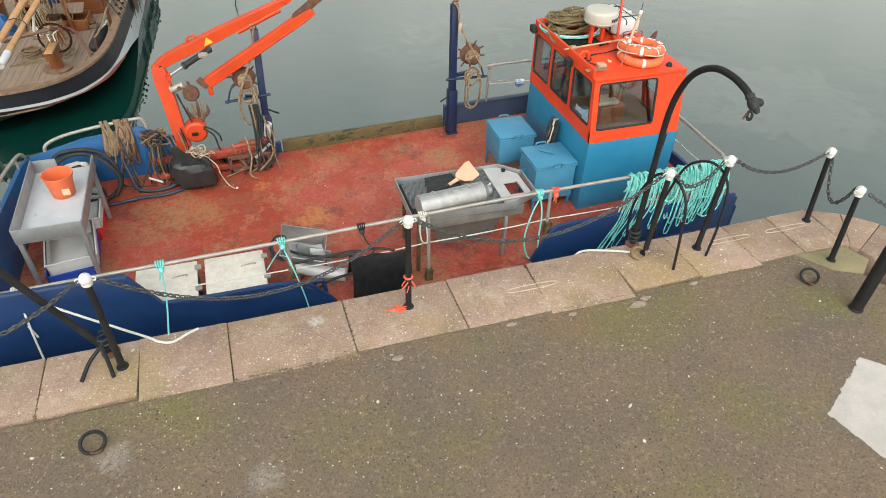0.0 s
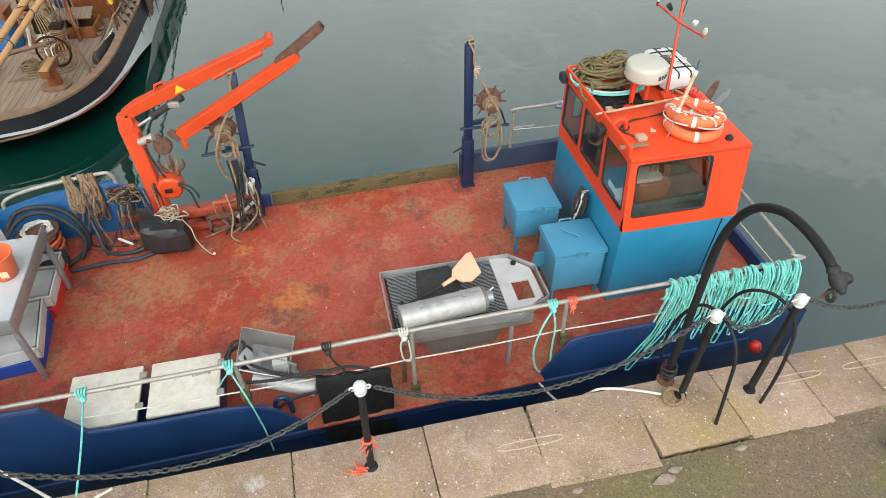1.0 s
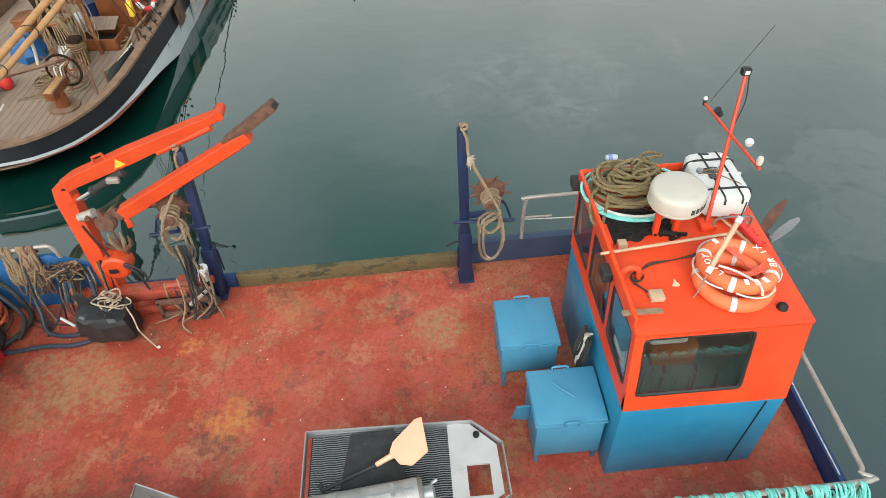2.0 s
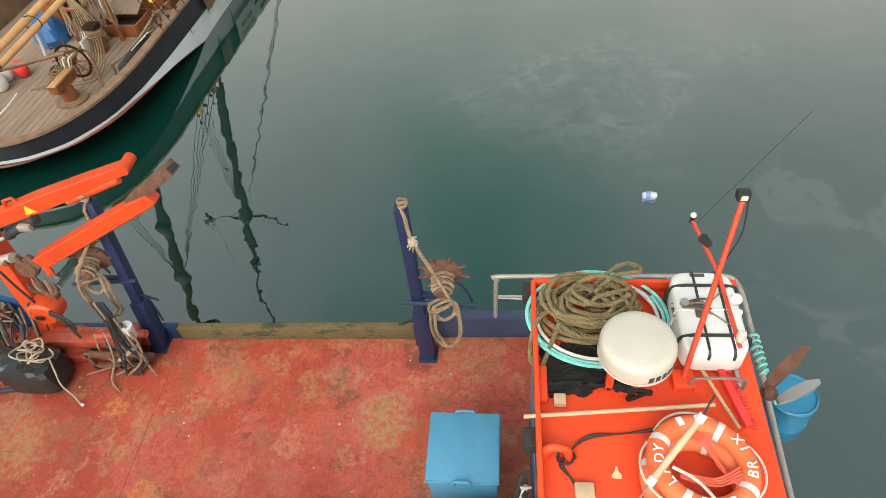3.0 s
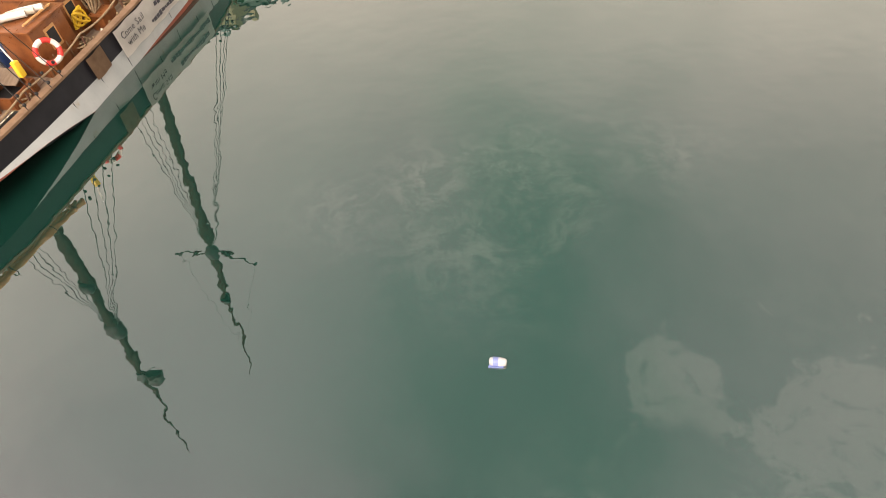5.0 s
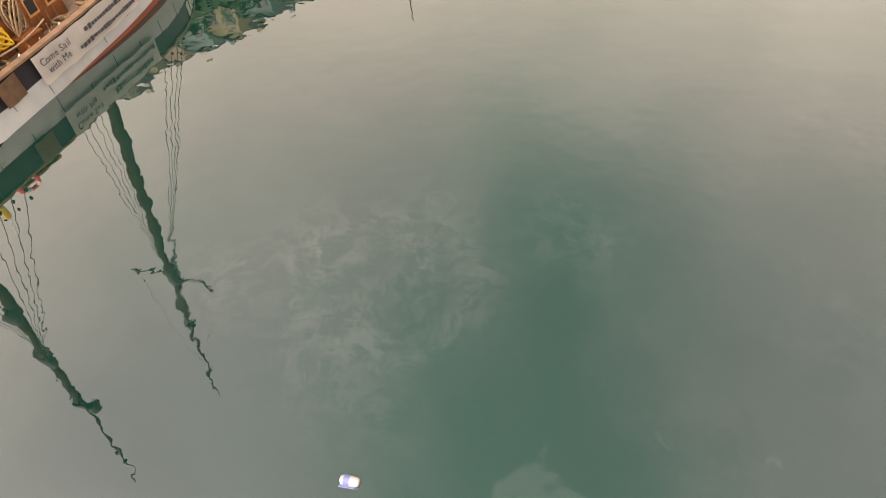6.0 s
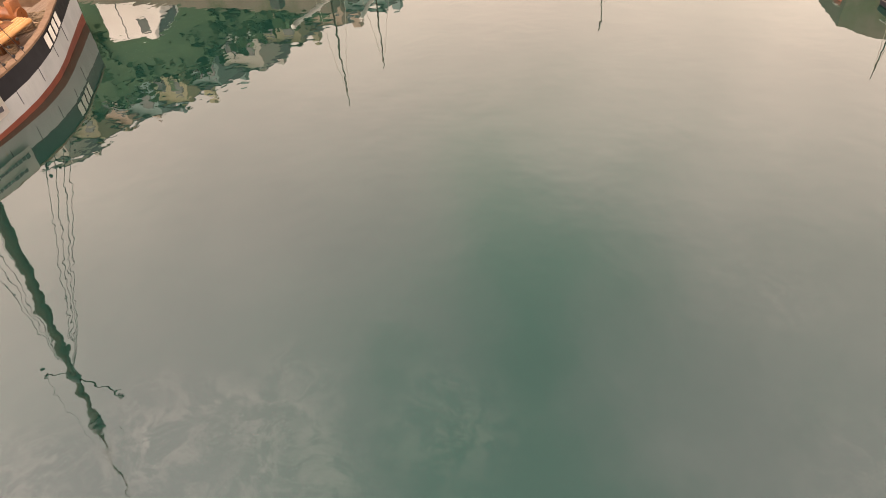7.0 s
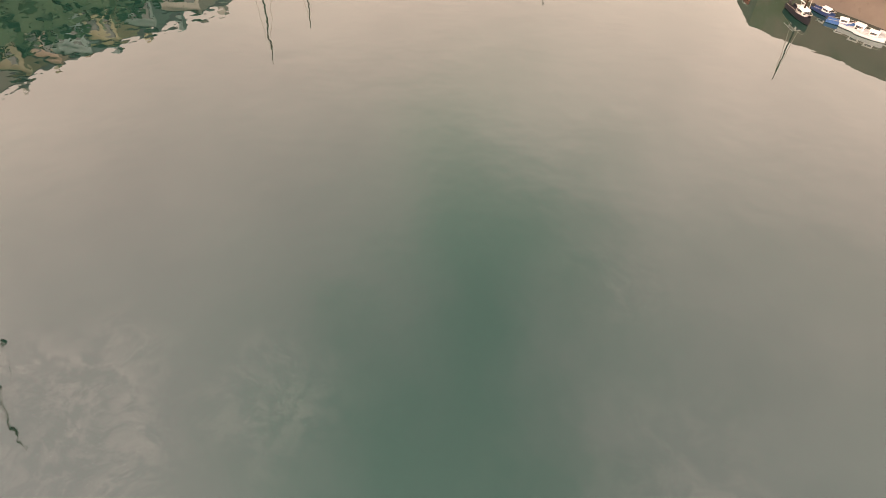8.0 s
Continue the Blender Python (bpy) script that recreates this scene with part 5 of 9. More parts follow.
# --- hatch covers by the near bulwark ---
for x0, x1 in ((-2.99, -2.26), (-2.17, -1.44)):
    t = thing("hatch_box", ((x0 + x1) / 2, 1.65, deck_z(x0)), "low navy hatch box with a cream chequer-plate lid", "hatch", "hatch boxes by the bulwark")
    part("coaming", box((x0 + 0.02, 1.3, deck_z(x0)), (x1 - 0.02, 1.97, -0.5), 0.01), navy, t)
    lid = part("lid", box((x0, 1.29, -0.5), (x1, 1.99, -0.455), 0.012), hatch_white, t, "cream worn chequer-plate lid")
    xa = x1 - 0.12 if x0 < -2.5 else x0 + 0.62
    part("latch", tube(curve([(xa - 0.18, 1.72, -0.45), (xa - 0.02, 1.72, -0.43), (xa, 1.7, -0.43), (xa, 1.74, -0.45)], 3), 0.009, 6), galv, lid)
    for yy in (1.45, 1.85):
        part("hinge", box((x1 - 0.03, yy - 0.04, -0.47), (x1 + 0.05, yy + 0.04, -0.44), 0.006), galv, lid)

# --- tipped chute and its hoses ---
t = thing("steel_chute", (-0.8, 1.6, deck_z(-0.8)), "dented stainless steel catch chute tipped against the rail", "chute")


def open_tray(corners, depth, material, parent, name="tray"):
    a, b, c, d = [Vector(p) for p in corners]
    nrm = (b - a).cross(d - a).normalized() * -depth
    bm = bmesh.new()
    cen = (a + b + c + d) / 4
    lo = [cen + (p - cen) * 0.72 + nrm for p in (a, b, c, d)]
    top = [bm.verts.new(p) for p in (a, b, c, d)]
    bot = [bm.verts.new(p) for p in lo]
    bm.faces.new(bot)
    for i in range(4):
        bm.faces.new((top[i], top[(i + 1) % 4], bot[(i + 1) % 4], bot[i]))
    bmesh.ops.solidify(bm, geom=bm.faces[:], thickness=0.008)
    return part(name, bm, material, parent)


open_tray([(-1.14, 2.0, -0.12), (-1.24, 1.56, -0.26), (-0.72, 1.38, -0.34), (-0.6, 1.8, -0.18)], 0.26, plate_grey, t)
part("rolled_edge", tube([(-1.14, 2.0, -0.12), (-1.24, 1.56, -0.26), (-0.72, 1.38, -0.34), (-0.6, 1.8, -0.18)], 0.012, 6, True), steel, t)
part("outlet", tube([(-1.1, 1.6, -0.5), (-0.75, 1.5, -0.6), (-0.45, 1.42, -0.66)], 0.085, 18), plate_grey, t)
part("outlet_rim", tube([Vector((-0.46, 1.422, -0.657)) + 0.085 * (Vector((0.2, 0.85, 0)).normalized() * math.cos(a) + Vector((0.1, 0, 1)).normalized() * math.sin(a)) for a in np.linspace(0, 2 * math.pi, 19)[:-1]], 0.01, 6, True), steel, t)
part("baffle", beam((-1.16, 1.72, -0.2), (-1.02, 1.62, -0.36), 0.16, 0.012, 0.003), steel, t)
part("inner_box", box((-0.86, 1.52, -0.42), (-0.7, 1.66, -0.26), 0.006), plate_grey, t)
part("divider", beam((-1.0, 1.7, -0.28), (-0.62, 1.5, -0.36), 0.02, 0.16, 0.003), steel, t)
part("foot", beam((-1.0, 1.8, deck_z(-1)), (-0.98, 1.78, -0.3), 0.05, 0.05, 0.004), steel, t)
part("foot", beam((-0.62, 1.5, deck_z(-0.6)), (-0.64, 1.52, -0.42), 0.05, 0.05, 0.004), steel, t)
for k, p in enumerate(([(-1.35, 1.75, -0.42), (-1.28, 1.9, -0.25), (-1.14, 1.85, -0.2), (-1.1, 1.6, -0.25), (-0.6, 1.28, -0.2), (-0.1, 1.25, -0.15), (0.15, 1.2, -0.2)],
                       [(-1.12, 1.35, -0.25), (-0.8, 1.22, -0.12), (-0.4, 1.24, -0.12), (-0.25, 1.22, -0.14)],
                       [(-0.95, 1.35, -0.84), (-0.7, 1.3, -0.6), (-0.4, 1.26, -0.5), (-0.2, 1.2, -0.4), (-0.1, 1.15, -0.2)])):
    solo("black_hose", tube(curve(p, 7), 0.017, 8), rubber, "thin black hose looped over the handrail", "hose", "hoses by the chute")
solo("hose_coil", tube(coil((-1.22, 1.78, -0.36), 0.13, 3, 0.03, 18, 0.01, 4, Euler((radians(30), radians(20), 0)).to_matrix()), 0.014, 7), rubber, "small coil of black cable", "hose", "hoses by the chute")

# --- rubber mat draped over the deck edge ---
bm = bmesh.new()
prof = [(1.5, -0.72), (1.36, -0.45), (1.24, -0.2), (1.19, -0.17), (1.15, -0.22), (1.12, -0.45), (1.08, -0.75), (1.04, -0.98), (1.02, -1.12)]
rows = []
for j in range(9):
    x = -0.42 + 0.78 * j / 8 + 0.012 * math.sin(j * 2.3)
    rows.append([bm.verts.new((x + 0.012 * math.sin(3 * i), y + 0.01 * math.sin(j * 2 + i), z + 0.018 * math.sin(j * 1.7 + i * 0.8) - 0.07 * j / 8)) for i, (y, z) in enumerate(prof)])
for a, b in zip(rows, rows[1:]):
    for i in range(len(prof) - 1):
        bm.faces.new((a[i], b[i], b[i + 1], a[i + 1]))
bmesh.ops.solidify(bm, geom=bm.faces[:], thickness=0.02)
solo("draped_mat", bm, rubber, "ragged black rubber mat draped over the low rail", "mat")

# --- lashings on the near handrail ---


def lashing(x, material, tails, kind_label, r=0.012):
    bm = bmesh.new()
    z, y = rail_z(x), NEAR_Y
    for k in range(4):
        m = pose(x - 0.035 + k * 0.022, y, z, 0, 90 + (-12 + 8 * k), 0)
        tube([m @ Vector((0.042 * math.cos(a), 0.042 * math.sin(a), 0)) for a in np.linspace(0, 2 * math.pi, 11)[:-1]], r, 6, True, bm)
    ball((x, y - 0.045, z - 0.05), 0.035, 8, bm)
    for p in tails:
        tube(curve([(x, y - 0.04, z - 0.05)] + p, 6), r, 6, False, bm)
    solo("lashing", bm, material, kind_label, "rope", "lashings on the handrail", angle=60)


lashing(-1.2, rope_teal, [[(-1.1, 1.1, -0.2), (-1.02, 1.02, -0.6), (-0.98, 0.95, -0.95)], [(-1.3, 1.3, -0.05), (-1.42, 1.38, -0.3)]], "teal rope lashing with a line down the hull", 0.0095)
lashing(-2.55, rope_teal, [[(-2.5, 0.74, 0.1), (-2.5, 0.27, 0.0)], [(-2.6, 1.2, -0.02)]], "teal rope lashing with a line to the quay", 0.009)
lashing(-4.0, rope_pale, [[(-4.0, 1.19, 0.1), (-3.96, 1.0, -0.24), (-3.9, 0.8, -0.61), (-3.84, 0.7, -0.9)], [(-4.06, 1.15, -0.1), (-3.95, 1.05, -0.4)]], "pale knotted line on the handrail")
lashing(2.1, rope_teal, [[(2.0, 1.18, 0.02), (1.93, 1.16, -0.35), (2.0, 1.14, -0.68), (2.14, 1.1, -0.72)], [(2.14, 1.17, 0.0), (2.13, 1.14, -0.4), (2.14, 1.1, -0.8)]], "teal rope looped from the handrail")
lashing(0.52, rope_pale, [[(0.48, 1.2, 0.1), (0.5, 1.18, -0.1), (0.58, 1.2, -0.15), (0.56, 1.2, 0.15)]], "pale rope lashing at a stanchion", 0.01)
lashing(-0.25, rubber, [[(-0.2, 1.2, 0.02), (-0.12, 1.18, -0.1), (-0.15, 1.18, -0.2)]], "black cord tied on the handrail", 0.01)
lashing(2.32, rope_orange, [[(2.3, 1.2, 0.15)], [(2.34, 1.2, 0.12)]], "orange cord tied on the handrail", 0.009)

# --- teal rope hung over the bow rail ---
rope_bundle = thing("hung_rope", (4.1, 1.24, 0.3), "thick hank of teal rope hung over the bow handrail", "rope")
rnd = random.Random(21)
for g in range(15):
    bm = bmesh.new()
    x = 3.44 + g * 0.108 + rnd.uniform(-0.025, 0.025)
    left = max(0, 4 - g) / 4
    for k in range(rnd.choice((2, 3, 3, 4))):
        # a bight hung over the rail: down, round and up again
        xx = x + rnd.uniform(-0.03, 0.03)
        w = rnd.uniform(0.018, 0.045)
        low_z = -0.36 - 0.3 * left + rnd.uniform(-0.2, 0.14) - (0.12 if 5 <= g <= 8 else 0)
        drift = -0.05 - 0.28 * left + rnd.uniform(-0.05, 0.04)
        y_out = NEAR_Y - 0.055 - 0.025 * k
        mid_z = low_z * 0.45 + rnd.uniform(-0.03, 0.03)
        bow = rnd.uniform(-0.025, 0.025)
        tube(curve([(xx - w * 0.4, NEAR_Y + 0.03, 0.27), (xx - w * 0.5, NEAR_Y, 0.345 + 0.01 * k), (xx - w * 0.6, y_out, 0.27), (xx - w + drift * 0.4 + bow, y_out - 0.04, mid_z), (xx - w + drift, y_out - 0.07, low_z + 0.05), (xx + drift, y_out - 0.075, low_z),
                    (xx + w + drift, y_out - 0.07, low_z + 0.05), (xx + w + drift * 0.4 + bow, y_out - 0.05, mid_z), (xx + w * 0.6, y_out - 0.01, 0.25), (xx + w * 0.5, NEAR_Y, 0.35), (xx + w * 0.4, NEAR_Y + 0.035, 0.26)], 4), 0.0092, 5, False, bm)
    # the hitch: a curl drawn round the standing parts
    for k in range(2 if g % 3 else 3):
        m = pose(x + 0.03 * k - 0.02, NEAR_Y - 0.05, 0.2 - 0.02 * k, 0, rnd.uniform(-35, 25), rnd.uniform(-25, 25))
        a0, big = rnd.uniform(-0.5, 0.5), rnd.uniform(0.75, 1.1)
        tube([m @ Vector(((0.028 + 0.012 * k) * math.sin(a + a0), 0.03 * math.cos(2 * a), 0.105 * big * math.cos(a + a0))) for a in np.linspace(0, 2 * math.pi, 17)[:-1]], 0.0115, 6, True, bm)
    part("strand", bm, rope_teal, rope_bundle, angle=60)
for g, (x0, wide, deep) in enumerate(((3.55, 0.22, 0.22), (3.85, 0.3, 0.3), (4.2, 0.2, 0.18), (4.45, 0.3, 0.34), (4.75, 0.22, 0.25))):
    part("loop", tube(curve([(x0, NEAR_Y - 0.05, 0.3), (x0 + 0.02, 1.1, 0.1), (x0 + wide * 0.25, 1.05, 0.26 - deep), (x0 + wide * 0.75, 1.05, 0.25 - deep), (x0 + wide * 0.98, 1.1, 0.1), (x0 + wide, NEAR_Y - 0.05, 0.3)], 6), 0.0105, 6), rope_teal, rope_bundle)
part("tail", tube(curve([(4.95, 1.15, 0.2), (4.9, 1.05, -0.1), (4.75, 1.02, -0.42), (4.55, 1.02, -0.36), (4.6, 1.04, -0.2)], 6), 0.0105, 6), rope_teal, rope_bundle)
for x, z in ((4.62, -0.72), (3.52, -0.86)):
    solo("fender_buoy", ball((x, 0.93, z), 0.075, 16, squash=1.15), red_paint, "round red fender between boat and quay", "fender", "red fenders")

# --- gallows posts with hauling heads ---


def hauling_post(x, y, top, side, lean, low=0.0, lean_y=0.0):
    z = deck_z(x)
    t = thing("hauling_post", (x, y, z), "navy steel post with a rusty spiked hauling head", "post", "hauling posts")
    a, b = Vector((x, y, z)), Vector((x + lean, y + lean_y, top))
    part("mast", beam(a, b, 0.108, 0.115, 0.008, up=(0, 1, 0)), post_navy, t)
    part("sleeve", beam(a, a.lerp(b, 0.36), 0.155, 0.16, 0.01, up=(0, 1, 0)), post_navy, t)
    part("base_plate", box((x - 0.1, y - 0.11, z), (x + 0.1, y + 0.11, z + 0.02), 0.004), post_navy, t)
    part("eye", tube([b + Vector((0.03 * math.cos(q), 0, 0.025 + 0.03 * math.sin(q))) for q in np.linspace(0, 2 * math.pi, 13)[:-1]], 0.01, 6, True), black_iron, t)
    y += lean_y * 0.65
    c = Vector((x + side * (0.27 - 0.45 * low), y - 0.08, 0.66 - low))
    m = Matrix.Translation(c) @ pose(0, 0, 0, -86, 8 * side, 0)
    head = part("hauling_head", lathe([(0.0, 0.02), (0.11, 0.02), (0.175, 0.05), (0.18, 0.075), (0.17, 0.09), (0.09, 0.085), (0.0, 0.085)], 22, m), rust, t, "rusty spiked wheel")
    for k in range(9):
        q = 2 * math.pi * k / 9
        part("spike", tube([m @ Vector((0.15 * math.cos(q), 0.15 * math.sin(q), 0.05)), m @ Vector((0.25 * math.cos(q), 0.25 * math.sin(q), 0.035))], [0.017, 0.013], 7), rust, head)
    part("drum", lathe([(0.0, -0.19), (0.05, -0.19), (0.075, -0.17), (0.062, -0.1), (0.08, 0.0), (0.1, 0.02)], 18, m), rust, t, "rusty warping drum")
    part("axle_arm", beam((x - side * 0.02, y, 0.3 - low), (x + side * 0.24, y - 0.05, 0.36 - low), 0.06, 0.06, 0.006), post_navy, t)
    part("guard_bar", tube(curve([(x + side * 0.36, y - 0.02, 0.56 - low), (x + side * 0.44, y - 0.04, 0.5 - low), (x + side * 0.5, y - 0.05, 0.34 - low), (x + side * 0.52, y - 0.06, 0.28 - low)], 4), 0.014, 7), post_navy, t)
    part("foot_bar", tube([(x - side * 0.15, y - 0.08, 0.28 - low * 0.3), (x + side * 0.56, y - 0.11, 0.28 - low * 0.6)], 0.022, 8), post_navy, t)
    part("lever", tube([(x - side * 0.24, y - 0.06, -0.12), (x - side * 0.02, y - 0.06, 0.0)], 0.014, 7), black_iron, t)
    part("stay", tube([(x - side * 0.1, y - 0.02, -0.2), (x - side * 0.1, y - 0.02, -0.55)], 0.012, 6), post_navy, t)
    # hung rope: from the mast head down through the hauling head, with loose bights
    r = thing("hauling_rope", (x + side * 0.2, y - 0.15, 0.0), "brown hauling rope hung in bights on the spiked wheel", "rope", "hauling ropes")
    part("line", laid(curve([b + Vector((-side * 0.01, 0.0, 0.03)), b + Vector((side * 0.04, -0.08, -0.06)), b + Vector((side * 0.07, -0.1, -0.3)), c + Vector((-side * 0.04, -0.13, 0.16)), c + Vector((side * 0.06, -0.2, -0.02)), c + Vector((side * 0.09, -0.2, -0.12))], 6), 0.019), rope_tan, r)
    part("masthead_turns", laid(curve([b + Vector((side * 0.02 + q * 0.028, w * 0.03, 0.02 + 0.012 * k)) for k, (q, w) in enumerate(((-1, -1), (1, -1), (1, 1), (-1, 1), (-1, -1), (1, -1)))], 4), 0.016), rope_tan, r)
    kb = ball(b + Vector((side * 0.075, -0.11, -0.32)), 0.038, 10, squash=1.4)
    fray = random.Random(5)
    for k in range(26):
        p = b + Vector((side * 0.075, -0.11, -0.31)) + Vector((fray.uniform(-0.02, 0.02), fray.uniform(-0.02, 0.02), fray.uniform(-0.04, 0.03)))
        e = p + Vector((fray.uniform(-0.04, 0.045), fray.uniform(-0.04, 0.02), fray.uniform(-0.09, 0.03)))
        tube([p, p.lerp(e, 0.5) + Vector((fray.uniform(-0.015, 0.015), 0, 0.012)), e], 0.006, 4, False, kb)
    part("knot", kb, rope_fray, r, "frayed pale knot", 60)
    for k, (w, top_z, low_z) in enumerate(((0.115, 0.5, 0.2), (0.105, 0.48, 0.22), (0.13, 0.42, -0.2), (0.115, 0.44, -0.17))):
        top_z, low_z = top_z, low_z + low * 0.3 * (k // 2)
        cx = c.x + side * (-0.03 + 0.03 * (k % 2) + 0.02 * (k // 2))
        part("bight", laid(curve([(cx - w * 0.9, y - 0.21 - 0.02 * k, top_z - 0.06), (cx - w, y - 0.22 - 0.02 * k, (top_z + low_z) / 2), (cx - w * 0.72, y - 0.22, low_z + 0.04), (cx, y - 0.22 - 0.02 * k, low_z), (cx + w * 0.8, y - 0.22, low_z + 0.06),
                                  (cx + w * 1.1, y - 0.2 - 0.02 * k, (top_z + low_z) / 2), (cx + w * 0.8, y - 0.19, top_z - 0.03), (cx, y - 0.2 - 0.02 * k, top_z), (cx - w * 0.9, y - 0.21 - 0.02 * k, top_z - 0.07)], 6), 0.0165), rope_tan if k % 2 else rope_brown, r)
    part("rope_turn", laid(coil(c + Vector((0, -0.0, 0)), 0.088, 4.5, 0.036, 18, 0.006, 7, Euler((radians(94), 0, 0)).to_matrix()), 0.018), rope_tan, r)


hauling_post(2.11, 4.79, 1.50, 1, -0.03)
hauling_post(-1.05, 4.91, 1.25, -1, 0.06, 0.13, 0.24)
# hoses hanging under the aft hauling head
for k in range(5):
    x = -1.26 + 0.03 * k
    solo("hydraulic_hose", tube(curve([(x, 4.68, 0.25), (x + 0.02, 4.66, -0.1), (x + 0.05 * math.sin(k), 4.6, -0.5), (x + 0.04 * k - 0.1, 4.65, -0.8)], 6), 0.017, 7), (rubber, rope_tan, rubber, rubber, hose_blue)[k],
         "hydraulic hose hanging below the hauling head", "hose", "hydraulic hoses")
for k in range(4):
    solo("hydraulic_hose", tube(curve([(-1.6, 4.8, -0.62), (-1.4, 4.7, -0.74 + 0.03 * k), (-1.15, 4.62, -0.62 + 0.05 * k), (-1.02, 4.66, -0.35)], 6), 0.018, 7), rubber, "hydraulic hose hanging below the hauling head", "hose", "hydraulic hoses")

# --- folding deck crane ---
crane = thing("deck_crane", (-2.25, 4.9, deck_z(-2.25)), "folded orange hydraulic deck crane on the stern quarter", "crane")
CB, EL, B1, B2, LO, TIP = Vector((-2.34, 5.0, -0.72)), Vector((-2.48, 5.25, 0.8)), Vector((-0.47, 5.2, 1.62)), Vector((-0.12, 4.89, 1.55)), Vector((-1.81, 5.01, 0.53)), Vector((0.22, 4.84, 1.92))


def boxbeam(pts, w, h, material, parent, name, label=""):
    """A box section along a bent line, tapering between the given heights."""
    bm = bmesh.new()
    rings = []
    P = [Vector(p) for p in pts]
    for i, p in enumerate(P):
        d = (P[min(i + 1, len(P) - 1)] - P[max(i - 1, 0)]).normalized()
        s = Vector((0, 1, 0)) - d * d.y
        s.normalize()
        u = d.cross(s)
        ww, hh = w[i] / 2, h[i] / 2
        rings.append([bm.verts.new(p + s * a * ww + u * b * hh) for a, b in ((-1, -1), (1, -1), (1, 1), (-1, 1))])
    for a, b in zip(rings, rings[1:]):
        for k in range(4):
            bm.faces.new((a[k], a[(k + 1) % 4], b[(k + 1) % 4], b[k]))
    bm.faces.new(rings[0][::-1])
    bm.faces.new(rings[-1])
    bmesh.ops.bevel(bm, geom=bm.edges[:], offset=0.006, segments=1, affect="EDGES", profile=0.5)
    return part(name, bm, material, parent, label, 25)


boxbeam([CB, CB.lerp(EL, 0.5), CB.lerp(EL, 0.88), EL], [0.2, 0.18, 0.18, 0.16], [0.2, 0.2, 0.22, 0.16], crane_orange, crane, "column", "orange crane column")
boxbeam([EL + Vector((0.0, 0, -0.03)), EL.lerp(B1, 0.1), EL.lerp(B1, 0.45), EL.lerp(B1, 0.75), B1], [0.16, 0.16, 0.16, 0.15, 0.13], [0.12, 0.15, 0.165, 0.13, 0.09], crane_orange, crane, "inner_boom", "orange inner boom")
boxbeam([LO, LO.lerp(B2, 0.06), LO.lerp(B2, 0.9), B2], [0.13, 0.13, 0.13, 0.12], [0.15, 0.16, 0.14, 0.11], crane_orange, crane, "outer_boom", "orange outer boom")
part("boom_lip", beam(LO.lerp(B2, 0.05) + Vector((0.03, -0.07, -0.055)), B2 + Vector((0.02, -0.07, -0.035)), 0.03, 0.012, 0.003), crane_orange, crane)
part("extension", beam(B2.lerp(LO, 0.16) + Vector((0.0, 0.04, 0.05)), TIP, 0.13, 0.1, 0.006), rust, crane, "brown weathered boom extension")
# solid dark plate; the hollow's shade is only its colour
part("extension_end", beam(TIP - (TIP - B2).normalized() * 0.02, TIP + (TIP - B2).normalized() * 0.003, 0.105, 0.075, 0.003), dark_void, crane, "dark plate painted as the shaded open end of the box section")
part("tip_pin", tube([B1 + Vector((0.02, -0.1, 0.03)), B1 + Vector((0.02, 0.1, 0.03))], 0.055, 12), crane_orange, crane)
part("elbow_pin", tube([EL + Vector((0.05, -0.087, -0.02)), EL + Vector((0.05, 0.087, -0.02))], 0.028, 12), black_iron, crane)
part("ram", tube([(-2.33, 5.14, 0.65), (-2.07, 5.14, 0.79)], 0.021, 10), steel, crane, "bright steel ram")
part("ram_eye", tube([(-2.35, 5.06, 0.64), (-2.35, 5.22, 0.64)], 0.045, 12), crane_orange, crane)
part("ram_body", lathe([(0.0, 0.0), (0.055, 0.0), (0.058, 0.05), (0.045, 0.06), (0.045, 0.44), (0.05, 0.45), (0.05, 0.5), (0.0, 0.52)], 14, Matrix.Translation((-2.11, 5.14, 0.77)) @ Vector((0.5, 0.0, 0.27)).to_track_quat("Z", "Y").to_matrix().to_4x4()), rubber, crane, "dark hydraulic cylinder")
part("ram_valve", box((-1.86, 5.05, 0.91), (-1.72, 5.11, 0.98), 0.012), galv, crane)
part("boom_lug", tube([(-2.0, 5.235, 1.05), (-1.98, 5.235, 1.16), (-1.87, 5.235, 1.2), (-1.83, 5.235, 1.12)], 0.018, 8), crane_orange, crane)
part("ram", tube([EL.lerp(B1, 0.62) + Vector((0, -0.05, -0.1)), B1 + Vector((-0.1, -0.05, -0.12))], 0.035, 10), crane_orange, crane)
part("sign", prism([(-1.75, 1.05), (-1.61, 1.1), (-1.7, 1.18)], 5.146, 5.1485, 1), yellow_paint, crane, "yellow warning triangle")
part("slew_motor", lathe([(0.0, -0.13), (0.15, -0.13), (0.17, -0.1), (0.17, 0.08), (0.14, 0.11), (0.0, 0.11)], 24, pose(-2.12, 4.93, -0.2, 90, 0, 0)), crane_orange, crane, "round orange winch housing")
part("motor_slot", box((-2.19, 4.79, -0.23), (-2.09, 4.8, -0.17), 0.004), black_iron, crane)
part("pedestal", lathe([(0.25, 0), (0.25, 0.06), (0.2, 0.1), (0.17, 0.2), (0.0, 0.2)], 22, Matrix.Translation((-2.05, 4.9, deck_z(-2)))), deck_red, crane)
part("outrigger", beam((-2.6, 4.78, -0.62), (-1.15, 4.78, -0.56), 0.13, 0.13, 0.01), deck_red, crane, "worn red outrigger beam")
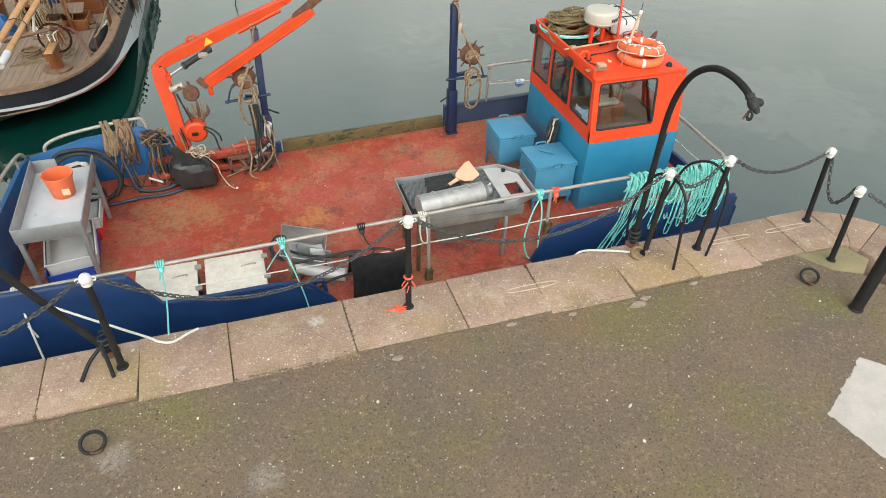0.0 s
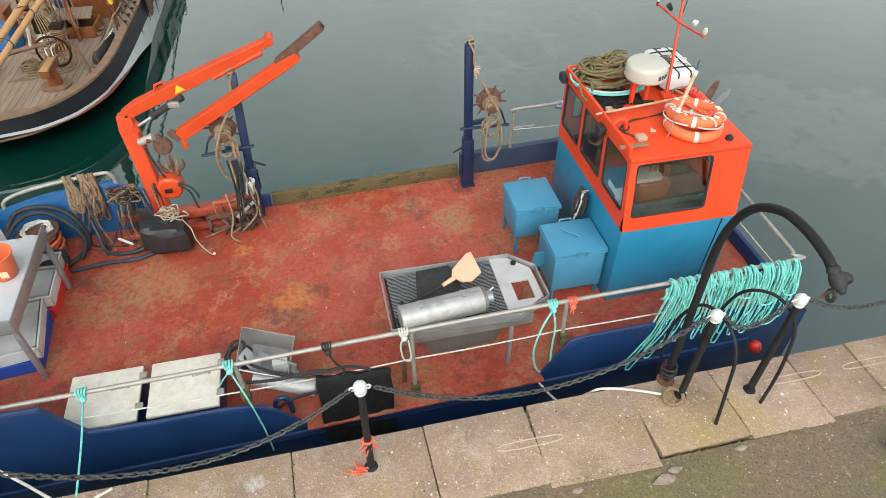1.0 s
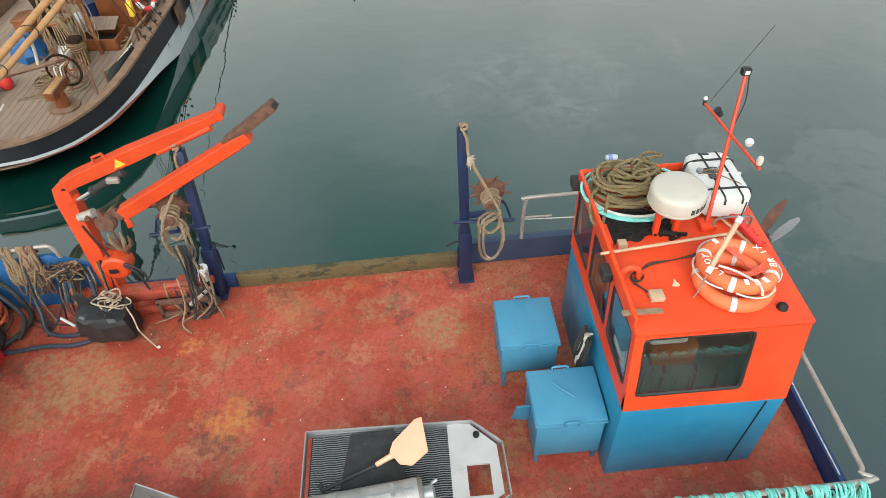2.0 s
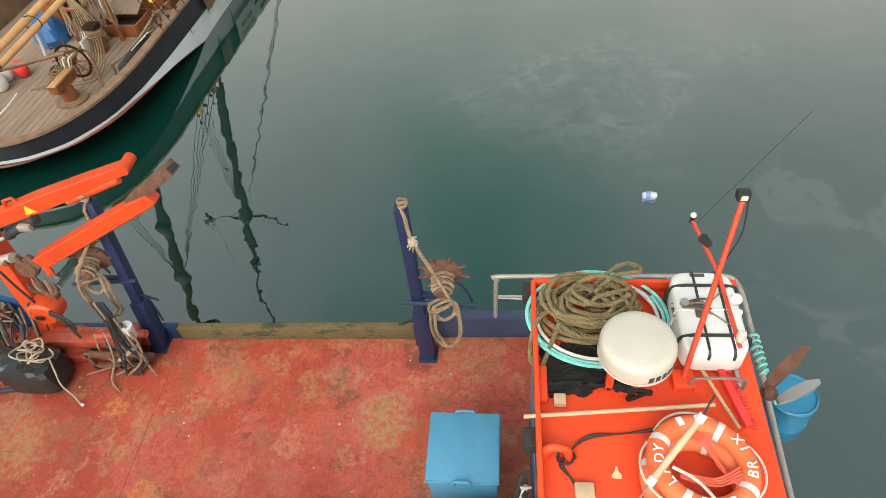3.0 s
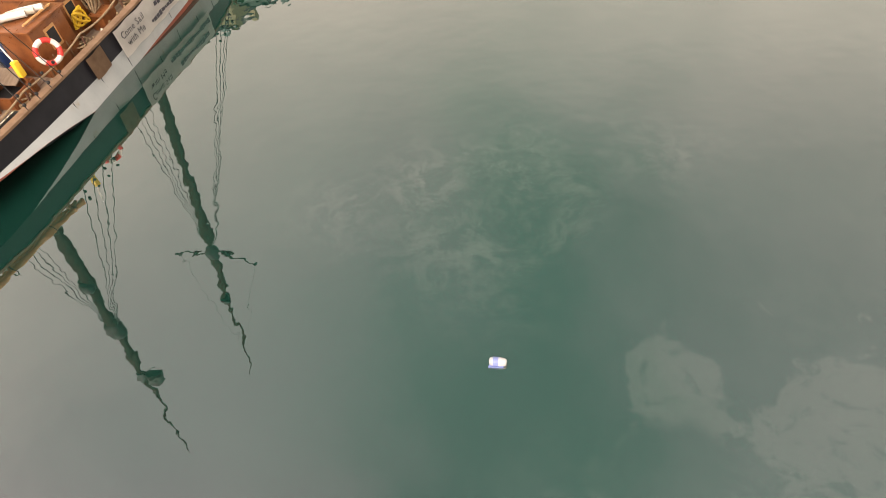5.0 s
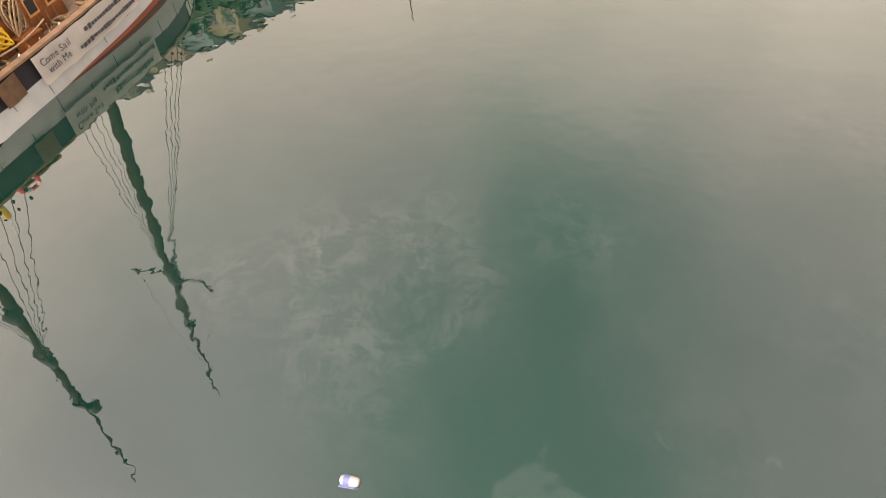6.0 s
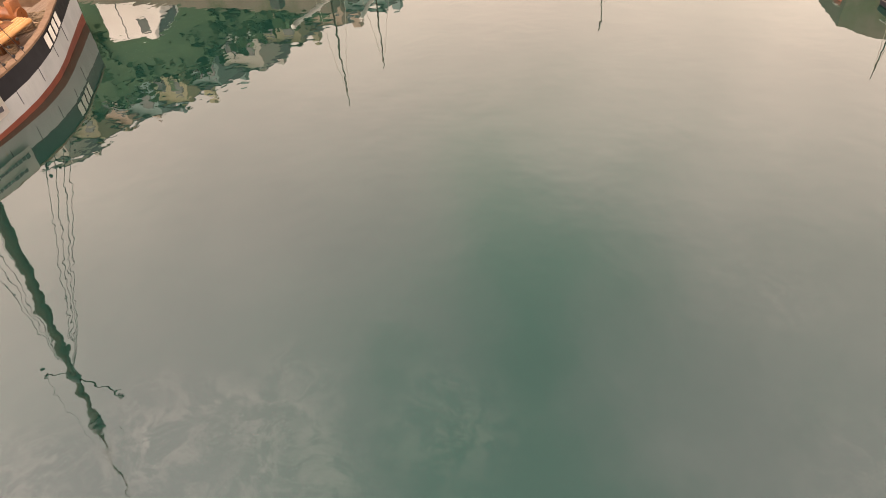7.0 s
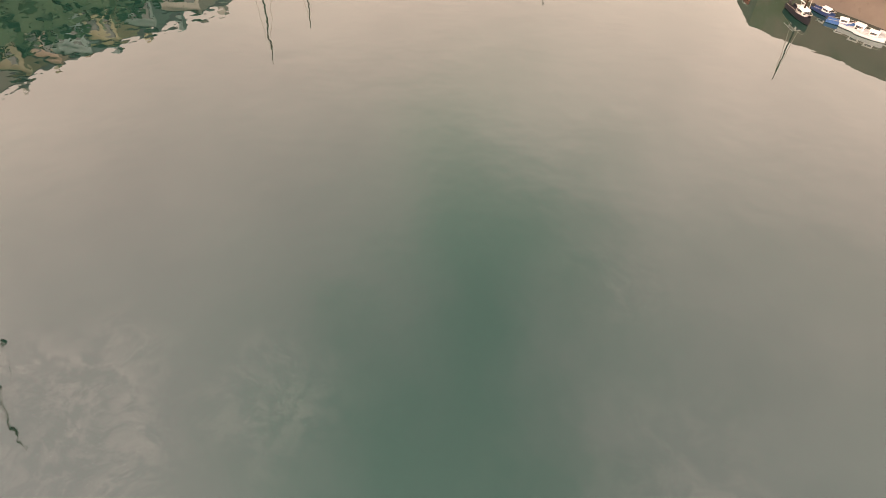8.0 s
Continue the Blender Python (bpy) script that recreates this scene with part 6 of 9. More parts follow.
part("outrigger", tube([(-1.6, 4.78, -0.5), (-1.02, 4.8, -0.46)], 0.05, 12), deck_red, crane)
part("lock_hook", beam(LO + Vector((0.02, -0.02, -0.06)), LO + Vector((0.03, -0.04, -0.19)), 0.07, 0.05, 0.01), crane_orange, crane)
part("lock_bracket", beam(LO + Vector((-0.12, -0.03, 0.09)), LO + Vector((-0.01, -0.03, -0.05)), 0.05, 0.1, 0.008), rust, crane, "grey-brown latch plate")
grab = thing("crane_grab", (-2.05, 4.76, 0.1), "rusty grab and rotator hung inside the folded crane", "grab")
part("shaft", tube([(-2.33, 4.8, 0.57), (-2.13, 4.78, 0.65)], 0.055, 12), galv, grab, "pale worn coupling")
part("pin", tube([(-2.2, 4.7, 0.62), (-2.2, 4.86, 0.62)], 0.03, 10), rust, grab)
part("rotator", lathe([(0.0, -0.05), (0.1, -0.05), (0.125, -0.02), (0.125, 0.02), (0.1, 0.05), (0.0, 0.05)], 20, pose(-2.05, 4.77, 0.5, 82, 14, 0)), rust, grab, "dark rusted round rotator")
part("link", beam((-2.04, 4.76, 0.6), (-2.07, 4.76, 0.7), 0.05, 0.04, 0.008), rust, grab)
rnd = random.Random(52)
for k, (tx, tz) in enumerate(((-2.15, 0.31), (-2.08, 0.36), (-2.0, 0.43), (-1.94, 0.36), (-1.86, 0.31))):
    foot_p, tip = Vector((-2.04 + 0.015 * k, 4.75, 0.06)), Vector((tx, 4.72 + 0.02 * (k % 2), tz))
    bow = foot_p.lerp(tip, 0.55) + Vector(((tx + 2.02) * 0.35, -0.02, -0.01))
    part("tine", tube(curve([foot_p, bow, tip], 4), [0.022, 0.024, 0.026, 0.028, 0.028, 0.024, 0.018, 0.012, 0.005], 7), rope_brown if k % 2 else rust, grab)
part("tine_root", box((-2.1, 4.7, 0.0), (-1.94, 4.8, 0.09), 0.02), rust, grab)
grab.location += Vector((-0.03, 0.28, -0.13))
for pts_ in ([(-2.26, 4.82, 0.5), (-2.2, 4.8, 0.28), (-2.14, 4.79, 0.05), (-2.12, 4.78, -0.02)], [(-1.97, 4.72, -0.05), (-1.86, 4.7, -0.1), (-1.77, 4.68, -0.2), (-1.75, 4.66, -0.3)],
             [(-1.98, 4.71, -0.08), (-1.85, 4.69, -0.2), (-1.8, 4.67, -0.45), (-1.7, 4.62, -0.75)]):
    solo("crane_hose", tube(curve([Vector(q) + Vector((-0.02, 0.1, -0.05)) for q in pts_], 6), 0.014, 7), rubber, "black hydraulic hose on the crane", "hose", "crane hoses")
solo("trailing_cord", tube(curve([(-1.4, 4.7, -0.3), (-1.36, 4.55, -0.6), (-1.42, 4.4, -0.82), (-1.3, 4.3, -0.865)], 6), 0.012, 6), rope_tan, "tan cord trailing onto the deck", "rope")
for k in range(3):
    x0 = -1.62 + 0.11 * k
    solo("deck_tackle", tube(curve([(x0, 4.78, -0.45), (x0 + 0.04, 4.66, -0.62), (x0 + rnd.uniform(-0.15, 0.15), 4.6, -0.8), (x0 + rnd.uniform(-0.2, 0.2), 4.5, deck_z(x0) + 0.015)], 5), 0.012, 6), (rope_brown, rubber, rope_tan, rust, rubber)[k], "brown line and hose bunched by the crane foot", "rope", "lines by the crane foot")
part("guide", beam((-1.55, 4.66, -0.72), (-0.98, 4.66, -0.7), 0.05, 0.09, 0.006), rust, crane)
part("bolt_plate", box((-1.5, 4.84, -0.78), (-1.1, 4.96, -0.5), 0.01), deck_red, crane)

foot = thing("crane_foot_frame", (-1.35, 4.75, deck_z(-1.3)), "rusty steel frame with fittings beside the crane foot", "frame")
for z_ in (-0.82, -0.6):
    part("bar", beam((-1.72, 4.6, z_), (-1.05, 4.6, z_ + 0.02), 0.05, 0.06, 0.006), rust, foot)
for x_ in (-1.7, -1.38, -1.08):
    part("upright", beam((x_, 4.6, deck_z(x_)), (x_, 4.6, -0.58), 0.05, 0.05, 0.005), rust, foot)
part("cross_tube", tube([(-1.3, 4.55, -0.62), (-1.02, 4.62, -0.42)], 0.025, 8), galv, foot)
part("valve", box((-1.28, 4.64, -0.7), (-1.14, 4.74, -0.5), 0.02), galv, foot)
rnd = random.Random(88)
for k in range(7):
    x0 = rnd.uniform(-1.2, -1.02)
    part("line", tube(curve([(x0, 4.62, 0.1 - 0.03 * k), (x0 + rnd.uniform(-0.06, 0.06), 4.58, -0.3), (x0 + rnd.uniform(-0.12, 0.12), 4.54, -0.6), (x0 + rnd.uniform(-0.25, 0.1), 4.5, deck_z(x0) + 0.02)], 5), rnd.uniform(0.008, 0.015), 6), (rubber, rope_brown, rubber, rust)[k % 4], foot)
part("canister", tube([(-1.06, 4.66, -0.3), (-1.02, 4.64, -0.08)], 0.06, 12), tray_grey, foot)

# --- stern clutter ---
t = thing("gutting_table", (-4.05, 3.4, deck_z(-4)), "pale grey gutting tray on steel legs at the stern", "table")
tz = -0.1
ty0, ty1, tx0, tx1 = 2.43, 4.05, -4.27, -3.5
part("tray", box((tx0, ty0, tz), (tx1, ty1, tz + 0.015), 0.003), tray_grey, t, "pale grey plastic tray floor")
for a, b, h in (((tx0, ty0), (tx0, ty1), 0.22), ((tx1, ty0), (tx1, ty1), 0.19), ((tx0, ty0), (tx1, ty0), 0.21)):
    part("side", beam((*a, tz + h / 2), (*b, tz + h / 2), 0.015, h, 0.003), steel, t)
part("side", beam((tx0, ty1, tz + 0.1), (tx0 + 0.3, ty1, tz + 0.1), 0.015, 0.2, 0.003), steel, t)
for x, y in ((tx0 + 0.03, ty0 + 0.04), (tx1 - 0.03, ty0 + 0.04), (tx0 + 0.03, ty1 - 0.06), (tx1 - 0.03, ty1 - 0.1)):
    part("leg", beam((x, y, deck_z(x)), (x, y, tz), 0.055, 0.055, 0.004), steel, t)
part("brace", beam((tx0, ty1 - 0.06, -0.55), (tx1, ty1 - 0.1, -0.55), 0.04, 0.04, 0.003), steel, t)
t = thing("bucket", (-3.83, 3.4, tz + 0.016), "orange plastic bucket standing on the white gutting tray", "bucket")
m = pose(-3.83, 3.4, tz + 0.016)
part("pail", lathe([(0.0, 0.0), (0.13, 0.0), (0.14, 0.01), (0.175, 0.3), (0.19, 0.3), (0.192, 0.325), (0.178, 0.325), (0.172, 0.3), (0.135, 0.02), (0.0, 0.018)], 28, m), bucket_orange, t)
part("bail", tube([m @ Vector((0.19 * math.cos(a), 0.19 * math.sin(a) * 0.3 - 0.12 * math.sin(a), 0.31 - 0.08 * math.sin(a))) for a in np.linspace(0, math.pi, 14)], 0.006, 6), grey_metal, t)
part("print", box((-3.8, 3.235, tz + 0.1), (-3.71, 3.24, tz + 0.19)), shovel_pl, t)


def fish_crate(x, y, z, turn, material, label):
    t = thing("fish_crate", (x, y, z), label, "crate", "fish crates at the stern")
    m = pose(x, y, z, 0, 0, turn)
    bm = bmesh.new()
    w, l, h = 0.3, 0.4, 0.2
    for lo, hi in (((-w, -l, 0), (w, l, 0.015)), ((-w, -l, 0), (-w + 0.02, l, h)), ((w - 0.02, -l, 0), (w, l, h)), ((-w, -l, 0), (w, -l + 0.02, h)), ((-w, l - 0.02, 0), (w, l, h))):
        box(lo, hi, 0.004, bm, m)
    part("tub", bm, material, t)
    bm = bmesh.new()
    for lo, hi in (((-w - 0.015, -l - 0.015, h - 0.03), (-w + 0.02, l + 0.015, h)), ((w - 0.02, -l - 0.015, h - 0.03), (w + 0.015, l + 0.015, h)), ((-w, -l - 0.015, h - 0.03), (w, -l + 0.02, h)), ((-w, l - 0.02, h - 0.03), (w, l + 0.015, h))):
        box(lo, hi, 0.004, bm, m)
    part("lip", bm, material, t)
    return t


fish_crate(-3.9, 2.98, deck_z(-4), 4, crate_blue, "blue plastic fish crate under the gutting tray")
fish_crate(-3.88, 2.99, deck_z(-4) + 0.19, 8, white_plastic, "white plastic fish crate stacked on a blue one")
fish_crate(-3.88, 3.85, deck_z(-4), -3, red_paint, "red plastic fish crate under the gutting tray")
fish_crate(-3.87, 3.86, deck_z(-4) + 0.19, 2, white_plastic, "white plastic fish crate stacked on a red one")
solo("dark_sack", ball((-3.75, 4.35, deck_z(-3.7) + 0.16), 0.2, 14, squash=0.8), rubber, "dark lumpy sack on the deck", "sack")

t = thing("cable_drum", (-3.95, 4.75, deck_z(-3.95)), "orange drum wound with pale line and black hose", "drum")
m = pose(-3.95, 4.75, deck_z(-3.95))
part("flange", lathe([(0.0, 0.0), (0.27, 0.0), (0.27, 0.03), (0.2, 0.05), (0.19, 0.36), (0.27, 0.38), (0.27, 0.41), (0.0, 0.41)], 26, m), rust, t)
part("winding", tube(coil((-3.95, 4.75, deck_z(-3.95) + 0.06), 0.215, 7, 0.042, 22, 0.006, 3), 0.022, 7), bucket_orange, t)
part("line", tube(coil((-3.95, 4.75, deck_z(-3.95) + 0.43), 0.17, 5, 0.004, 20, 0.02, 5), 0.014, 6), rope_pale, t)
t = thing("hose_heap", (-3.6, 4.75, deck_z(-3.6)), "heap of thick black suction hose at the stern", "hose")
part("hose", tube(curve([(-4.3, 4.6, -0.5), (-4.2, 4.95, -0.36), (-3.9, 5.0, -0.33), (-3.6, 4.9, -0.36), (-3.42, 4.8, -0.55), (-3.38, 4.7, -0.85), (-3.6, 4.35, -0.88), (-4.0, 4.2, -0.85)], 8), 0.032, 10), rubber, t)
part("hose", tube(curve([(-4.25, 4.5, -0.45), (-4.1, 4.8, -0.35), (-3.8, 4.85, -0.33), (-3.5, 4.7, -0.45), (-3.36, 4.6, -0.7), (-3.45, 4.45, -0.9)], 8), 0.028, 10), rubber, t)
solo("deck_hose", tube(curve([(-3.9, 4.3, deck_z(-3.9) + 0.03), (-3.5, 4.26, deck_z(-3.5) + 0.03), (-3.1, 4.3, deck_z(-3.1) + 0.03), (-2.7, 4.28, deck_z(-2.7) + 0.03), (-2.35, 4.4, deck_z(-2.3) + 0.03)], 8), 0.028, 9), hose_blue, "blue-black hose lying along the deck", "hose", "deck hoses")
solo("deck_hose", tube(curve([(-3.3, 4.9, -0.5), (-3.22, 4.72, -0.75), (-3.1, 4.5, deck_z(-3.1) + 0.04), (-2.7, 4.42, deck_z(-2.7) + 0.05), (-2.45, 4.5, -0.75), (-2.42, 4.65, -0.5), (-2.5, 4.85, -0.4)], 8), 0.026, 9), hose_blue, "blue-black hose looped up the bulwark", "hose", "deck hoses")
t = thing("black_bag", (-2.15, 4.4, deck_z(-2.15)), "black plastic sack slumped on deck with pale cord on top", "bag")
bm = bmesh.new()
bmesh.ops.create_uvsphere(bm, u_segments=18, v_segments=11, radius=1.0)
for v in bm.verts:
    p = v.co + Vector((noise.noise(v.co * 7), noise.noise(v.co * 7 + Vector((5, 0, 0))), noise.noise(v.co * 7 + Vector((0, 5, 0))))) * 0.13
    flat = [math.copysign(abs(q) ** 0.62, q) for q in p]
    x, y, z = flat[0] * 0.31, flat[1] * 0.24, flat[2] * 0.29
    crease = abs(noise.noise(Vector((p.x * 2.6 + 3, p.y * 2.6, p.z * 0.9)))) ** 0.6 * 0.2 + abs(noise.noise(Vector((p.x * 6, p.y * 6 + 7, p.z * 3)))) ** 0.7 * 0.06
    x, y = x * (1.12 - crease * 1.5 - 0.08 * p.z), y * (1.12 - crease * 1.5 - 0.08 * p.z)
    z = z * (1 - crease) + (0.1 * max(0, -p.x) ** 2 - 0.09 * max(0, p.x)) * max(0, p.z) - 0.16 * max(0, p.z - 0.6) * (1 - abs(p.x))
    v.co = Vector((-2.2 + x - 0.05 * (p.z + 1), 4.42 + y, deck_z(-2.2) + 0.295 + z))
part("sack", bm, bag_black, t, angle=14)
part("flap", prism([(-2.54, -0.2), (-2.44, -0.16), (-2.32, -0.3), (-2.24, -0.45), (-2.34, -0.7), (-2.44, -0.5)], 4.44, 4.452, 1, 0.004), bag_black, t)
rnd = random.Random(8)
for k in range(9):
    c, r = Vector((-2.1 + rnd.uniform(-0.09, 0.09), 4.46 + rnd.uniform(-0.08, 0.08), deck_z(-2.1) + 0.53 + 0.012 * k)), rnd.uniform(0.05, 0.12)
    part("cord", tube([c + Vector((r * 1.2 * math.cos(a + k), r * math.sin(a + k), 0.03 * math.sin(2 * a + k) - 0.25 * r * math.cos(a))) for a in np.linspace(0, 5.5, 18)], 0.0095, 6), rope_fray, t, "loose pale cord")
part("cord_end", tube(curve([(-2.0, 4.45, -0.46), (-1.9, 4.32, -0.52), (-1.86, 4.24, -0.66), (-1.78, 4.2, -0.82), (-1.68, 4.12, deck_z(-1.7) + 0.012)], 6), 0.0095, 6), rope_fray, t, "loose pale cord")
# ropes hung on the quarter rail
hung = thing("hung_hanks", (-3.3, 5.0, -0.3), "tan rope hanks hung over the stern quarter rail", "rope")
rnd = random.Random(31)
for k in range(26):
    x = (-3.42, -3.22, -3.14, -3.26)[k % 4] + rnd.gauss(0, 0.035)
    zt = 0.02
    ln = rnd.uniform(0.25, 0.68)
    part("hank", tube(curve([(x, 5.12, zt - 0.1), (x, 5.08, zt + 0.03), (x + 0.02, 5.03, zt - 0.05), (x + 0.05 + rnd.uniform(-0.03, 0.03), 4.99, zt - ln * 0.6), (x + 0.03, 4.98, zt - ln), (x - 0.03, 4.98, zt - ln + 0.02), (x - 0.01, 5.0, zt - ln * 0.5), (x + 0.03, 5.05, zt)], 5), 0.0145, 6), (rope_brown, rope_tan, rope_brown, rust)[(k // 3) % 4], hung)
pile = thing("net_bundle", (-2.75, 4.9, -0.5), "tangled brown net and fittings on a bracket", "net")
for k in range(16):
    q = [(-2.75 + rnd.uniform(-0.2, 0.2), 4.88 + rnd.uniform(-0.1, 0.1), -0.2 + rnd.uniform(-0.13, 0.12)) for _ in range(6)]
    part("strand", tube(curve(q, 5, True), 0.011, 6, True), (rust, rope_brown, rubber, rubber)[k % 4], pile)
for k in range(14):
    x0, y0 = -3.3 + rnd.uniform(0, 1.0), 4.8 + rnd.uniform(-0.1, 0.15)
    part("tail", tube(curve([(x0, 4.98, -0.15 - rnd.uniform(0, 0.2)), (x0 + rnd.uniform(-0.1, 0.1), y0, -0.5), (x0 + rnd.uniform(-0.2, 0.2), y0 - 0.12, deck_z(x0) + 0.02), (x0 + rnd.uniform(-0.35, 0.35), y0 - 0.25, deck_z(x0) + 0.02)], 5), 0.012, 6), (rubber, rope_brown, hose_blue, rust)[k % 4], pile)
part("bracket", beam((-2.72, 4.9, deck_z(-2.7)), (-2.74, 4.92, -0.3), 0.07, 0.05, 0.005), rust, pile)
for k in range(5):
    part("tail", tube(curve([(-2.85 + 0.04 * k, 4.85, -0.3), (-2.9 + 0.05 * k, 4.75, -0.6), (-2.95 + 0.08 * k, 4.68, deck_z(-2.9) + 0.02)], 5), 0.012, 6), rope_olive if k % 2 else rubber, pile)
solo("white_rod", tube([(-2.95, 4.62, deck_z(-2.95) + 0.16), (-2.75, 4.5, deck_z(-2.75) + 0.12)], 0.018, 8), white_plastic, "short white plastic rod on the deck", "rod")
rnd = random.Random(77)
bm = bmesh.new()
for k in range(46):
    x, y = rnd.uniform(-3.4, 2.9), rnd.uniform(1.5, 4.8)
    s = rnd.uniform(0.004, 0.01)
    ball((x, y, deck_z(x) + s * 0.4), s, 6, bm, 0.5)
tagged(finish("shell_fragments", bm, white_plastic), "tiny pale shell fragments scattered on the deck", "shells", kind="stuff")
solo("small_float", ball((-1.66, 4.12, deck_z(-1.66) + 0.03), 0.02, 10), white_plastic, "small white float lying on the deck", "float")

# ---- on the wheelhouse roof ----
RZ = ZT + 0.022
already = set(scene.objects)
rnd = random.Random(44)
net = thing("roof_net", (3.55, 3.25, RZ), "tangled black netting heaped on the cabin roof", "net")
part("sheet", prism(ragged([(3.24, 3.1), (3.5, 3.05), (3.6, 3.16), (3.72, 3.1), (3.86, 3.2), (3.84, 3.34), (3.6, 3.52), (3.23, 3.45)], 0.012, 12), RZ + 0.002, RZ + 0.016), net_black, net)
for k in range(34):
    x, y = 3.24 + 0.62 * rnd.random() ** 0.9, 3.08 + rnd.uniform(0.0, 0.42)
    q = [(x, y, RZ + 0.014), (x + rnd.uniform(-0.2, 0.2), y + rnd.uniform(-0.1, 0.1), RZ + 0.012 + rnd.uniform(0, 0.03)), (x + rnd.uniform(-0.2, 0.25), y + rnd.uniform(-0.12, 0.12), RZ + 0.014)]
    part("fold", tube(curve([(min(max(a, 3.23), 3.95), min(max(b, 3.04), 3.56), c) for a, b, c in q], 5), rnd.uniform(0.008, 0.02), 5), net_black, net, angle=60)
t = thing("roof_rope_coil", (3.6, 3.72, RZ), "olive rope heaped in loose coils on the cabin roof", "rope")
rnd = random.Random(3)
line = []
for k in range(17):
    c = Vector((3.58 + rnd.uniform(-0.07, 0.09), 3.72 + rnd.uniform(-0.05, 0.05), RZ + 0.025 + 0.0145 * k))
    R = rnd.uniform(0.11, 0.3) * (1 - 0.016 * k)
    sx, sy = rnd.uniform(1.0, 1.3), rnd.uniform(0.74, 0.95)
    line += [c + Vector((R * sx * math.cos(a), R * sy * math.sin(a), 0.018 * math.sin(3 * a + k) + 0.0145 * a / 6.28)) for a in np.linspace(0.3, 5.9, 9)]
part("coiled_line", laid(curve(line, 4), 0.0185), rope_olive, t)
part("bight", laid(curve([(3.62, 3.85, RZ + 0.24), (3.8, 4.02, RZ + 0.24), (3.92, 4.06, RZ + 0.2), (3.95, 3.98, RZ + 0.22), (3.75, 3.9, RZ + 0.26), (3.6, 3.75, RZ + 0.25)], 6), 0.0185), rope_olive, t)
part("bight", laid(curve([(3.4, 3.75, RZ + 0.16), (3.2, 3.6, RZ + 0.12), (3.15, 3.35, RZ + 0.04), (3.22, 3.28, RZ + 0.03), (3.28, 3.4, RZ + 0.05), (3.36, 3.6, RZ + 0.12)], 6), 0.0185), rope_olive, t)
t = thing("roof_teal_line", (3.6, 3.6, RZ), "pale teal line looped under the olive rope", "rope")
for k, (R, q) in enumerate(((0.46, 0.3), (0.42, 2.0), (0.49, 3.6))):
    pts = [Vector((3.63 + R * 1.02 * math.cos(a + q), 3.68 + R * 0.84 * math.sin(a + q), RZ + 0.03 + 0.012 * k + 0.006 * a)) for a in np.linspace(0, 6.5, 19)]
    part("turn", tube(curve(pts, 3), 0.014, 7), rope_teal if k != 1 else rope_pale, t)
t = thing("radar_dome", (3.8, 3.1, RZ), "cream radar dome on an orange bracket", "radar")
m = pose(3.81, 3.2, 1.61) @ Matrix.Diagonal((0.9, 0.9, 0.95, 1))
part("dome", lathe([(0.0, 0.0), (0.2, 0.0), (0.245, 0.02), (0.262, 0.05), (0.266, 0.1), (0.266, 0.17), (0.258, 0.2), (0.238, 0.218), (0.2, 0.226), (0.0, 0.232)], 44, m), cream, t)
part("seam", tube([m @ Vector((0.263 * math.cos(a), 0.263 * math.sin(a), 0.055)) for a in np.linspace(0, 2 * math.pi, 37)[:-1]], 0.006, 5, True), cream, t)
for k in range(5):
    part("lettering", box((-0.018, -0.269, 0.085), (0.018, -0.264, 0.14), 0.002, None, m @ pose(0, 0, 0, 0, 0, 14 + 11 * k)), ink, t, "faded dark lettering bar")
for x in (3.72, 3.9):
    part("bracket", beam((x - 0.05, 3.15, RZ), (x - 0.05, 3.15, 1.67), 0.05, 0.05, 0.005), orange, t)
part("bracket_plate", box((3.72, 2.88, 1.24), (4.05, 3.1, 1.26), 0.004), orange, t)
t = thing("life_raft", (4.36, 3.5, RZ), "white life raft canister strapped on a roof cradle", "life raft")
canister = bmesh.new()
rings = []
for inset, z in ((0.02, 0.06), (0.004, 0.072), (0.0, 0.09), (0.0, 0.2), (0.0, 0.325), (0.006, 0.345), (0.018, 0.362), (0.036, 0.37)):
    rings.append([canister.verts.new((4.355 + (0.215 - inset) * math.copysign(abs(math.cos(a)) ** 0.4, math.cos(a)), 3.51 + (0.35 - inset) * math.copysign(abs(math.sin(a)) ** 0.3, math.sin(a)), RZ + z)) for a in np.linspace(0, 2 * math.pi, 57)[:-1]])
for lo, hi in zip(rings, rings[1:]):
    for k in range(56):
        canister.faces.new((lo[k], lo[(k + 1) % 56], hi[(k + 1) % 56], hi[k]))
canister.faces.new(rings[0][::-1])
canister.faces.new(rings[-1])
part("canister", canister, white_plastic, t)
part("rib", tube(curve([(4.135, 3.51, RZ + 0.08), (4.138, 3.51, RZ + 0.33), (4.19, 3.51, RZ + 0.372), (4.52, 3.51, RZ + 0.372), (4.572, 3.51, RZ + 0.33), (4.575, 3.51, RZ + 0.08)], 3), 0.01, 6), white_plastic, t)
for y in (3.3, 3.72):
    part("strap", tube(curve([(4.125, y, RZ + 0.06), (4.13, y, RZ + 0.3), (4.2, y, RZ + 0.372), (4.36, y, RZ + 0.378), (4.52, y, RZ + 0.372), (4.59, y, RZ + 0.3), (4.595, y, RZ + 0.06)], 4), 0.013, 6), seal_black, t)
for x in (4.3, 4.46):
    part("strap", tube([(x, 3.155, RZ + 0.28), (x, 3.158, RZ + 0.34), (x, 3.185, RZ + 0.372), (x, 3.32, RZ + 0.376), (x, 3.72, RZ + 0.376), (x, 3.835, RZ + 0.37), (x, 3.862, RZ + 0.34)], 0.0095, 6), seal_black, t)
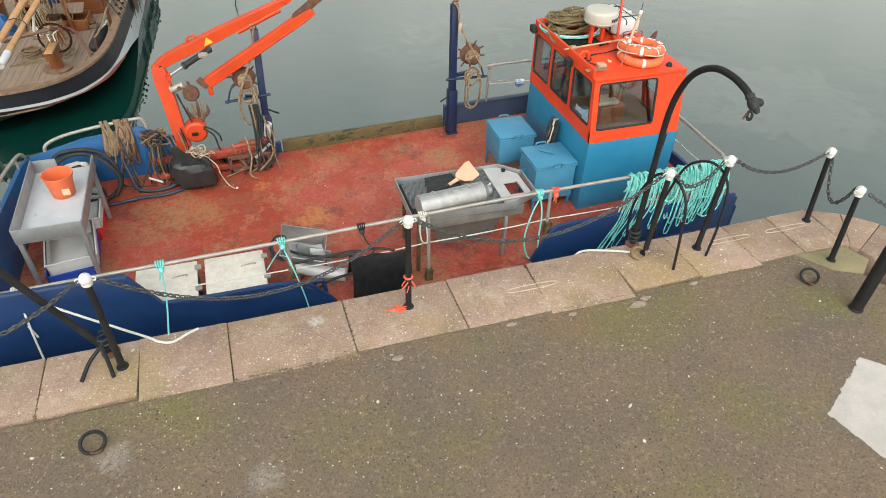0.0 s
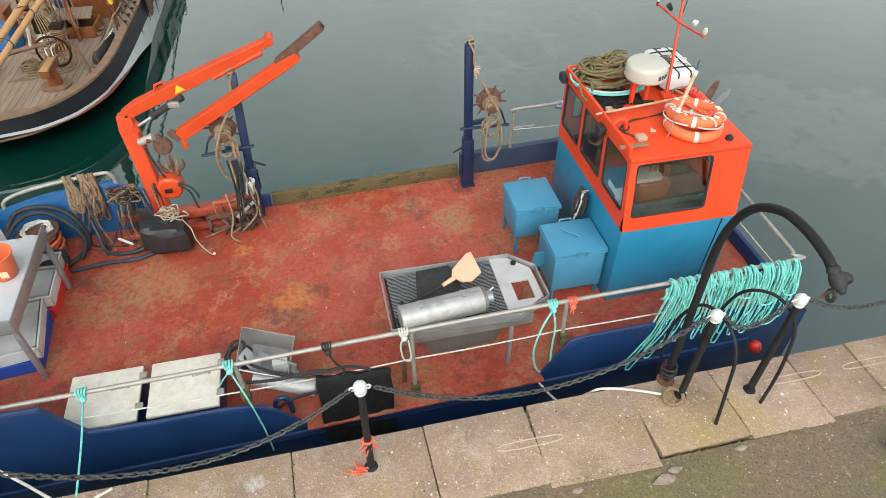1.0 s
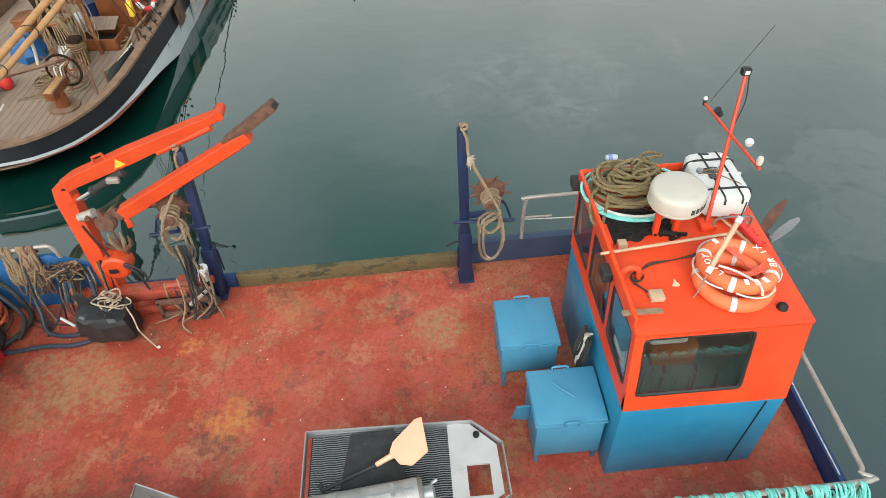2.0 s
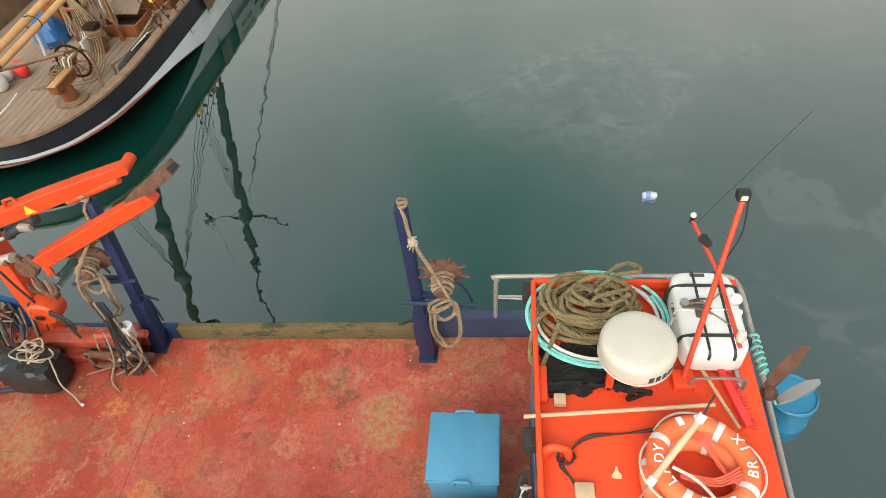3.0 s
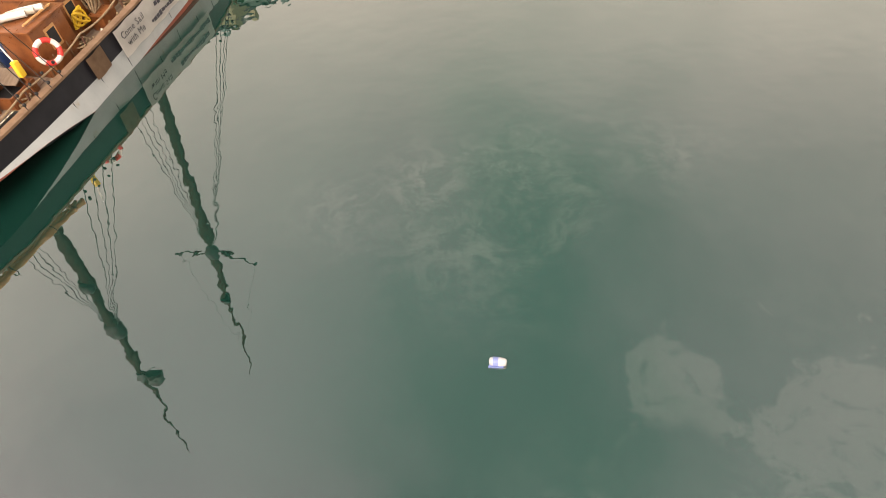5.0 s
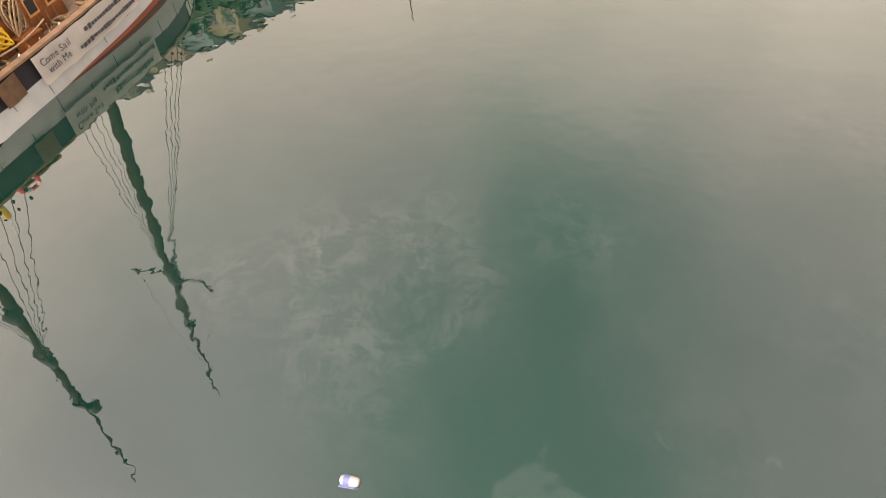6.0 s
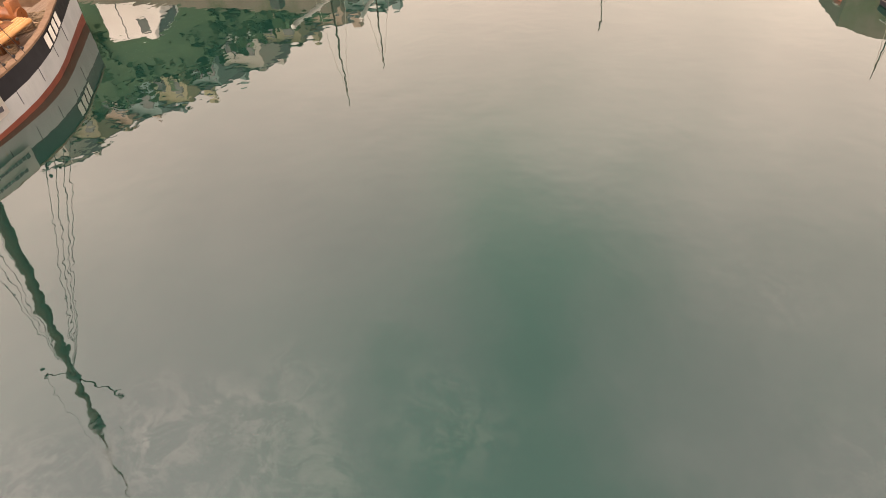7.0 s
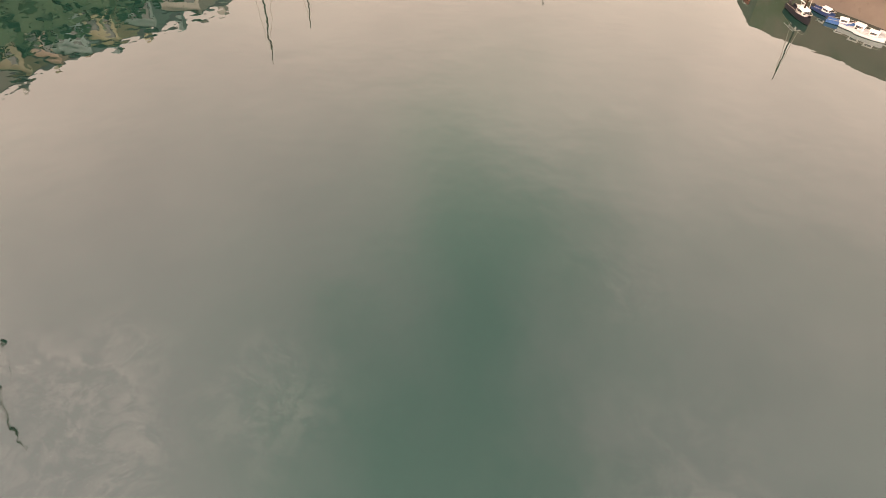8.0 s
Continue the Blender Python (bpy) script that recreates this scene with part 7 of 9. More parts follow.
for k in range(4):
    part("lashing", tube(curve([(4.13, 3.5 + 0.02 * k, RZ + 0.28), (4.19, 3.52 + 0.015 * k, RZ + 0.37), (4.3, 3.5 + 0.03 * k, RZ + 0.395), (4.37, 3.47 + 0.04 * k, RZ + 0.385)], 4), 0.009, 6), chain_iron if k % 2 else rope_brown, t)
part("buckle", box((4.26, 3.44, RZ + 0.374), (4.33, 3.58, RZ + 0.395), 0.008), chain_iron, t)
part("lashing", tube([(4.13, 3.6, RZ + 0.3), (4.3, 3.55, RZ + 0.38), (4.5, 3.35, RZ + 0.38), (4.59, 3.3, RZ + 0.3)], 0.006, 5), rope_tan, t)
part("lashing", tube([(4.13, 3.45, RZ + 0.3), (4.3, 3.5, RZ + 0.38), (4.5, 3.7, RZ + 0.38), (4.59, 3.75, RZ + 0.3)], 0.006, 5), rope_tan, t)
part("release", lathe([(0.0, 0), (0.03, 0), (0.03, 0.04), (0, 0.04)], 14, pose(4.2, 3.56, RZ + 0.37)), grey_metal, t)
part("label_bar", box((4.28, 3.8, RZ + 0.371), (4.38, 3.83, RZ + 0.374)), ink, t)
part("cradle", tube(curve([(4.2, 3.05, RZ), (4.2, 3.05, RZ + 0.16), (4.28, 3.05, RZ + 0.2), (4.46, 3.05, RZ + 0.2), (4.53, 3.05, RZ + 0.16), (4.53, 3.05, RZ)], 4), 0.011, 8), shade_steel, t)
for x in (4.2, 4.52):
    part("cradle_bar", tube([(x, 3.05, RZ + 0.03), (x, 3.98, RZ + 0.03)], 0.016, 8), galv, t)
t.location.y += 0.1
t.scale.z = 0.7
t = thing("signal_mast", (4.2, 3.1, RZ), "red signal mast with cross arm and lamps on the roof", "mast")
M0, M1 = Vector((4.16, 3.2, RZ)), Vector((4.34, 3.66, 2.58))
part("pole", tube([M0, M1], [0.019, 0.0165], 10), mast_red, t)
part("foot", box((4.09, 3.13, RZ), (4.23, 3.27, RZ + 0.05), 0.008), orange, t)
mid = M0.lerp(M1, 0.63)
AL, AR = Vector((4.17, 3.87, 2.19)), Vector((4.25, 2.9, 2.2))
part("cross_arm", tube([AL, mid, AR], 0.013, 9), mast_red, t)
part("lamp", box(M1 + Vector((-0.045, -0.03, 0.0)), M1 + Vector((0.03, 0.03, 0.06)), 0.008), seal_black, t, "black floodlight")
part("lamp_glass", box(M1 + Vector((-0.026, -0.034, 0.014)), M1 + Vector((0.012, -0.029, 0.046))), white_plastic, t)
part("globe", ball(AL + Vector((0, 0, 0.045)), 0.02, 10), white_plastic, t)
part("globe_base", tube([AL + Vector((0, 0, -0.02)), AL + Vector((0, 0, 0.03))], 0.016, 8), seal_black, t)
part("horn", tube([mid.lerp(AL, 0.45) + Vector((0, -0.02, 0.06)), mid.lerp(AL, 0.45) + Vector((-0.05, -0.02, 0.12))], [0.022, 0.032], 12), rubber, t)
part("globe", lathe([(0.0, 0.0), (0.022, 0.0), (0.033, 0.022), (0.036, 0.038), (0.026, 0.056), (0.0, 0.062)], 14, Matrix.Translation(mid.lerp(AR, 0.5) + Vector((0.02, 0, 0.05)))), white_plastic, t, "white dome antenna")
part("globe", lathe([(0.0, 0.0), (0.02, 0.0), (0.028, 0.04), (0.02, 0.07), (0.0, 0.078)], 14, Matrix.Translation(AR + Vector((0, 0.03, 0.02)))), cream, t, "cream lamp")
part("cable", tube(curve([M1 + Vector((0.03, 0, 0)), M1.lerp(M0, 0.15) + Vector((0.06, 0, -0.02)), M1.lerp(M0, 0.3) + Vector((0.02, 0, 0))], 4), 0.006, 5), seal_black, t)
solo("aerial_wire", tube([AL + Vector((0, 0, 0.07)), Vector((4.97, 4.6, 2.55))], 0.0035, 4), chain_iron, "thin grey whip aerial", "aerial")
t = thing("whip_aerial", (3.8, 2.46, RZ), "tan tubular aerial with white ends leaning over the roof", "aerial")
PL, PH = Vector((3.79, 2.45, 1.66)), Vector((4.05, 2.70, 1.96))
part("tube", tube([PL, PH], 0.021, 12), pole_tan, t)
part("sleeve", tube([PL.lerp(PH, -0.03), PL.lerp(PH, 0.08)], 0.025, 12), white_plastic, t, "white plastic sleeve")
part("tip", tube([PL.lerp(PH, 0.92), PL.lerp(PH, 1.03)], 0.025, 12), white_plastic, t)
part("stem", tube([(3.76, 2.48, RZ), (3.77, 2.46, 1.4), PL], 0.007, 8), galv, t)
part("wire", tube(curve([PH, PH + Vector((0.03, 0.04, 0.07)), PH + Vector((0.06, 0.08, 0.09))], 3), 0.006, 5), seal_black, t)
t = thing("lifebuoy", (4.14, 2.62, RZ), "faded orange ring lifebuoys with white bands stacked on the roof", "lifebuoy")


def ring_letter(text, m, parent, size):
    cu = bpy.data.curves.new("lettering", "FONT")
    cu.body, cu.size, cu.extrude, cu.align_x, cu.align_y = text, size, 0.003, "CENTER", "CENTER"
    tmp = bpy.data.objects.new("lettering", cu)
    scene.collection.objects.link(tmp)
    me = bpy.data.meshes.new_from_object(tmp.evaluated_get(bpy.context.evaluated_depsgraph_get()))
    bpy.data.objects.remove(tmp)
    me.transform(m)
    me.materials.clear()
    me.materials.append(bar_white)
    ob = new("lettering", me)
    ob.parent = parent
    ob.matrix_parent_inverse = WORLD[parent.name].inverted()


for (cz, tilt, dx, dy, spin) in ((RZ + 0.06, (0, 0), -0.03, -0.05, 10), (RZ + 0.165, (-5, 4), 0.0, 0.02, 0)):
    m = pose(4.14 + dx, 2.62 + dy, cz, tilt[0], tilt[1], 0)
    ring = part("ring", tube([m @ Vector((0.265 * math.cos(a), 0.265 * math.sin(a), 0)) for a in np.linspace(0, 2 * math.pi, 49)[:-1]], 0.06, 14, True), buoy_orange, t)
    for a0 in (58, 150, 238, 325):
        a1 = radians(a0 + spin)
        part("band", tube([m @ Vector((0.265 * math.cos(a), 0.265 * math.sin(a), 0)) for a in np.linspace(a1 - 0.075, a1 + 0.075, 4)], 0.0625, 14), white_plastic, ring, "white reflective band")
# letters run round the upper ring
for ch, deg in (("L", 214), ("A", 198), ("D", 182), ("Y", 168)):
    ring_letter(ch, m @ pose(0, 0, 0, 0, 0, deg) @ pose(0.265, 0, 0.063, 0, 0, -90), t, 0.085)
for ch, deg in (("B", 344), ("R", 357), ("I", 20), ("X", 34)):
    ring_letter(ch, m @ pose(0, 0, 0, 0, 0, deg) @ pose(0.265, 0, 0.063, 0, 0, 90), t, 0.085)
for deg in (88, 112, 258, 276, 294):
    q = m @ Matrix.Rotation(radians(deg), 4, "Z")
    part("lettering", box((0.24, -0.018, 0.057), (0.295, 0.018, 0.064), 0, None, q), bar_white, t, "white lettering bar")
rnd = random.Random(23)
for k in range(7):
    a, b = 1.2 + 0.09 * k, 5.6 + 0.05 * k
    part("grab_line", tube(curve([m @ Vector((0.2 * math.cos(a), 0.2 * math.sin(a), 0.03)), m @ Vector((0.09 + 0.012 * k, 0.03 - 0.015 * k, -0.02)), m @ Vector((0.21 * math.cos(b), 0.21 * math.sin(b), 0.03))], 6), 0.0065, 6), rope_orange, t, "orange throwing line")
for k in range(4):
    part("grab_line", tube(curve([m @ Vector((-0.15, -0.1 + 0.012 * k, 0.02)), m @ Vector((0.05, -0.13 + 0.015 * k, 0.0)), m @ Vector((0.2, -0.08 + 0.02 * k, 0.03))], 5), 0.0065, 6), rope_orange, t, "orange throwing line")
part("grab_line", tube(curve([m @ Vector((-0.2, -0.06, 0.06)), m @ Vector((-0.06, -0.14, 0.05)), m @ Vector((0.03, -0.3, 0.06)), m @ Vector((0.05, -0.36, 0.0))], 6), 0.01, 6), rope_pale, t, "white grab line")
for a0, a1 in ((0.9, 2.4), (2.7, 4.0), (4.3, 5.4), (5.7, 6.9)):
    part("grab_line", tube(curve([m @ Vector(((0.33 + 0.035 * math.sin((a - a0) / (a1 - a0) * math.pi)) * math.cos(a), (0.33 + 0.035 * math.sin((a - a0) / (a1 - a0) * math.pi)) * math.sin(a), -0.02)) for a in np.linspace(a0, a1, 6)], 3), 0.008, 6), rope_pale, t, "white grab line")
solo("boat_hook", tube([(3.1, 2.95, RZ + 0.1), (4.3, 3.06, RZ + 0.12)], 0.014, 9), pole_tan, "wooden boat hook shaft across the roof", "pole")
t = thing("broom", (4.4, 3.1, RZ), "broom with a pink-red bristle head lying on the roof", "broom")
part("handle", tube([(4.28, 3.3, RZ + 0.05), (4.44, 2.85, RZ + 0.05)], 0.012, 8), pole_tan, t)
part("head", beam((4.4, 3.3, RZ + 0.05), (4.5, 2.86, RZ + 0.05), 0.05, 0.05, 0.01), red_paint, t)
rb_ = random.Random(2)
for k in range(40):
    a = Vector((4.4, 3.3, RZ + 0.05)).lerp(Vector((4.5, 2.86, RZ + 0.05)), k / 39)
    part("bristle", tube([a, a + Vector((0.05 + rb_.uniform(-0.01, 0.015), rb_.uniform(-0.015, 0.015), rb_.uniform(-0.02, 0.03)))], 0.006, 4), red_paint, t)
solo("wood_block", box((3.3, 3.07, RZ + 0.012), (3.38, 3.15, RZ + 0.06), 0.006), pole_tan, "small pale wooden block on the roof", "block", "blocks on the roof")
solo("wood_block", box((3.4, 2.45, RZ), (3.52, 2.56, RZ + 0.05), 0.012), pole_tan, "small tan plastic block on the roof", "block", "blocks on the roof")
solo("orange_bar", box((3.2, 3.1, RZ), (3.26, 3.36, RZ + 0.06), 0.006), orange, "orange steel bar on the roof", "bar")
for k in range(3):
    solo("roof_cable", tube(curve([(4.0, 2.93 + 0.012 * k, RZ + 0.012 + 0.008 * k), (3.75, 2.9, RZ + 0.012), (3.52, 2.86 + 0.01 * k, RZ + 0.012), (3.4, 2.78, RZ + 0.012), (3.34 - 0.01 * k, 2.68, RZ + 0.012), (3.38, 2.6, RZ + 0.012), (3.42 + 0.01 * k, 2.52, RZ + 0.012)], 7), 0.006, 6), rubber if k != 1 else rust, "thin black cable lying on the roof", "cable", "cables on the roof")
solo("roof_cable", tube(coil((3.36, 2.72, RZ + 0.012), 0.05, 2.4, 0.01, 14, 0.008, 2), 0.006, 6), rubber, "thin black cable coiled on the roof", "cable", "cables on the roof")
solo("rag", prism(ragged([(3.63, 2.61), (3.67, 2.6), (3.69, 2.63), (3.67, 2.67), (3.645, 2.66)], 0.008, 4), RZ, RZ + 0.014, 2), shovel_pl, "scrap of pale pink rag on the roof", "rag")
solo("roof_bolt", lathe([(0.0, 0.0), (0.045, 0.0), (0.04, 0.03), (0.02, 0.05), (0.0, 0.05)], 12, Matrix.Translation((4.42, 2.3, RZ))), black_iron, "black iron fitting at the roof edge", "fitting")
solo("roof_wedge", prism([(3.12, 2.3), (3.45, 2.3), (3.42, 2.34), (3.12, 2.34)], RZ + 0.05, RZ + 0.075, 2), rope_tan, "thin wooden batten on the roof edge", "batten")
# the gear aft of the boat hook lies farther out
for ob in [o for o in scene.objects if o not in already and o.parent is None]:
    ob.location += Vector((-0.01, 0.08 if ob.location.y > 2.9 or ob.name.startswith("life_raft") else -0.01, 0))
# anchor and drum at the bow
t = thing("blue_barrel", (5.5, 4.05, -0.66), "blue plastic barrel standing outside the bow rail", "barrel")
part("tub", lathe([(0.0, 0.0), (0.19, 0.0), (0.21, 0.04), (0.215, 0.2), (0.222, 0.22), (0.215, 0.24), (0.21, 0.5), (0.216, 0.53), (0.2, 0.55), (0.188, 0.53), (0.0, 0.525)], 28, pose(5.48, 4.02, -0.62)), blue, t)
part("shelf", box((5.28, 3.88, -0.66), (5.62, 4.16, -0.62), 0.006), rust, t, "rusty steel bracket plate")
anc = thing("bow_anchor", (4.66, 3.35, 0.9), "rusty anchor with two broad flukes hung on the cabin front", "anchor")
part("shank", beam((4.6, 3.3, 0.8), (4.84, 3.42, 1.06), 0.06, 0.05, 0.008), rust, anc)


def fluke(a, b, w, material):
    a, b = Vector(a), Vector(b)
    d = (b - a)
    s = d.cross(Vector((0, 0, 1))).normalized() * w
    up = Vector((0, 0, 0.018))
    bm = bmesh.new()
    loop = [a - s * 0.5, a.lerp(b, 0.35) - s, a.lerp(b, 0.75) - s * 0.95, b - s * 0.35, b + s * 0.35, a.lerp(b, 0.75) + s * 0.8, a.lerp(b, 0.3) + s * 0.8, a + s * 0.5]
    lo, hi = [bm.verts.new(p - up) for p in loop], [bm.verts.new(p + up) for p in loop]
    n = len(loop)
    bm.faces.new(lo[::-1])
    bm.faces.new(hi)
    for i in range(n):
        bm.faces.new((lo[i], lo[(i + 1) % n], hi[(i + 1) % n], hi[i]))
    part("fluke", bm, material, anc)


fluke((4.78, 3.4, 1.04), (5.08, 3.64, 1.22), 0.05, rust)
fluke((4.84, 3.3, 1.06), (5.06, 3.34, 1.26), 0.045, grey_metal)
part("crown", ball((4.82, 3.38, 1.03), 0.055, 12), rust, anc)
part("bracket", beam((4.6, 3.25, 0.72), (4.78, 3.4, 0.98), 0.04, 0.04, 0.005), black_iron, anc)
bm = bmesh.new()
for k in range(7):
    m = pose(5.12, 4.35 - 0.06 * k, 0.31, 90, 0, 5 * k)
    tube([m @ Vector((0.04 * math.cos(a), 0.04 * math.sin(a), 0)) for a in np.linspace(0, 2 * math.pi, 11)[:-1]], 0.013, 6, True, bm)
tube(curve([(5.12, 4.3, 0.3), (5.05, 4.25, 0.05), (4.95, 4.2, -0.15)], 4), 0.014, 6, False, bm)
tube(curve([(5.12, 4.1, 0.3), (5.2, 3.95, 0.1), (5.3, 3.9, -0.05)], 4), 0.014, 6, False, bm)
solo("lashing", bm, rope_teal, "teal rope lashed round the bow rail", "rope", "lashings on the handrail", angle=60)

# floating litter
label_blue = plain("label_blue", (0.16, 0.2, 0.42), 0.4)
t = thing("floating_bottle", (5.1, 8.39, WATER), "crumpled blue and clear plastic bottle floating on the water", "bottle")
part("body", tube(curve([(4.98, 8.39, WATER + 0.03), (5.05, 8.39, WATER + 0.035), (5.14, 8.39, WATER + 0.035), (5.2, 8.39, WATER + 0.03)], 4), [0.03, 0.05, 0.055, 0.055, 0.05, 0.055, 0.06, 0.06, 0.055, 0.055, 0.05, 0.045, 0.03], 12), tray_grey, t)
part("label_band", tube([(5.03, 8.39, WATER + 0.035), (5.1, 8.39, WATER + 0.037)], 0.062, 12), label_blue, t, "pale blue label")
part("bag", prism([(4.97, 8.31), (5.16, 8.32), (5.18, 8.36), (4.99, 8.37)], WATER + 0.002, WATER + 0.012, 2), label_blue, t)

# ---- sailing trawler on the next berth ----
BEFORE_SHIP = set(scene.objects)
SX = -5.75
askew = Matrix.Translation((SX - 0.46, 9.19, -0.29)) @ Matrix.Rotation(radians(-3.9), 4, "Z") @ Matrix.Diagonal((1, 0.96, 1, 1)) @ Matrix.Translation((-SX, -9.0, 0))
ship = thing("sailing_trawler", (SX, 16.0, WATER), "old wooden sailing trawler with black and white hull", "boat")


def fair(y, xs, ys):
    """A fair curve through the given offsets."""
    i = min(max(int(np.searchsorted(xs, y)) - 1, 0), len(xs) - 2)
    h = xs[i + 1] - xs[i]
    slope = [(ys[k + 1] - ys[k]) / (xs[k + 1] - xs[k]) for k in range(len(xs) - 1)]

    def tangent(k):
        if k in (0, len(xs) - 1):
            return slope[min(k, len(slope) - 1)]
        a, b = slope[k - 1], slope[k]
        return 0.0 if a * b <= 0 else 2 * a * b / (a + b)
    t = min(max((y - xs[i]) / h, 0.0), 1.0)
    return ys[i] * (1 + 2 * t) * (1 - t) ** 2 + tangent(i) * h * t * (1 - t) ** 2 + ys[i + 1] * t * t * (3 - 2 * t) + tangent(i + 1) * h * t * t * (t - 1)


def ship_rail(y):
    """Half breadth and height of the rail."""
    w = fair(y, [8.35, 8.5, 8.7, 9.25, 10.2, 11.2, 15.0, 17.2, 19.1, 20.6, 21.8, 22.9, 23.6], [0.0, 0.7, 1.2, 1.75, 2.1, 2.2, 2.22, 2.2, 2.05, 1.64, 1.02, 0.42, 0.03])
    z = fair(y, [8.35, 12, 15.8, 18.7, 21.7, 23.6], [-0.66, -0.66, -0.62, -0.53, -0.4, -0.28])
    return float(w), float(z)


def ship_low(y):
    """Half breadth at the waterline and the height where the bottom edge runs."""
    w = fair(y, [8.35, 8.5, 8.7, 9.25, 10.2, 11.2, 12.4, 13.4, 14.5, 16.5, 18.4, 19.9, 21.3, 22.5, 23.4, 23.6], [0.0, 0.74, 1.28, 1.86, 2.22, 2.31, 2.31, 2.29, 2.26, 2.22, 2.12, 1.74, 1.08, 0.5, 0.08, 0.02])
    z = fair(y, [8.35, 9.0, 10.5, 12.0, 14.0, 15.0, 16.0], [-1.0, -1.03, -1.1, -1.26, -1.68, -2.0, -2.3])
    return float(w), float(z)


stations = [8.355, 8.365, 8.38, 8.4, 8.43, 8.46, 8.5, 8.55, 8.61, 8.68, 8.76, 8.85, 8.95, 9.07, 9.2, 9.36, 9.55, 9.8, 10.1, 10.5] + [11 + 0.6 * k for k in range(19)] + [22.3, 22.6, 22.9, 23.15, 23.35, 23.5, 23.58]


def hull_strip(f0, f1):
    """A skin on both sides between two lines, each giving (half breadth, height) at y."""
    bm = bmesh.new()
    for s in (1, -1):
        rows = [[bm.verts.new((SX + s * w, y, z)) for w, z in (f0(y), f1(y))] for y in stations]
        for a, b in zip(rows, rows[1:]):
            bm.faces.new((a[0], b[0], b[1], a[1]) if s > 0 else (a[1], b[1], b[0], a[0]))
    return bm


def line_at(k):
    """k = 0 at the rail, 1 at the bottom edge."""
    def f(y):
        (w0, z0), (w1, z1) = ship_rail(y), ship_low(y)
        bul = 0.06 * math.sin(math.pi * min(k * 1.2, 1))
        return w0 + (w1 - w0) * k ** 1.7 + bul * min(1, max(0, (y - 8.5))), z0 + (z1 - z0) * k
    return f


def band_low(y):
    w0, z0 = ship_rail(y)
    z = z0 - float(np.interp(y, [8.4, 10, 12, 14, 17, 26], [0.28, 0.37, 0.45, 0.48, 0.44, 0.42]))
    return w0 + 0.02, z


def boot_top(y):
    w, z = band_low(y)
    wl_, zl = ship_low(y)
    zt = max(float(np.interp(y, [12, 14, 16.5, 18.7, 23], [-1.75, -1.64, -1.5, -1.43, -1.3])), zl + 0.004)
    k = min(max((z - zt) / max(z - zl, 0.1), 0), 1)
    return w + (wl_ - w) * k ** 2.2, zt


def keel(y):
    w, z = ship_low(y)
    if y > 15.5:
        return w * 0.8, min(z, -1.9) - 0.5
    return float(np.interp(y, [8.35, 9.3, 10.5, 11.9, 13.5, 15.5], [0.0, 0.4, 0.8, 1.15, 1.5, 1.75])), min(z - 0.3, -1.3 - 0.2 * (y - 9))


part("hull", hull_strip(band_low, boot_top), hull_white, ship, "weathered white lower hull")
part("sheer_strake", hull_strip(ship_rail, band_low), hull_black, ship, "black upper hull")
part("boot_stripe", hull_strip(boot_top, line_at(1)), boot_red, ship, "red-brown waterline stripe")
part("bottom", hull_strip(line_at(1), keel), hull_black, ship)
# planking lines and drain stains on the white side
for y in np.arange(13.2, 22.6, 0.95):
    w, z = band_low(y)
    part("drain_stain", beam((SX + w + 0.012, y, z + 0.02), (SX + w + 0.0, y + 0.02, z - 0.3 - 0.12 * math.sin(y * 3)), 0.012, 0.008, 0), ink, ship)
# inner bulwark, cap rail, deck
DECK_DROP = 0.42


def inner_top(y):
    w, z = ship_rail(y)
    return max(w - 0.09, 0.0), z


def inner_low(y):
    w, z = ship_rail(y)
    return max(w - 0.1, 0.0), z - DECK_DROP - 0.02


part("inner_bulwark", hull_strip(inner_top, inner_low), railwood, ship)
bm = bmesh.new()
for s in (1, -1):
    rows = []
    for y in stations:
        w, z = ship_rail(y)
        rows.append([bm.verts.new((SX + s * q, y + dy, z + h)) for q, dy, h in ((w + 0.04, -0.03 if y < 9 else 0, 0.0), (w + 0.04, -0.03 if y < 9 else 0, 0.05), (max(w - 0.13, 0), 0.14 if y < 8.7 else 0, 0.05), (max(w - 0.13, 0), 0.14 if y < 8.7 else 0, 0.0))])
    for a, b in zip(rows, rows[1:]):
        for k in range(4):
            bm.faces.new((a[k], a[(k + 1) % 4], b[(k + 1) % 4], b[k]))
bmesh.ops.remove_doubles(bm, verts=bm.verts, dist=0.001)
part("cap_rail", bm, railwood, ship, "brown wooden cap rail")


def deck_h(x, y):
    return ship_rail(y)[1] - DECK_DROP + 0.05 * (1 - min(1, abs(x - SX) / 2.4) ** 2)


deck2 = part("deck_base", hull_strip(lambda y: (max(ship_rail(y)[0] - 0.08, 0), ship_rail(y)[1] - DECK_DROP - 0.03), lambda y: (0.0, ship_rail(y)[1] - DECK_DROP + 0.0)), mast_brown, ship)
pw = 0.135
for i in range(-18, 19):
    x = SX + i * pw
    bm = bmesh.new()
    ylist = [y for y in np.arange(8.5, 23.4, 0.45) if ship_rail(y)[0] - 0.12 > abs(x - SX)]
    if len(ylist) < 2:
        continue
    pr = []
    for y in ylist:
        pr.append([bm.verts.new((x + dx, y, deck_h(x, y) + dz)) for dx, dz in ((-pw / 2 + 0.003, -0.01), (-pw / 2 + 0.004, 0.012), (pw / 2 - 0.004, 0.012), (pw / 2 - 0.003, -0.01))])
    for a, b in zip(pr, pr[1:]):
        for k in range(3):
            bm.faces.new((a[k], b[k], b[k + 1], a[k + 1]))
    bm.faces.new(pr[0])
    bm.faces.new(pr[-1][::-1])
    part("plank", bm, teak, deck2)

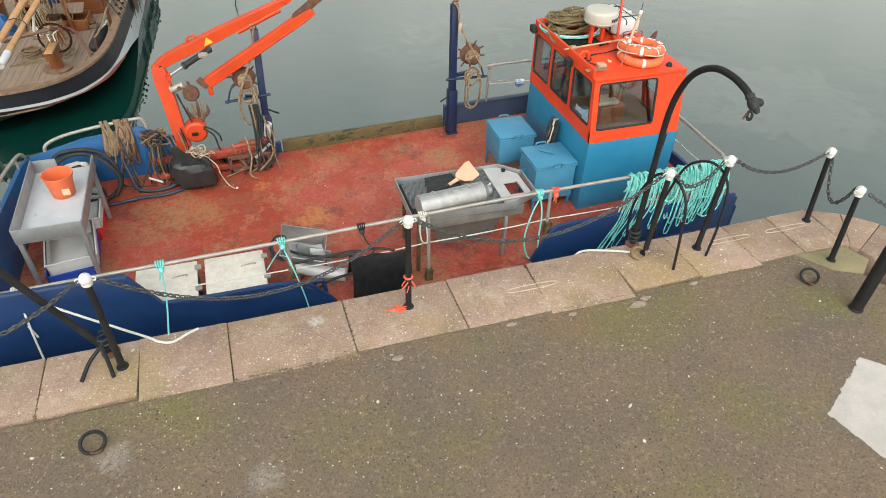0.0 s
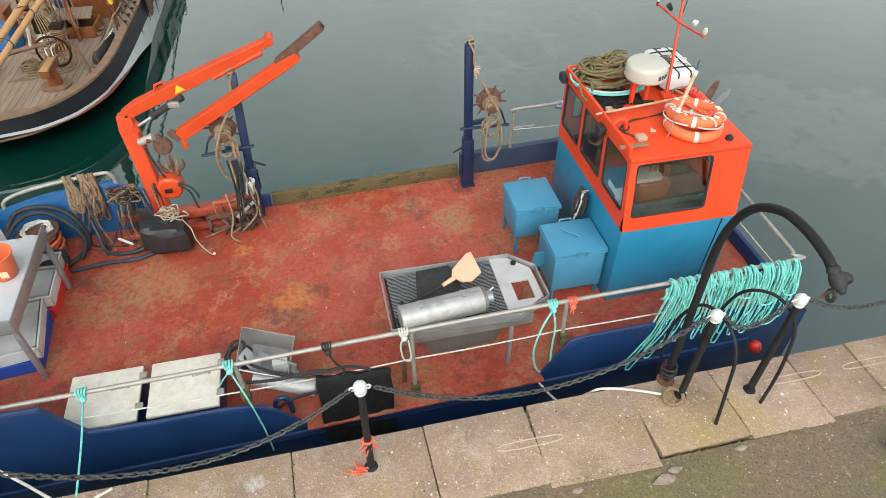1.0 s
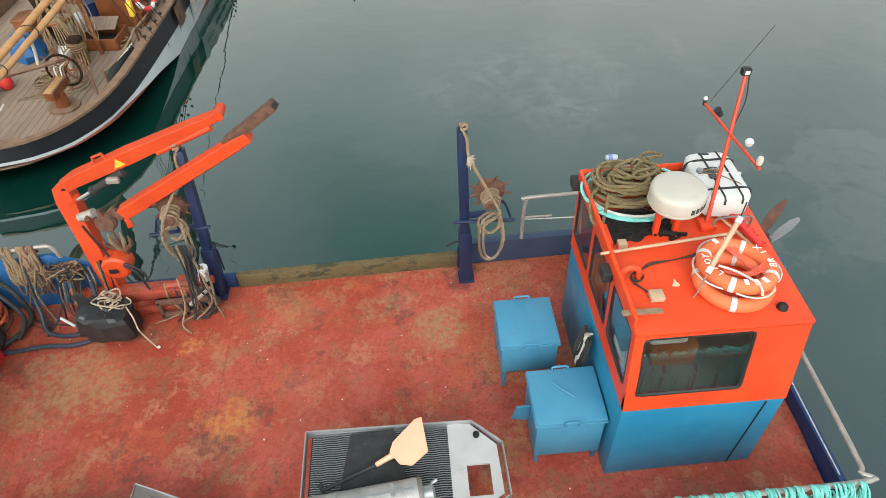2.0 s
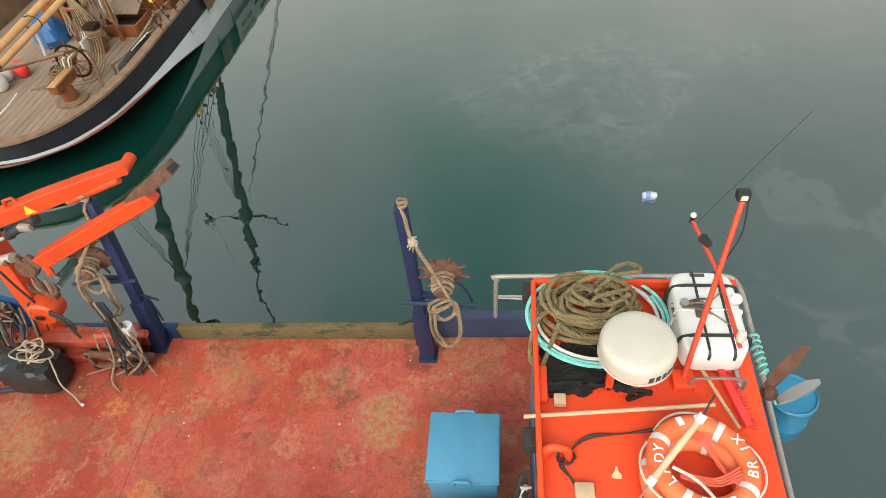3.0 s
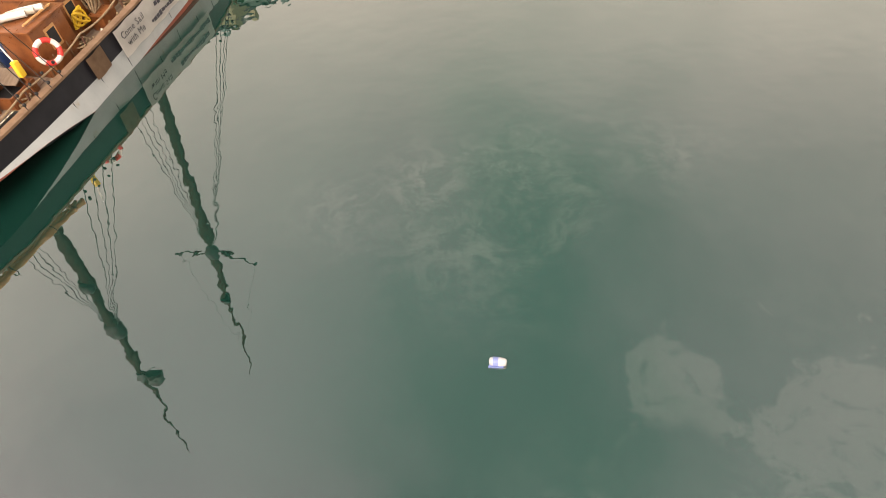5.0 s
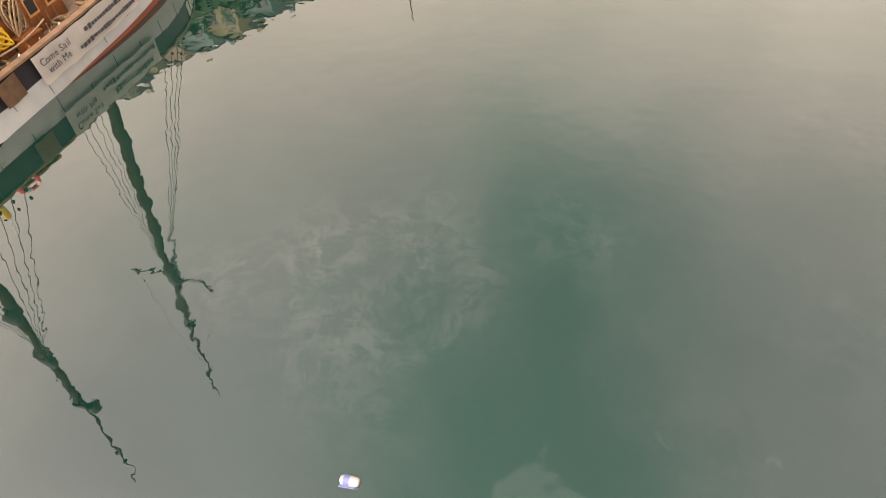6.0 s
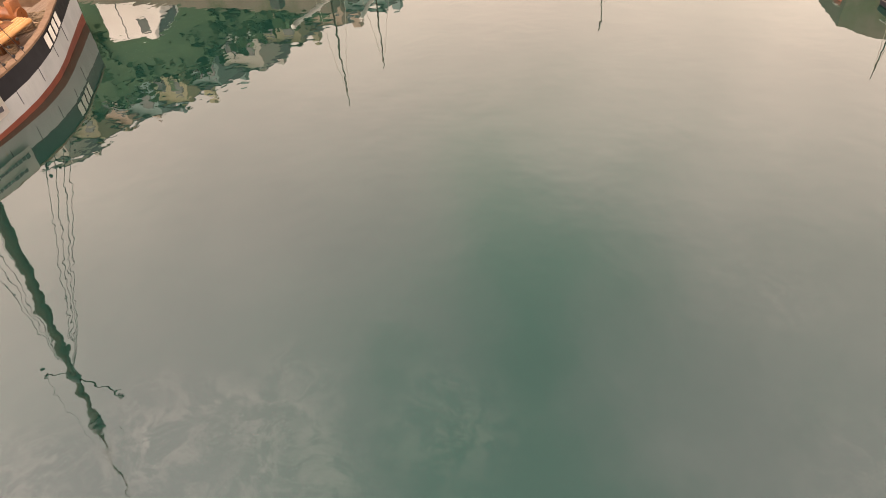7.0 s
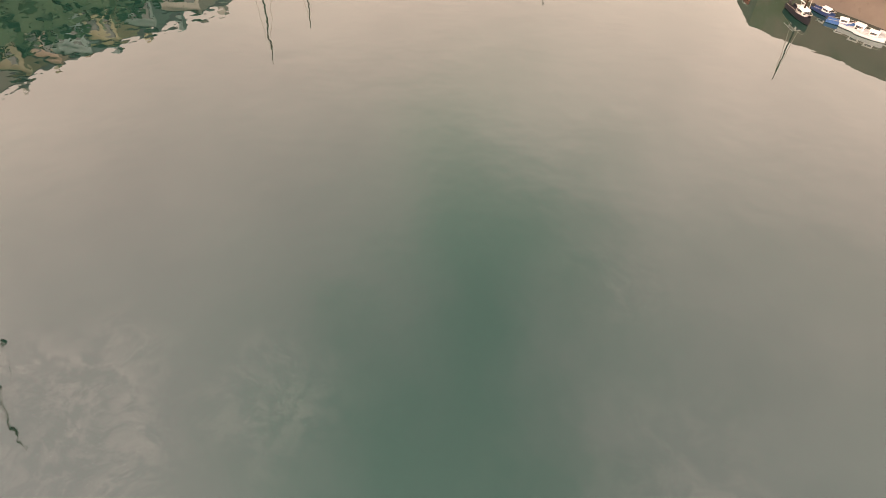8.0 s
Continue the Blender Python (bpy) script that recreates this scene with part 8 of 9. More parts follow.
def on_deck(x, y):
    return deck_h(x, y) + 0.012


# steering box, wheel and rudder head
GX, GY = -4.7, 10.45
zb = on_deck(GX, GY)
t = thing("steering_gear", (GX, GY, zb), "varnished steering box with a spoked ship wheel", "ship wheel")
part("rudder_trunk", lathe([(0.0, 0.0), (0.15, 0.0), (0.14, 0.1), (0.12, 0.34), (0.0, 0.34)], 20, Matrix.Translation((GX, GY, zb))), varnish, t)
part("deck_ring", lathe([(0.23, 0.0), (0.3, 0.0), (0.3, 0.04), (0.23, 0.05)], 24, Matrix.Translation((GX, GY, zb))), railwood, t)
box_top = part("gear_box", prism([(GX - 0.09, zb + 0.3), (GX + 0.09, zb + 0.3), (GX + 0.1, zb + 0.46), (GX - 0.1, zb + 0.46)], GY - 0.3, GY + 0.34, 1, 0.01), varnish, t)
part("lid", beam((GX, GY - 0.32, zb + 0.475), (GX, GY + 0.34, zb + 0.475), 0.17, 0.02, 0.006), spar, box_top, "pale varnished lid")
for s in (-1, 1):
    part("side_batten", beam((GX + s * 0.095, GY - 0.32, zb + 0.48), (GX + s * 0.095, GY + 0.34, zb + 0.48), 0.03, 0.035, 0.005), railwood, box_top)
WY = GY + 0.52
wheel = part("rim", tube([(GX + 0.32 * math.cos(a), WY, zb + 0.5 + 0.32 * math.sin(a)) for a in np.linspace(0, 2 * math.pi, 29)[:-1]], 0.024, 8, True), mast_brown, t, "dark wooden wheel rim")
for k in range(8):
    a = math.pi * k / 4
    part("spoke", tube([(GX, WY, zb + 0.5), (GX + 0.44 * math.cos(a), WY, zb + 0.5 + 0.44 * math.sin(a))], [0.018, 0.013], 7), varnish, wheel)
part("hub", tube([(GX, WY - 0.2, zb + 0.5), (GX, WY + 0.07, zb + 0.5)], 0.055, 12), rust, wheel)
for k in range(5):
    part("lashing", tube(curve([(GX - 0.1 + 0.05 * k, GY + 0.3, zb + 0.5), (GX - 0.16 + 0.06 * k, GY + 0.42, zb + 0.62), (GX - 0.05 + 0.05 * k, WY + 0.02, zb + 0.5 + 0.05 * k)], 4), 0.014, 6), rope_pale if k % 2 else rope_brown, t)
# sheet horse: bent iron bar from rail to rail
solo("sheet_horse", tube(curve([(-3.92, 10.4, -1.0), (-3.98, 10.5, -0.75), (-4.2, 10.85, -0.42), (-4.5, 11.05, -0.34), (-5.0, 10.75, -0.33), (-5.7, 10.3, -0.33), (-6.6, 10.2, -0.4), (-7.1, 10.2, -0.6), (-7.2, 10.2, -1.0)], 7), 0.028, 9), rust, "bent brown iron sheet horse over the deck", "bar")
solo("horse_cover", tube(curve([(-4.75, 10.92, -0.32), (-5.2, 10.62, -0.31), (-5.75, 10.3, -0.32)], 4), [0.035, 0.05, 0.04, 0.055, 0.042, 0.05, 0.04, 0.05, 0.03], 9), railwood, "leather chafe cover on the bar", "cover")
# coiled stern line, cleats, long black fender
solo("stern_line", tube(curve([(-5.4, 8.75, -0.98), (-5.0, 8.95, -1.0), (-5.6, 9.1, -1.0), (-6.1, 9.3, -1.02), (-5.9, 9.9, -1.03), (-5.95, 10.6, -1.03)], 8), 0.025, 8), rope_pale, "pale line led over the stern deck", "rope")
for (x, y, turn) in ((-4.0, 10.85, 20), (-5.0, 8.72, 80), (-6.6, 8.75, 100)):
    t = thing("deck_cleat", (x, y, on_deck(x, y)), "black iron mooring cleat by the rail", "cleat", "cleats on the trawler")
    m = pose(x, y, on_deck(x, y), 0, 0, turn)
    part("horn", tube([m @ Vector(p) for p in ((0, -0.16, 0.1), (0, -0.06, 0.09), (0, 0.06, 0.09), (0, 0.16, 0.1))], [0.018, 0.03, 0.03, 0.018], 8), black_iron, t)
    for q in (-0.05, 0.05):
        part("stem", tube([m @ Vector((0, q, -0.01)), m @ Vector((0, q, 0.09))], 0.022, 8), black_iron, t)
solo("long_fender", tube(curve([(-4.12, 11.3, -0.98), (-4.06, 11.45, -0.93), (-4.01, 11.85, -0.88), (-3.96, 12.25, -0.82), (-3.94, 12.4, -0.8)], 4), [0.03, 0.07, 0.1, 0.115, 0.12, 0.12, 0.12, 0.12, 0.12, 0.12, 0.12, 0.12, 0.115, 0.1, 0.09, 0.06, 0.03], 14), rubber, "long black fender lying along the bulwark", "fender")


def ship_mast(x, y, r, head, cap, label, arms=0.0):
    """A lower mast to the cap and a thin topmast to the head; both heights and the head are in the world."""
    t = thing("ship_mast", (x, y, on_deck(x, y)), label, "mast", "masts of the trawler")
    foot, top = Vector((x, y, on_deck(x, y) - 0.02)), askew.inverted() @ Vector(head)

    def at(z):
        return foot.lerp(top, (z + 0.29 - foot.z) / (top.z - foot.z))
    cross = cap - 2.7
    part("pole", tube([foot, at(2.0), at(cross), at(cap + 0.3)], [r, r, r * 0.86, r * 0.7], 16), mast_brown, t)
    part("topmast", tube([at(cap - 0.9) + Vector((0.05, 0, 0)), at(cap + 1.5), top], [r * 0.5, r * 0.42, r * 0.14], 10), mast_brown, t)
    part("cap_band", tube([at(cap - 0.12), at(cap + 0.12)], r * 1.15, 14), black_iron, t)
    part("mast_coat", lathe([(r + 0.1, 0), (r + 0.09, 0.1), (r + 0.02, 0.2), (r, 0.2)], 18, Matrix.Translation((x, y, on_deck(x, y)))), white_plastic, t)
    hub = at(cross)
    part("hounds", ball(hub, r * 1.5, 12, squash=1.9), black_iron, t)
    if arms:
        for s in (-1, 1):
            part("crosstree", tube(curve([hub, hub + Vector((s * arms * 0.5, 0, 0.1)), hub + Vector((s * arms, 0, 0.4))], 4), 0.032, 8), mast_brown, t)
            part("lamp_block", box(hub + Vector((s * arms - 0.08, -0.08, 0.3)), hub + Vector((s * arms + 0.08, 0.08, 0.5)), 0.03), black_iron, t)
            part("topmast_stay", tube([hub + Vector((s * arms, 0, 0.4)), at(cap + 4.0)], 0.006, 5), black_iron, t)
    else:
        part("radar_bracket", tube([at(cap - 0.35), at(cap - 0.3) + Vector((0.42, -0.05, 0))], 0.05, 8), black_iron, t)
        part("radar_drum", lathe([(0.0, -0.16), (0.2, -0.16), (0.25, -0.1), (0.25, 0.1), (0.2, 0.16), (0.0, 0.17)], 18, Matrix.Translation(at(cap - 0.3) + Vector((0.52, -0.05, 0.1)))), rubber, t)
        part("masthead_lamp", ball(at(cap + 4.6), 0.13, 10), black_iron, t)
        part("gaff_saddle", ball(at(3.4) + Vector((0.0, -0.1, 0)), r * 1.25, 10, squash=1.5), black_iron, t)
    part("pin_rail", tube([(x + 0.32 * math.cos(a), y + 0.32 * math.sin(a), on_deck(x, y) + 0.75) for a in np.linspace(0, 2 * math.pi, 17)[:-1]], 0.04, 8, True), varnish, t)
    for k in range(4):
        a = math.pi / 4 + math.pi / 2 * k
        part("pin_post", tube([(x + 0.32 * math.cos(a), y + 0.32 * math.sin(a), on_deck(x, y)), (x + 0.32 * math.cos(a), y + 0.32 * math.sin(a), on_deck(x, y) + 0.78)], 0.04, 8), varnish, t)
    for s in (-1, 1):
        for k in range(4):
            yy = y - 0.5 + 0.36 * k
            w, z = ship_rail(yy)
            part("shroud", tube([(SX + s * (w + 0.04), yy, z + 0.05), at(cross) + Vector((s * 0.05, 0, 0))], 0.009, 6), black_iron, t)
            part("deadeye", ball((SX + s * (w + 0.03), yy, z + 0.16), 0.035, 10), black_iron, t)
            part("deadeye", ball((SX + s * (w + 0.02), yy, z + 0.36), 0.033, 10), black_iron, t)
    rnd = random.Random(int(y))
    for k in range(9):
        a = rnd.uniform(0, 6.28)
        px, py = x + 0.33 * math.cos(a), y + 0.33 * math.sin(a)
        h = on_deck(x, y)
        part("rope_hank", tube(curve([(px, py, h + 0.8), (px + 0.06, py - 0.05, h + 0.5), (px + rnd.uniform(-0.1, 0.1), py - 0.06, h + 0.2), (px - 0.07, py, h + 0.5), (px, py, h + 0.82), (px * 0.4 + x * 0.6, py * 0.4 + y * 0.6, h + 1.6)], 5), 0.013, 6), rope_tan if k % 3 else rope_brown, t)


ship_mast(-5.45, 12.75, 0.15, (-8.5, 12.98, 14.6), 8.3, "varnished mizzen mast with rope hanks at its foot")
ship_mast(-6.3, 19.09, 0.165, (-8.48, 17.9, 16.9), 11.2, "tall varnished main mast with shrouds and crosstrees", 1.6)
t = thing("mizzen_boom", (-4.75, 10.3, 0.3), "pair of spars with white ends lashed along the stern", "spar")
for a_, b_, r_ in (((-4.62, 12.9, 0.5), (-4.8, 7.75, 0.2), 0.062), ((-4.82, 12.9, 0.58), (-4.98, 8.0, 0.3), 0.07)):
    a_, b_ = Vector(a_), Vector(b_)
    pole = part("spar", tube([a_, b_], [r_, r_ * 0.85], 12), spar, t)
    part("tip", tube([b_, b_.lerp(a_, 0.1)], r_ + 0.004, 12), white_plastic, pole, "white painted spar end")
for q in (0.2, 0.45, 0.7):
    p_ = Vector((-4.72, 12.9, 0.54)).lerp(Vector((-4.89, 7.9, 0.25)), q)
    part("strap", tube([p_ + Vector((0.18 * math.cos(a), 0, 0.13 * math.sin(a))) for a in np.linspace(0, 2 * math.pi, 13)[:-1]], 0.01, 6, True), rubber, t)
part("crutch", tube([(-4.72, 12.6, on_deck(-4.7, 12.6)), (-4.72, 12.6, 0.46)], 0.045, 10), varnish, t)
part("crutch_fork", beam((-4.98, 12.6, 0.42), (-4.5, 12.6, 0.42), 0.06, 0.06, 0.01), varnish, t)
t = thing("blue_tarpaulin", (-6.25, 12.55, on_deck(-6.25, 12.55)), "blue tarpaulin heaped over gear on deck", "tarpaulin")
rt = random.Random(3)
bm = lathe([(0.0, 0.0), (0.36, 0.0), (0.36, 0.1), (0.3, 0.32), (0.18, 0.5), (0.0, 0.54)], 14, pose(-6.25, 12.55, on_deck(-6.25, 12.55)))
for v in bm.verts:
    v.co += Vector((rt.uniform(-0.05, 0.05), rt.uniform(-0.05, 0.05), rt.uniform(0, 0.05)))
part("sheet", bm, quarter_blue, t, angle=20)
solo("sheet_tackle", tube(curve([(-4.8, 10.6, 0.32), (-4.9, 10.7, 0.0), (-5.0, 10.75, -0.3)], 4), 0.03, 7), rope_pale, "rope tackle hanging from the boom", "rope")
rnd = random.Random(14)
for k in range(6):
    x0 = -5.15 + 0.09 * k
    solo("hanging_coil", tube(curve([(x0, 12.6, 0.35), (x0 + 0.12, 12.55, -0.1), (x0 + 0.05, 12.55, -0.5 - 0.1 * (k % 3)), (x0 - 0.1, 12.6, -0.1), (x0, 12.65, 0.36)], 6), 0.011, 6), rope_tan, "tan rope coil hanging at the mizzen", "rope", "rope coils at the mizzen")


def cabin(x0, x1, y0, y1, h, label, panes=3):
    z = on_deck(SX, (y0 + y1) / 2) - 0.03
    t = thing("deckhouse", ((x0 + x1) / 2, (y0 + y1) / 2, z), label, "deckhouse", "deckhouses of the trawler")
    part("wall", prism([(x0, y0), (x1, y0), (x1, y1), (x0, y1)], z, z + h, 2, 0.01), varnish, t)
    part("roof", prism([(x0 - 0.08, y0 - 0.08), (x1 + 0.08, y0 - 0.08), (x1 + 0.08, y1 + 0.08), (x0 - 0.08, y1 + 0.08)], z + h, z + h + 0.05, 2, 0.012), varnish, t)
    for k in range(panes):
        yy = y0 + (y1 - y0) * (k + 0.5) / panes
        w = part("window", box((x1 - 0.01, yy - 0.16, z + h * 0.42), (x1 + 0.015, yy + 0.16, z + h * 0.86), 0.01), spar, t)
        part("pane", box((x1 + 0.01, yy - 0.12, z + h * 0.48), (x1 + 0.018, yy + 0.12, z + h * 0.8)), dark_void, w)
    for k in range(int((y1 - y0) / 0.24)):
        part("panel_strip", box((x1 + 0.0, y0 + 0.24 * k, z + 0.02), (x1 + 0.012, y0 + 0.24 * k + 0.03, z + h * 0.4)), railwood, t)
    part("handrail", tube([(x1 - 0.1, y0 + 0.1, z + h + 0.1), (x1 - 0.1, y1 - 0.1, z + h + 0.1)], 0.025, 8), spar, t)
    return t


cabin(-5.1, -4.3, 13.85, 14.9, 1.0, "tall varnished companionway with panelled sides", 1)
cabin(-6.5, -4.6, 15.15, 17.4, 0.95, "varnished wooden deckhouse with small windows", 4)
t = cabin(-6.4, -5.0, 20.1, 20.7, 0.5, "varnished fore hatch on the deck", 1)
bm = bmesh.new()
for k in range(6):
    tube([(-4.47 + 0.05 * math.sin(k), 15.4 + 0.2 * math.cos(a + k), -0.55 + 0.17 * math.sin(a)) for a in np.linspace(0, 2 * math.pi, 15)[:-1]], 0.022, 6, True, bm)
solo("yellow_rope_coil", bm, yellow_paint, "bright yellow rope coil hung on the deckhouse", "rope")
bm = bmesh.new()
for k in range(6):
    tube([(-4.52 + 0.03 * k, 15.95 + 0.2 * math.cos(a + k), -0.3 + 0.35 * math.sin(a)) for a in np.linspace(0, 2 * math.pi, 15)[:-1]], 0.022, 6, True, bm)
solo("hung_rope_coil", bm, rope_tan, "tan rope coil hung on the deckhouse", "rope")
# ring lifebuoy, yellow rescue case, stanchions and rope rail along the starboard side
t = thing("lifebuoy", (-3.88, 13.68, -0.3), "red and white ring lifebuoy hung at the rail", "lifebuoy")
m = pose(-3.88, 13.68, -0.3, 70, 0, 60)
for k in range(8):
    a0 = math.pi / 4 * k
    part("segment", tube([m @ Vector((0.215 * math.cos(a), 0.215 * math.sin(a), 0)) for a in np.linspace(a0, a0 + math.pi / 4, 7)], 0.052, 10), red_paint if k % 2 else white_plastic, t)
t = thing("rescue_case", (-3.88, 12.9, -0.99), "yellow rescue sling case on a rail post", "case")
part("case", box((-3.95, 12.83, -0.34), (-3.84, 12.96, -0.02), 0.025), yellow_paint, t)
part("post", tube([(-3.88, 12.9, -0.99), (-3.9, 12.9, -0.3)], 0.022, 8), varnish, t)
part("staff", tube([(-3.9, 12.9, -0.05), (-4.12, 12.95, 0.5)], 0.016, 8), white_plastic, t)
t = thing("rope_rail", (-3.75, 12.0, -0.7), "rope rail on iron stanchions along the bulwark", "rail")
for y in (10.9, 12.7, 14.6, 16.1):
    w, z = ship_rail(y)
    part("stanchion", tube([(SX + w - 0.35, y, z - 0.42), (SX + w - 0.33, y, z + 0.12)], 0.022, 8), rust, t)
part("rail_rope", tube(sag((SX + ship_rail(10.9)[0] - 0.33, 10.9, -0.55), (SX + ship_rail(12.7)[0] - 0.33, 12.7, -0.52), 0.08, 8)[:-1] + sag((SX + ship_rail(12.7)[0] - 0.33, 12.7, -0.52), (SX + ship_rail(14.6)[0] - 0.33, 14.6, -0.45), 0.08, 8)[:-1]
     + sag((SX + ship_rail(14.6)[0] - 0.33, 14.6, -0.45), (SX + ship_rail(16.1)[0] - 0.33, 16.1, -0.4), 0.08, 8), 0.02, 7), rope_tan, t)
for k, (x, y, r, m2, lb) in enumerate(((-6.3, 10.7, 0.17, white_plastic, "white plastic fender on the deck"), (-6.38, 11.05, 0.15, white_plastic, "white plastic fender on the deck"), (-6.12, 11.2, 0.14, red_paint, "red and white fender on the deck"),
                                       (-4.98, 13.66, 0.14, red_paint, "red round buoy on the deck"), (-5.5, 13.7, 0.17, tray_grey, "grey plastic keg on the deck"), (-6.9, 9.8, 0.16, cream, "yellowed plastic fender on the deck"))):
    solo("deck_fender", ball((x, y, on_deck(x, y) + r * 1.2), r, 14, squash=1.35), m2, lb, "fender", "fenders on the trawler")
solo("life_raft_drum", tube([(-5.35, 14.0, on_deck(-5.3, 14)), (-5.35, 14.0, on_deck(-5.3, 14) + 0.55)], 0.2, 18), navy, "dark blue plastic drum on the deck", "drum")
for k in range(3):
    solo("rolled_sail", tube(curve([(-5.15 + 0.1 * k, 13.95 + 0.14 * k, on_deck(-5, 14) + 1.12), (-4.9 + 0.1 * k, 14.15 + 0.14 * k, on_deck(-5, 14) + 1.13), (-4.6 + 0.1 * k, 14.35 + 0.14 * k, on_deck(-5, 14) + 1.12)], 4), 0.07, 10), (white_plastic, cream, white_plastic)[k], "rolled white canvas lashed on the companionway", "canvas", "rolled canvas")
bitt = thing("mooring_bitt", (-4.93, 12.15, on_deck(-4.93, 12.15)), "square varnished mooring bitt wound with rope", "bitt")
zb = on_deck(-4.93, 12.15)
part("post", box((-5.03, 12.05, zb - 0.01), (-4.83, 12.25, zb + 0.5), 0.02), varnish, bitt)
part("cap", box((-5.06, 12.02, zb + 0.5), (-4.80, 12.28, zb + 0.6), 0.03), mast_brown, bitt)
for k in range(5):
    part("rope_turn", tube([(-4.93 + 0.17 * math.cos(a), 12.15 + 0.16 * math.sin(a), zb + 0.36 + 0.035 * k + 0.015 * math.sin(a + k)) for a in np.linspace(0, 2 * math.pi, 17)[:-1]], 0.012, 6, True), rope_tan if k % 2 else rope_brown, bitt)
solo("pale_board", box((-5.08, 11.8, on_deck(-5, 12)), (-5.03, 12.05, on_deck(-5, 12) + 0.4), 0.006), cream, "pale board leaning on the post", "board")
# canvas dodger and banner over the black strake
def hang(y0, y1, off, d0, d1, n=14):
    bm = bmesh.new()
    rows = []
    for i in range(n + 1):
        y = y0 + (y1 - y0) * i / n
        w, z = ship_rail(y)
        rows.append([bm.verts.new((SX + w + off + 0.02 * math.sin(i * 1.3) + 0.02 * k, y, z + 0.02 - d)) for k, d in ((0, d0), (1, (d0 + d1) / 2), (2, d1))])
    for a, b in zip(rows, rows[1:]):
        for k in range(2):
            bm.faces.new((a[k], b[k], b[k + 1], a[k + 1]))
    bmesh.ops.solidify(bm, geom=bm.faces[:], thickness=0.006)
    return bm


solo("canvas_panel", hang(14.0, 14.55, 0.07, 0.04, 0.5, 4), railwood, "tan canvas panel over the bulwark", "canvas")
banner = thing("banner", (-3.5, 17.0, -0.6), "white cloth banner with dark hand lettering along the hull", "banner")
part("cloth", hang(15.0, 18.4, 0.09, 0.02, 0.62, 22), white_plastic, banner, "white banner cloth")


def lettering(text, y, drop, size):
    """Each letter is a part of its own; round letters advance by their width."""
    for ch in text:
        if ch != " ":
            one_letter(ch, y, drop, size)
        y += size * {"i": 0.24, "l": 0.24, "m": 0.86, "w": 0.78, "C": 0.68, "M": 0.82, " ": 0.3, "t": 0.34}.get(ch, 0.56)


def one_letter(text, y, drop, size):
    cu = bpy.data.curves.new("lettering", "FONT")
    cu.body, cu.size, cu.extrude = text, size, 0.002
    tmp = bpy.data.objects.new("lettering", cu)
    scene.collection.objects.link(tmp)
    dg = bpy.context.evaluated_depsgraph_get()
    me = bpy.data.meshes.new_from_object(tmp.evaluated_get(dg))
    bpy.data.objects.remove(tmp)
    w, z = ship_rail(y + 0.4)
    me.transform(pose(SX + w + 0.165, y, z - drop, 90 - 6, 0, 90 + 1))
    me.materials.clear()
    me.materials.append(ink)
    ob = new("lettering", me)
    ob.parent = banner
    ob.matrix_parent_inverse = WORLD[banner.name].inverted()
    return ob


lettering("Come Sail", 15.1, 0.24, 0.2)
lettering("with Me", 15.2, 0.44, 0.2)
rnd = random.Random(19)
for drop, y0, y1 in ((0.2, 16.5, 18.0), (0.44, 16.2, 18.2)):
    y = y0
    while y < y1:
        n = rnd.uniform(0.05, 0.13)
        (w, z), (w2, z2) = ship_rail(y), ship_rail(y + n)
        part("lettering_bar", beam((SX + w + 0.15, y, z - drop + rnd.uniform(-0.015, 0.015)), (SX + w2 + 0.15, y + n, z2 - drop), 0.012, rnd.uniform(0.05, 0.11), 0), ink, banner)
        y += n + 0.03
for k in range(4):
    y = 20.6 + 0.33 * k
    (w, z), (w2, z2) = ship_rail(y), ship_rail(y + 0.22)
    part("marking_bar", beam((SX + w + 0.03, y, z - 0.22), (SX + w2 + 0.03, y + 0.22, z2 - 0.22), 0.01, 0.3, 0), bar_white, ship, "white marking bar")
# windlass and spars on the foredeck
t = thing("windlass", (-5.75, 21.3, on_deck(SX, 21.3)), "old wooden windlass on the foredeck", "windlass")
z = on_deck(SX, 21.3)
part("barrel", tube([(-6.3, 21.3, z + 0.4), (-5.2, 21.3, z + 0.4)], 0.16, 14), varnish, t)
for x in (-6.15, -5.35):
    part("bitt", box((x - 0.09, 21.15, z - 0.02), (x + 0.09, 21.45, z + 0.75), 0.02), varnish, t)
for k in range(4):
    solo("foredeck_spar", tube([(-5.2 + 0.16 * k, 17.7 + 0.25 * k, on_deck(SX, 18) + 0.35), (-5.0 + 0.1 * k, 21.0, on_deck(SX, 21) + 0.45)], 0.06, 10), spar, "varnished spar stowed on the deck", "spar", "stowed spars")
bm = bmesh.new()
rnd = random.Random(40)
for k in range(26):
    y = rnd.uniform(17.6, 22.0)
    w = ship_rail(y)[0]
    x = SX + rnd.uniform(0.2, 1) * (w - 0.4)
    R = rnd.uniform(0.1, 0.24)
    for q in range(3):
        tube([(x + R * math.cos(a + q), y + R * math.sin(a + q), on_deck(x, y) + 0.04 + 0.05 * q) for a in np.linspace(0, 2 * math.pi, 13)[:-1]], 0.022, 5, True, bm)
tagged(finish("foredeck_rope", bm, rope_tan), "coils of tan rope scattered on the foredeck", "rope", kind="stuff")

# loose gear along the trawler deck
rnd = random.Random(61)


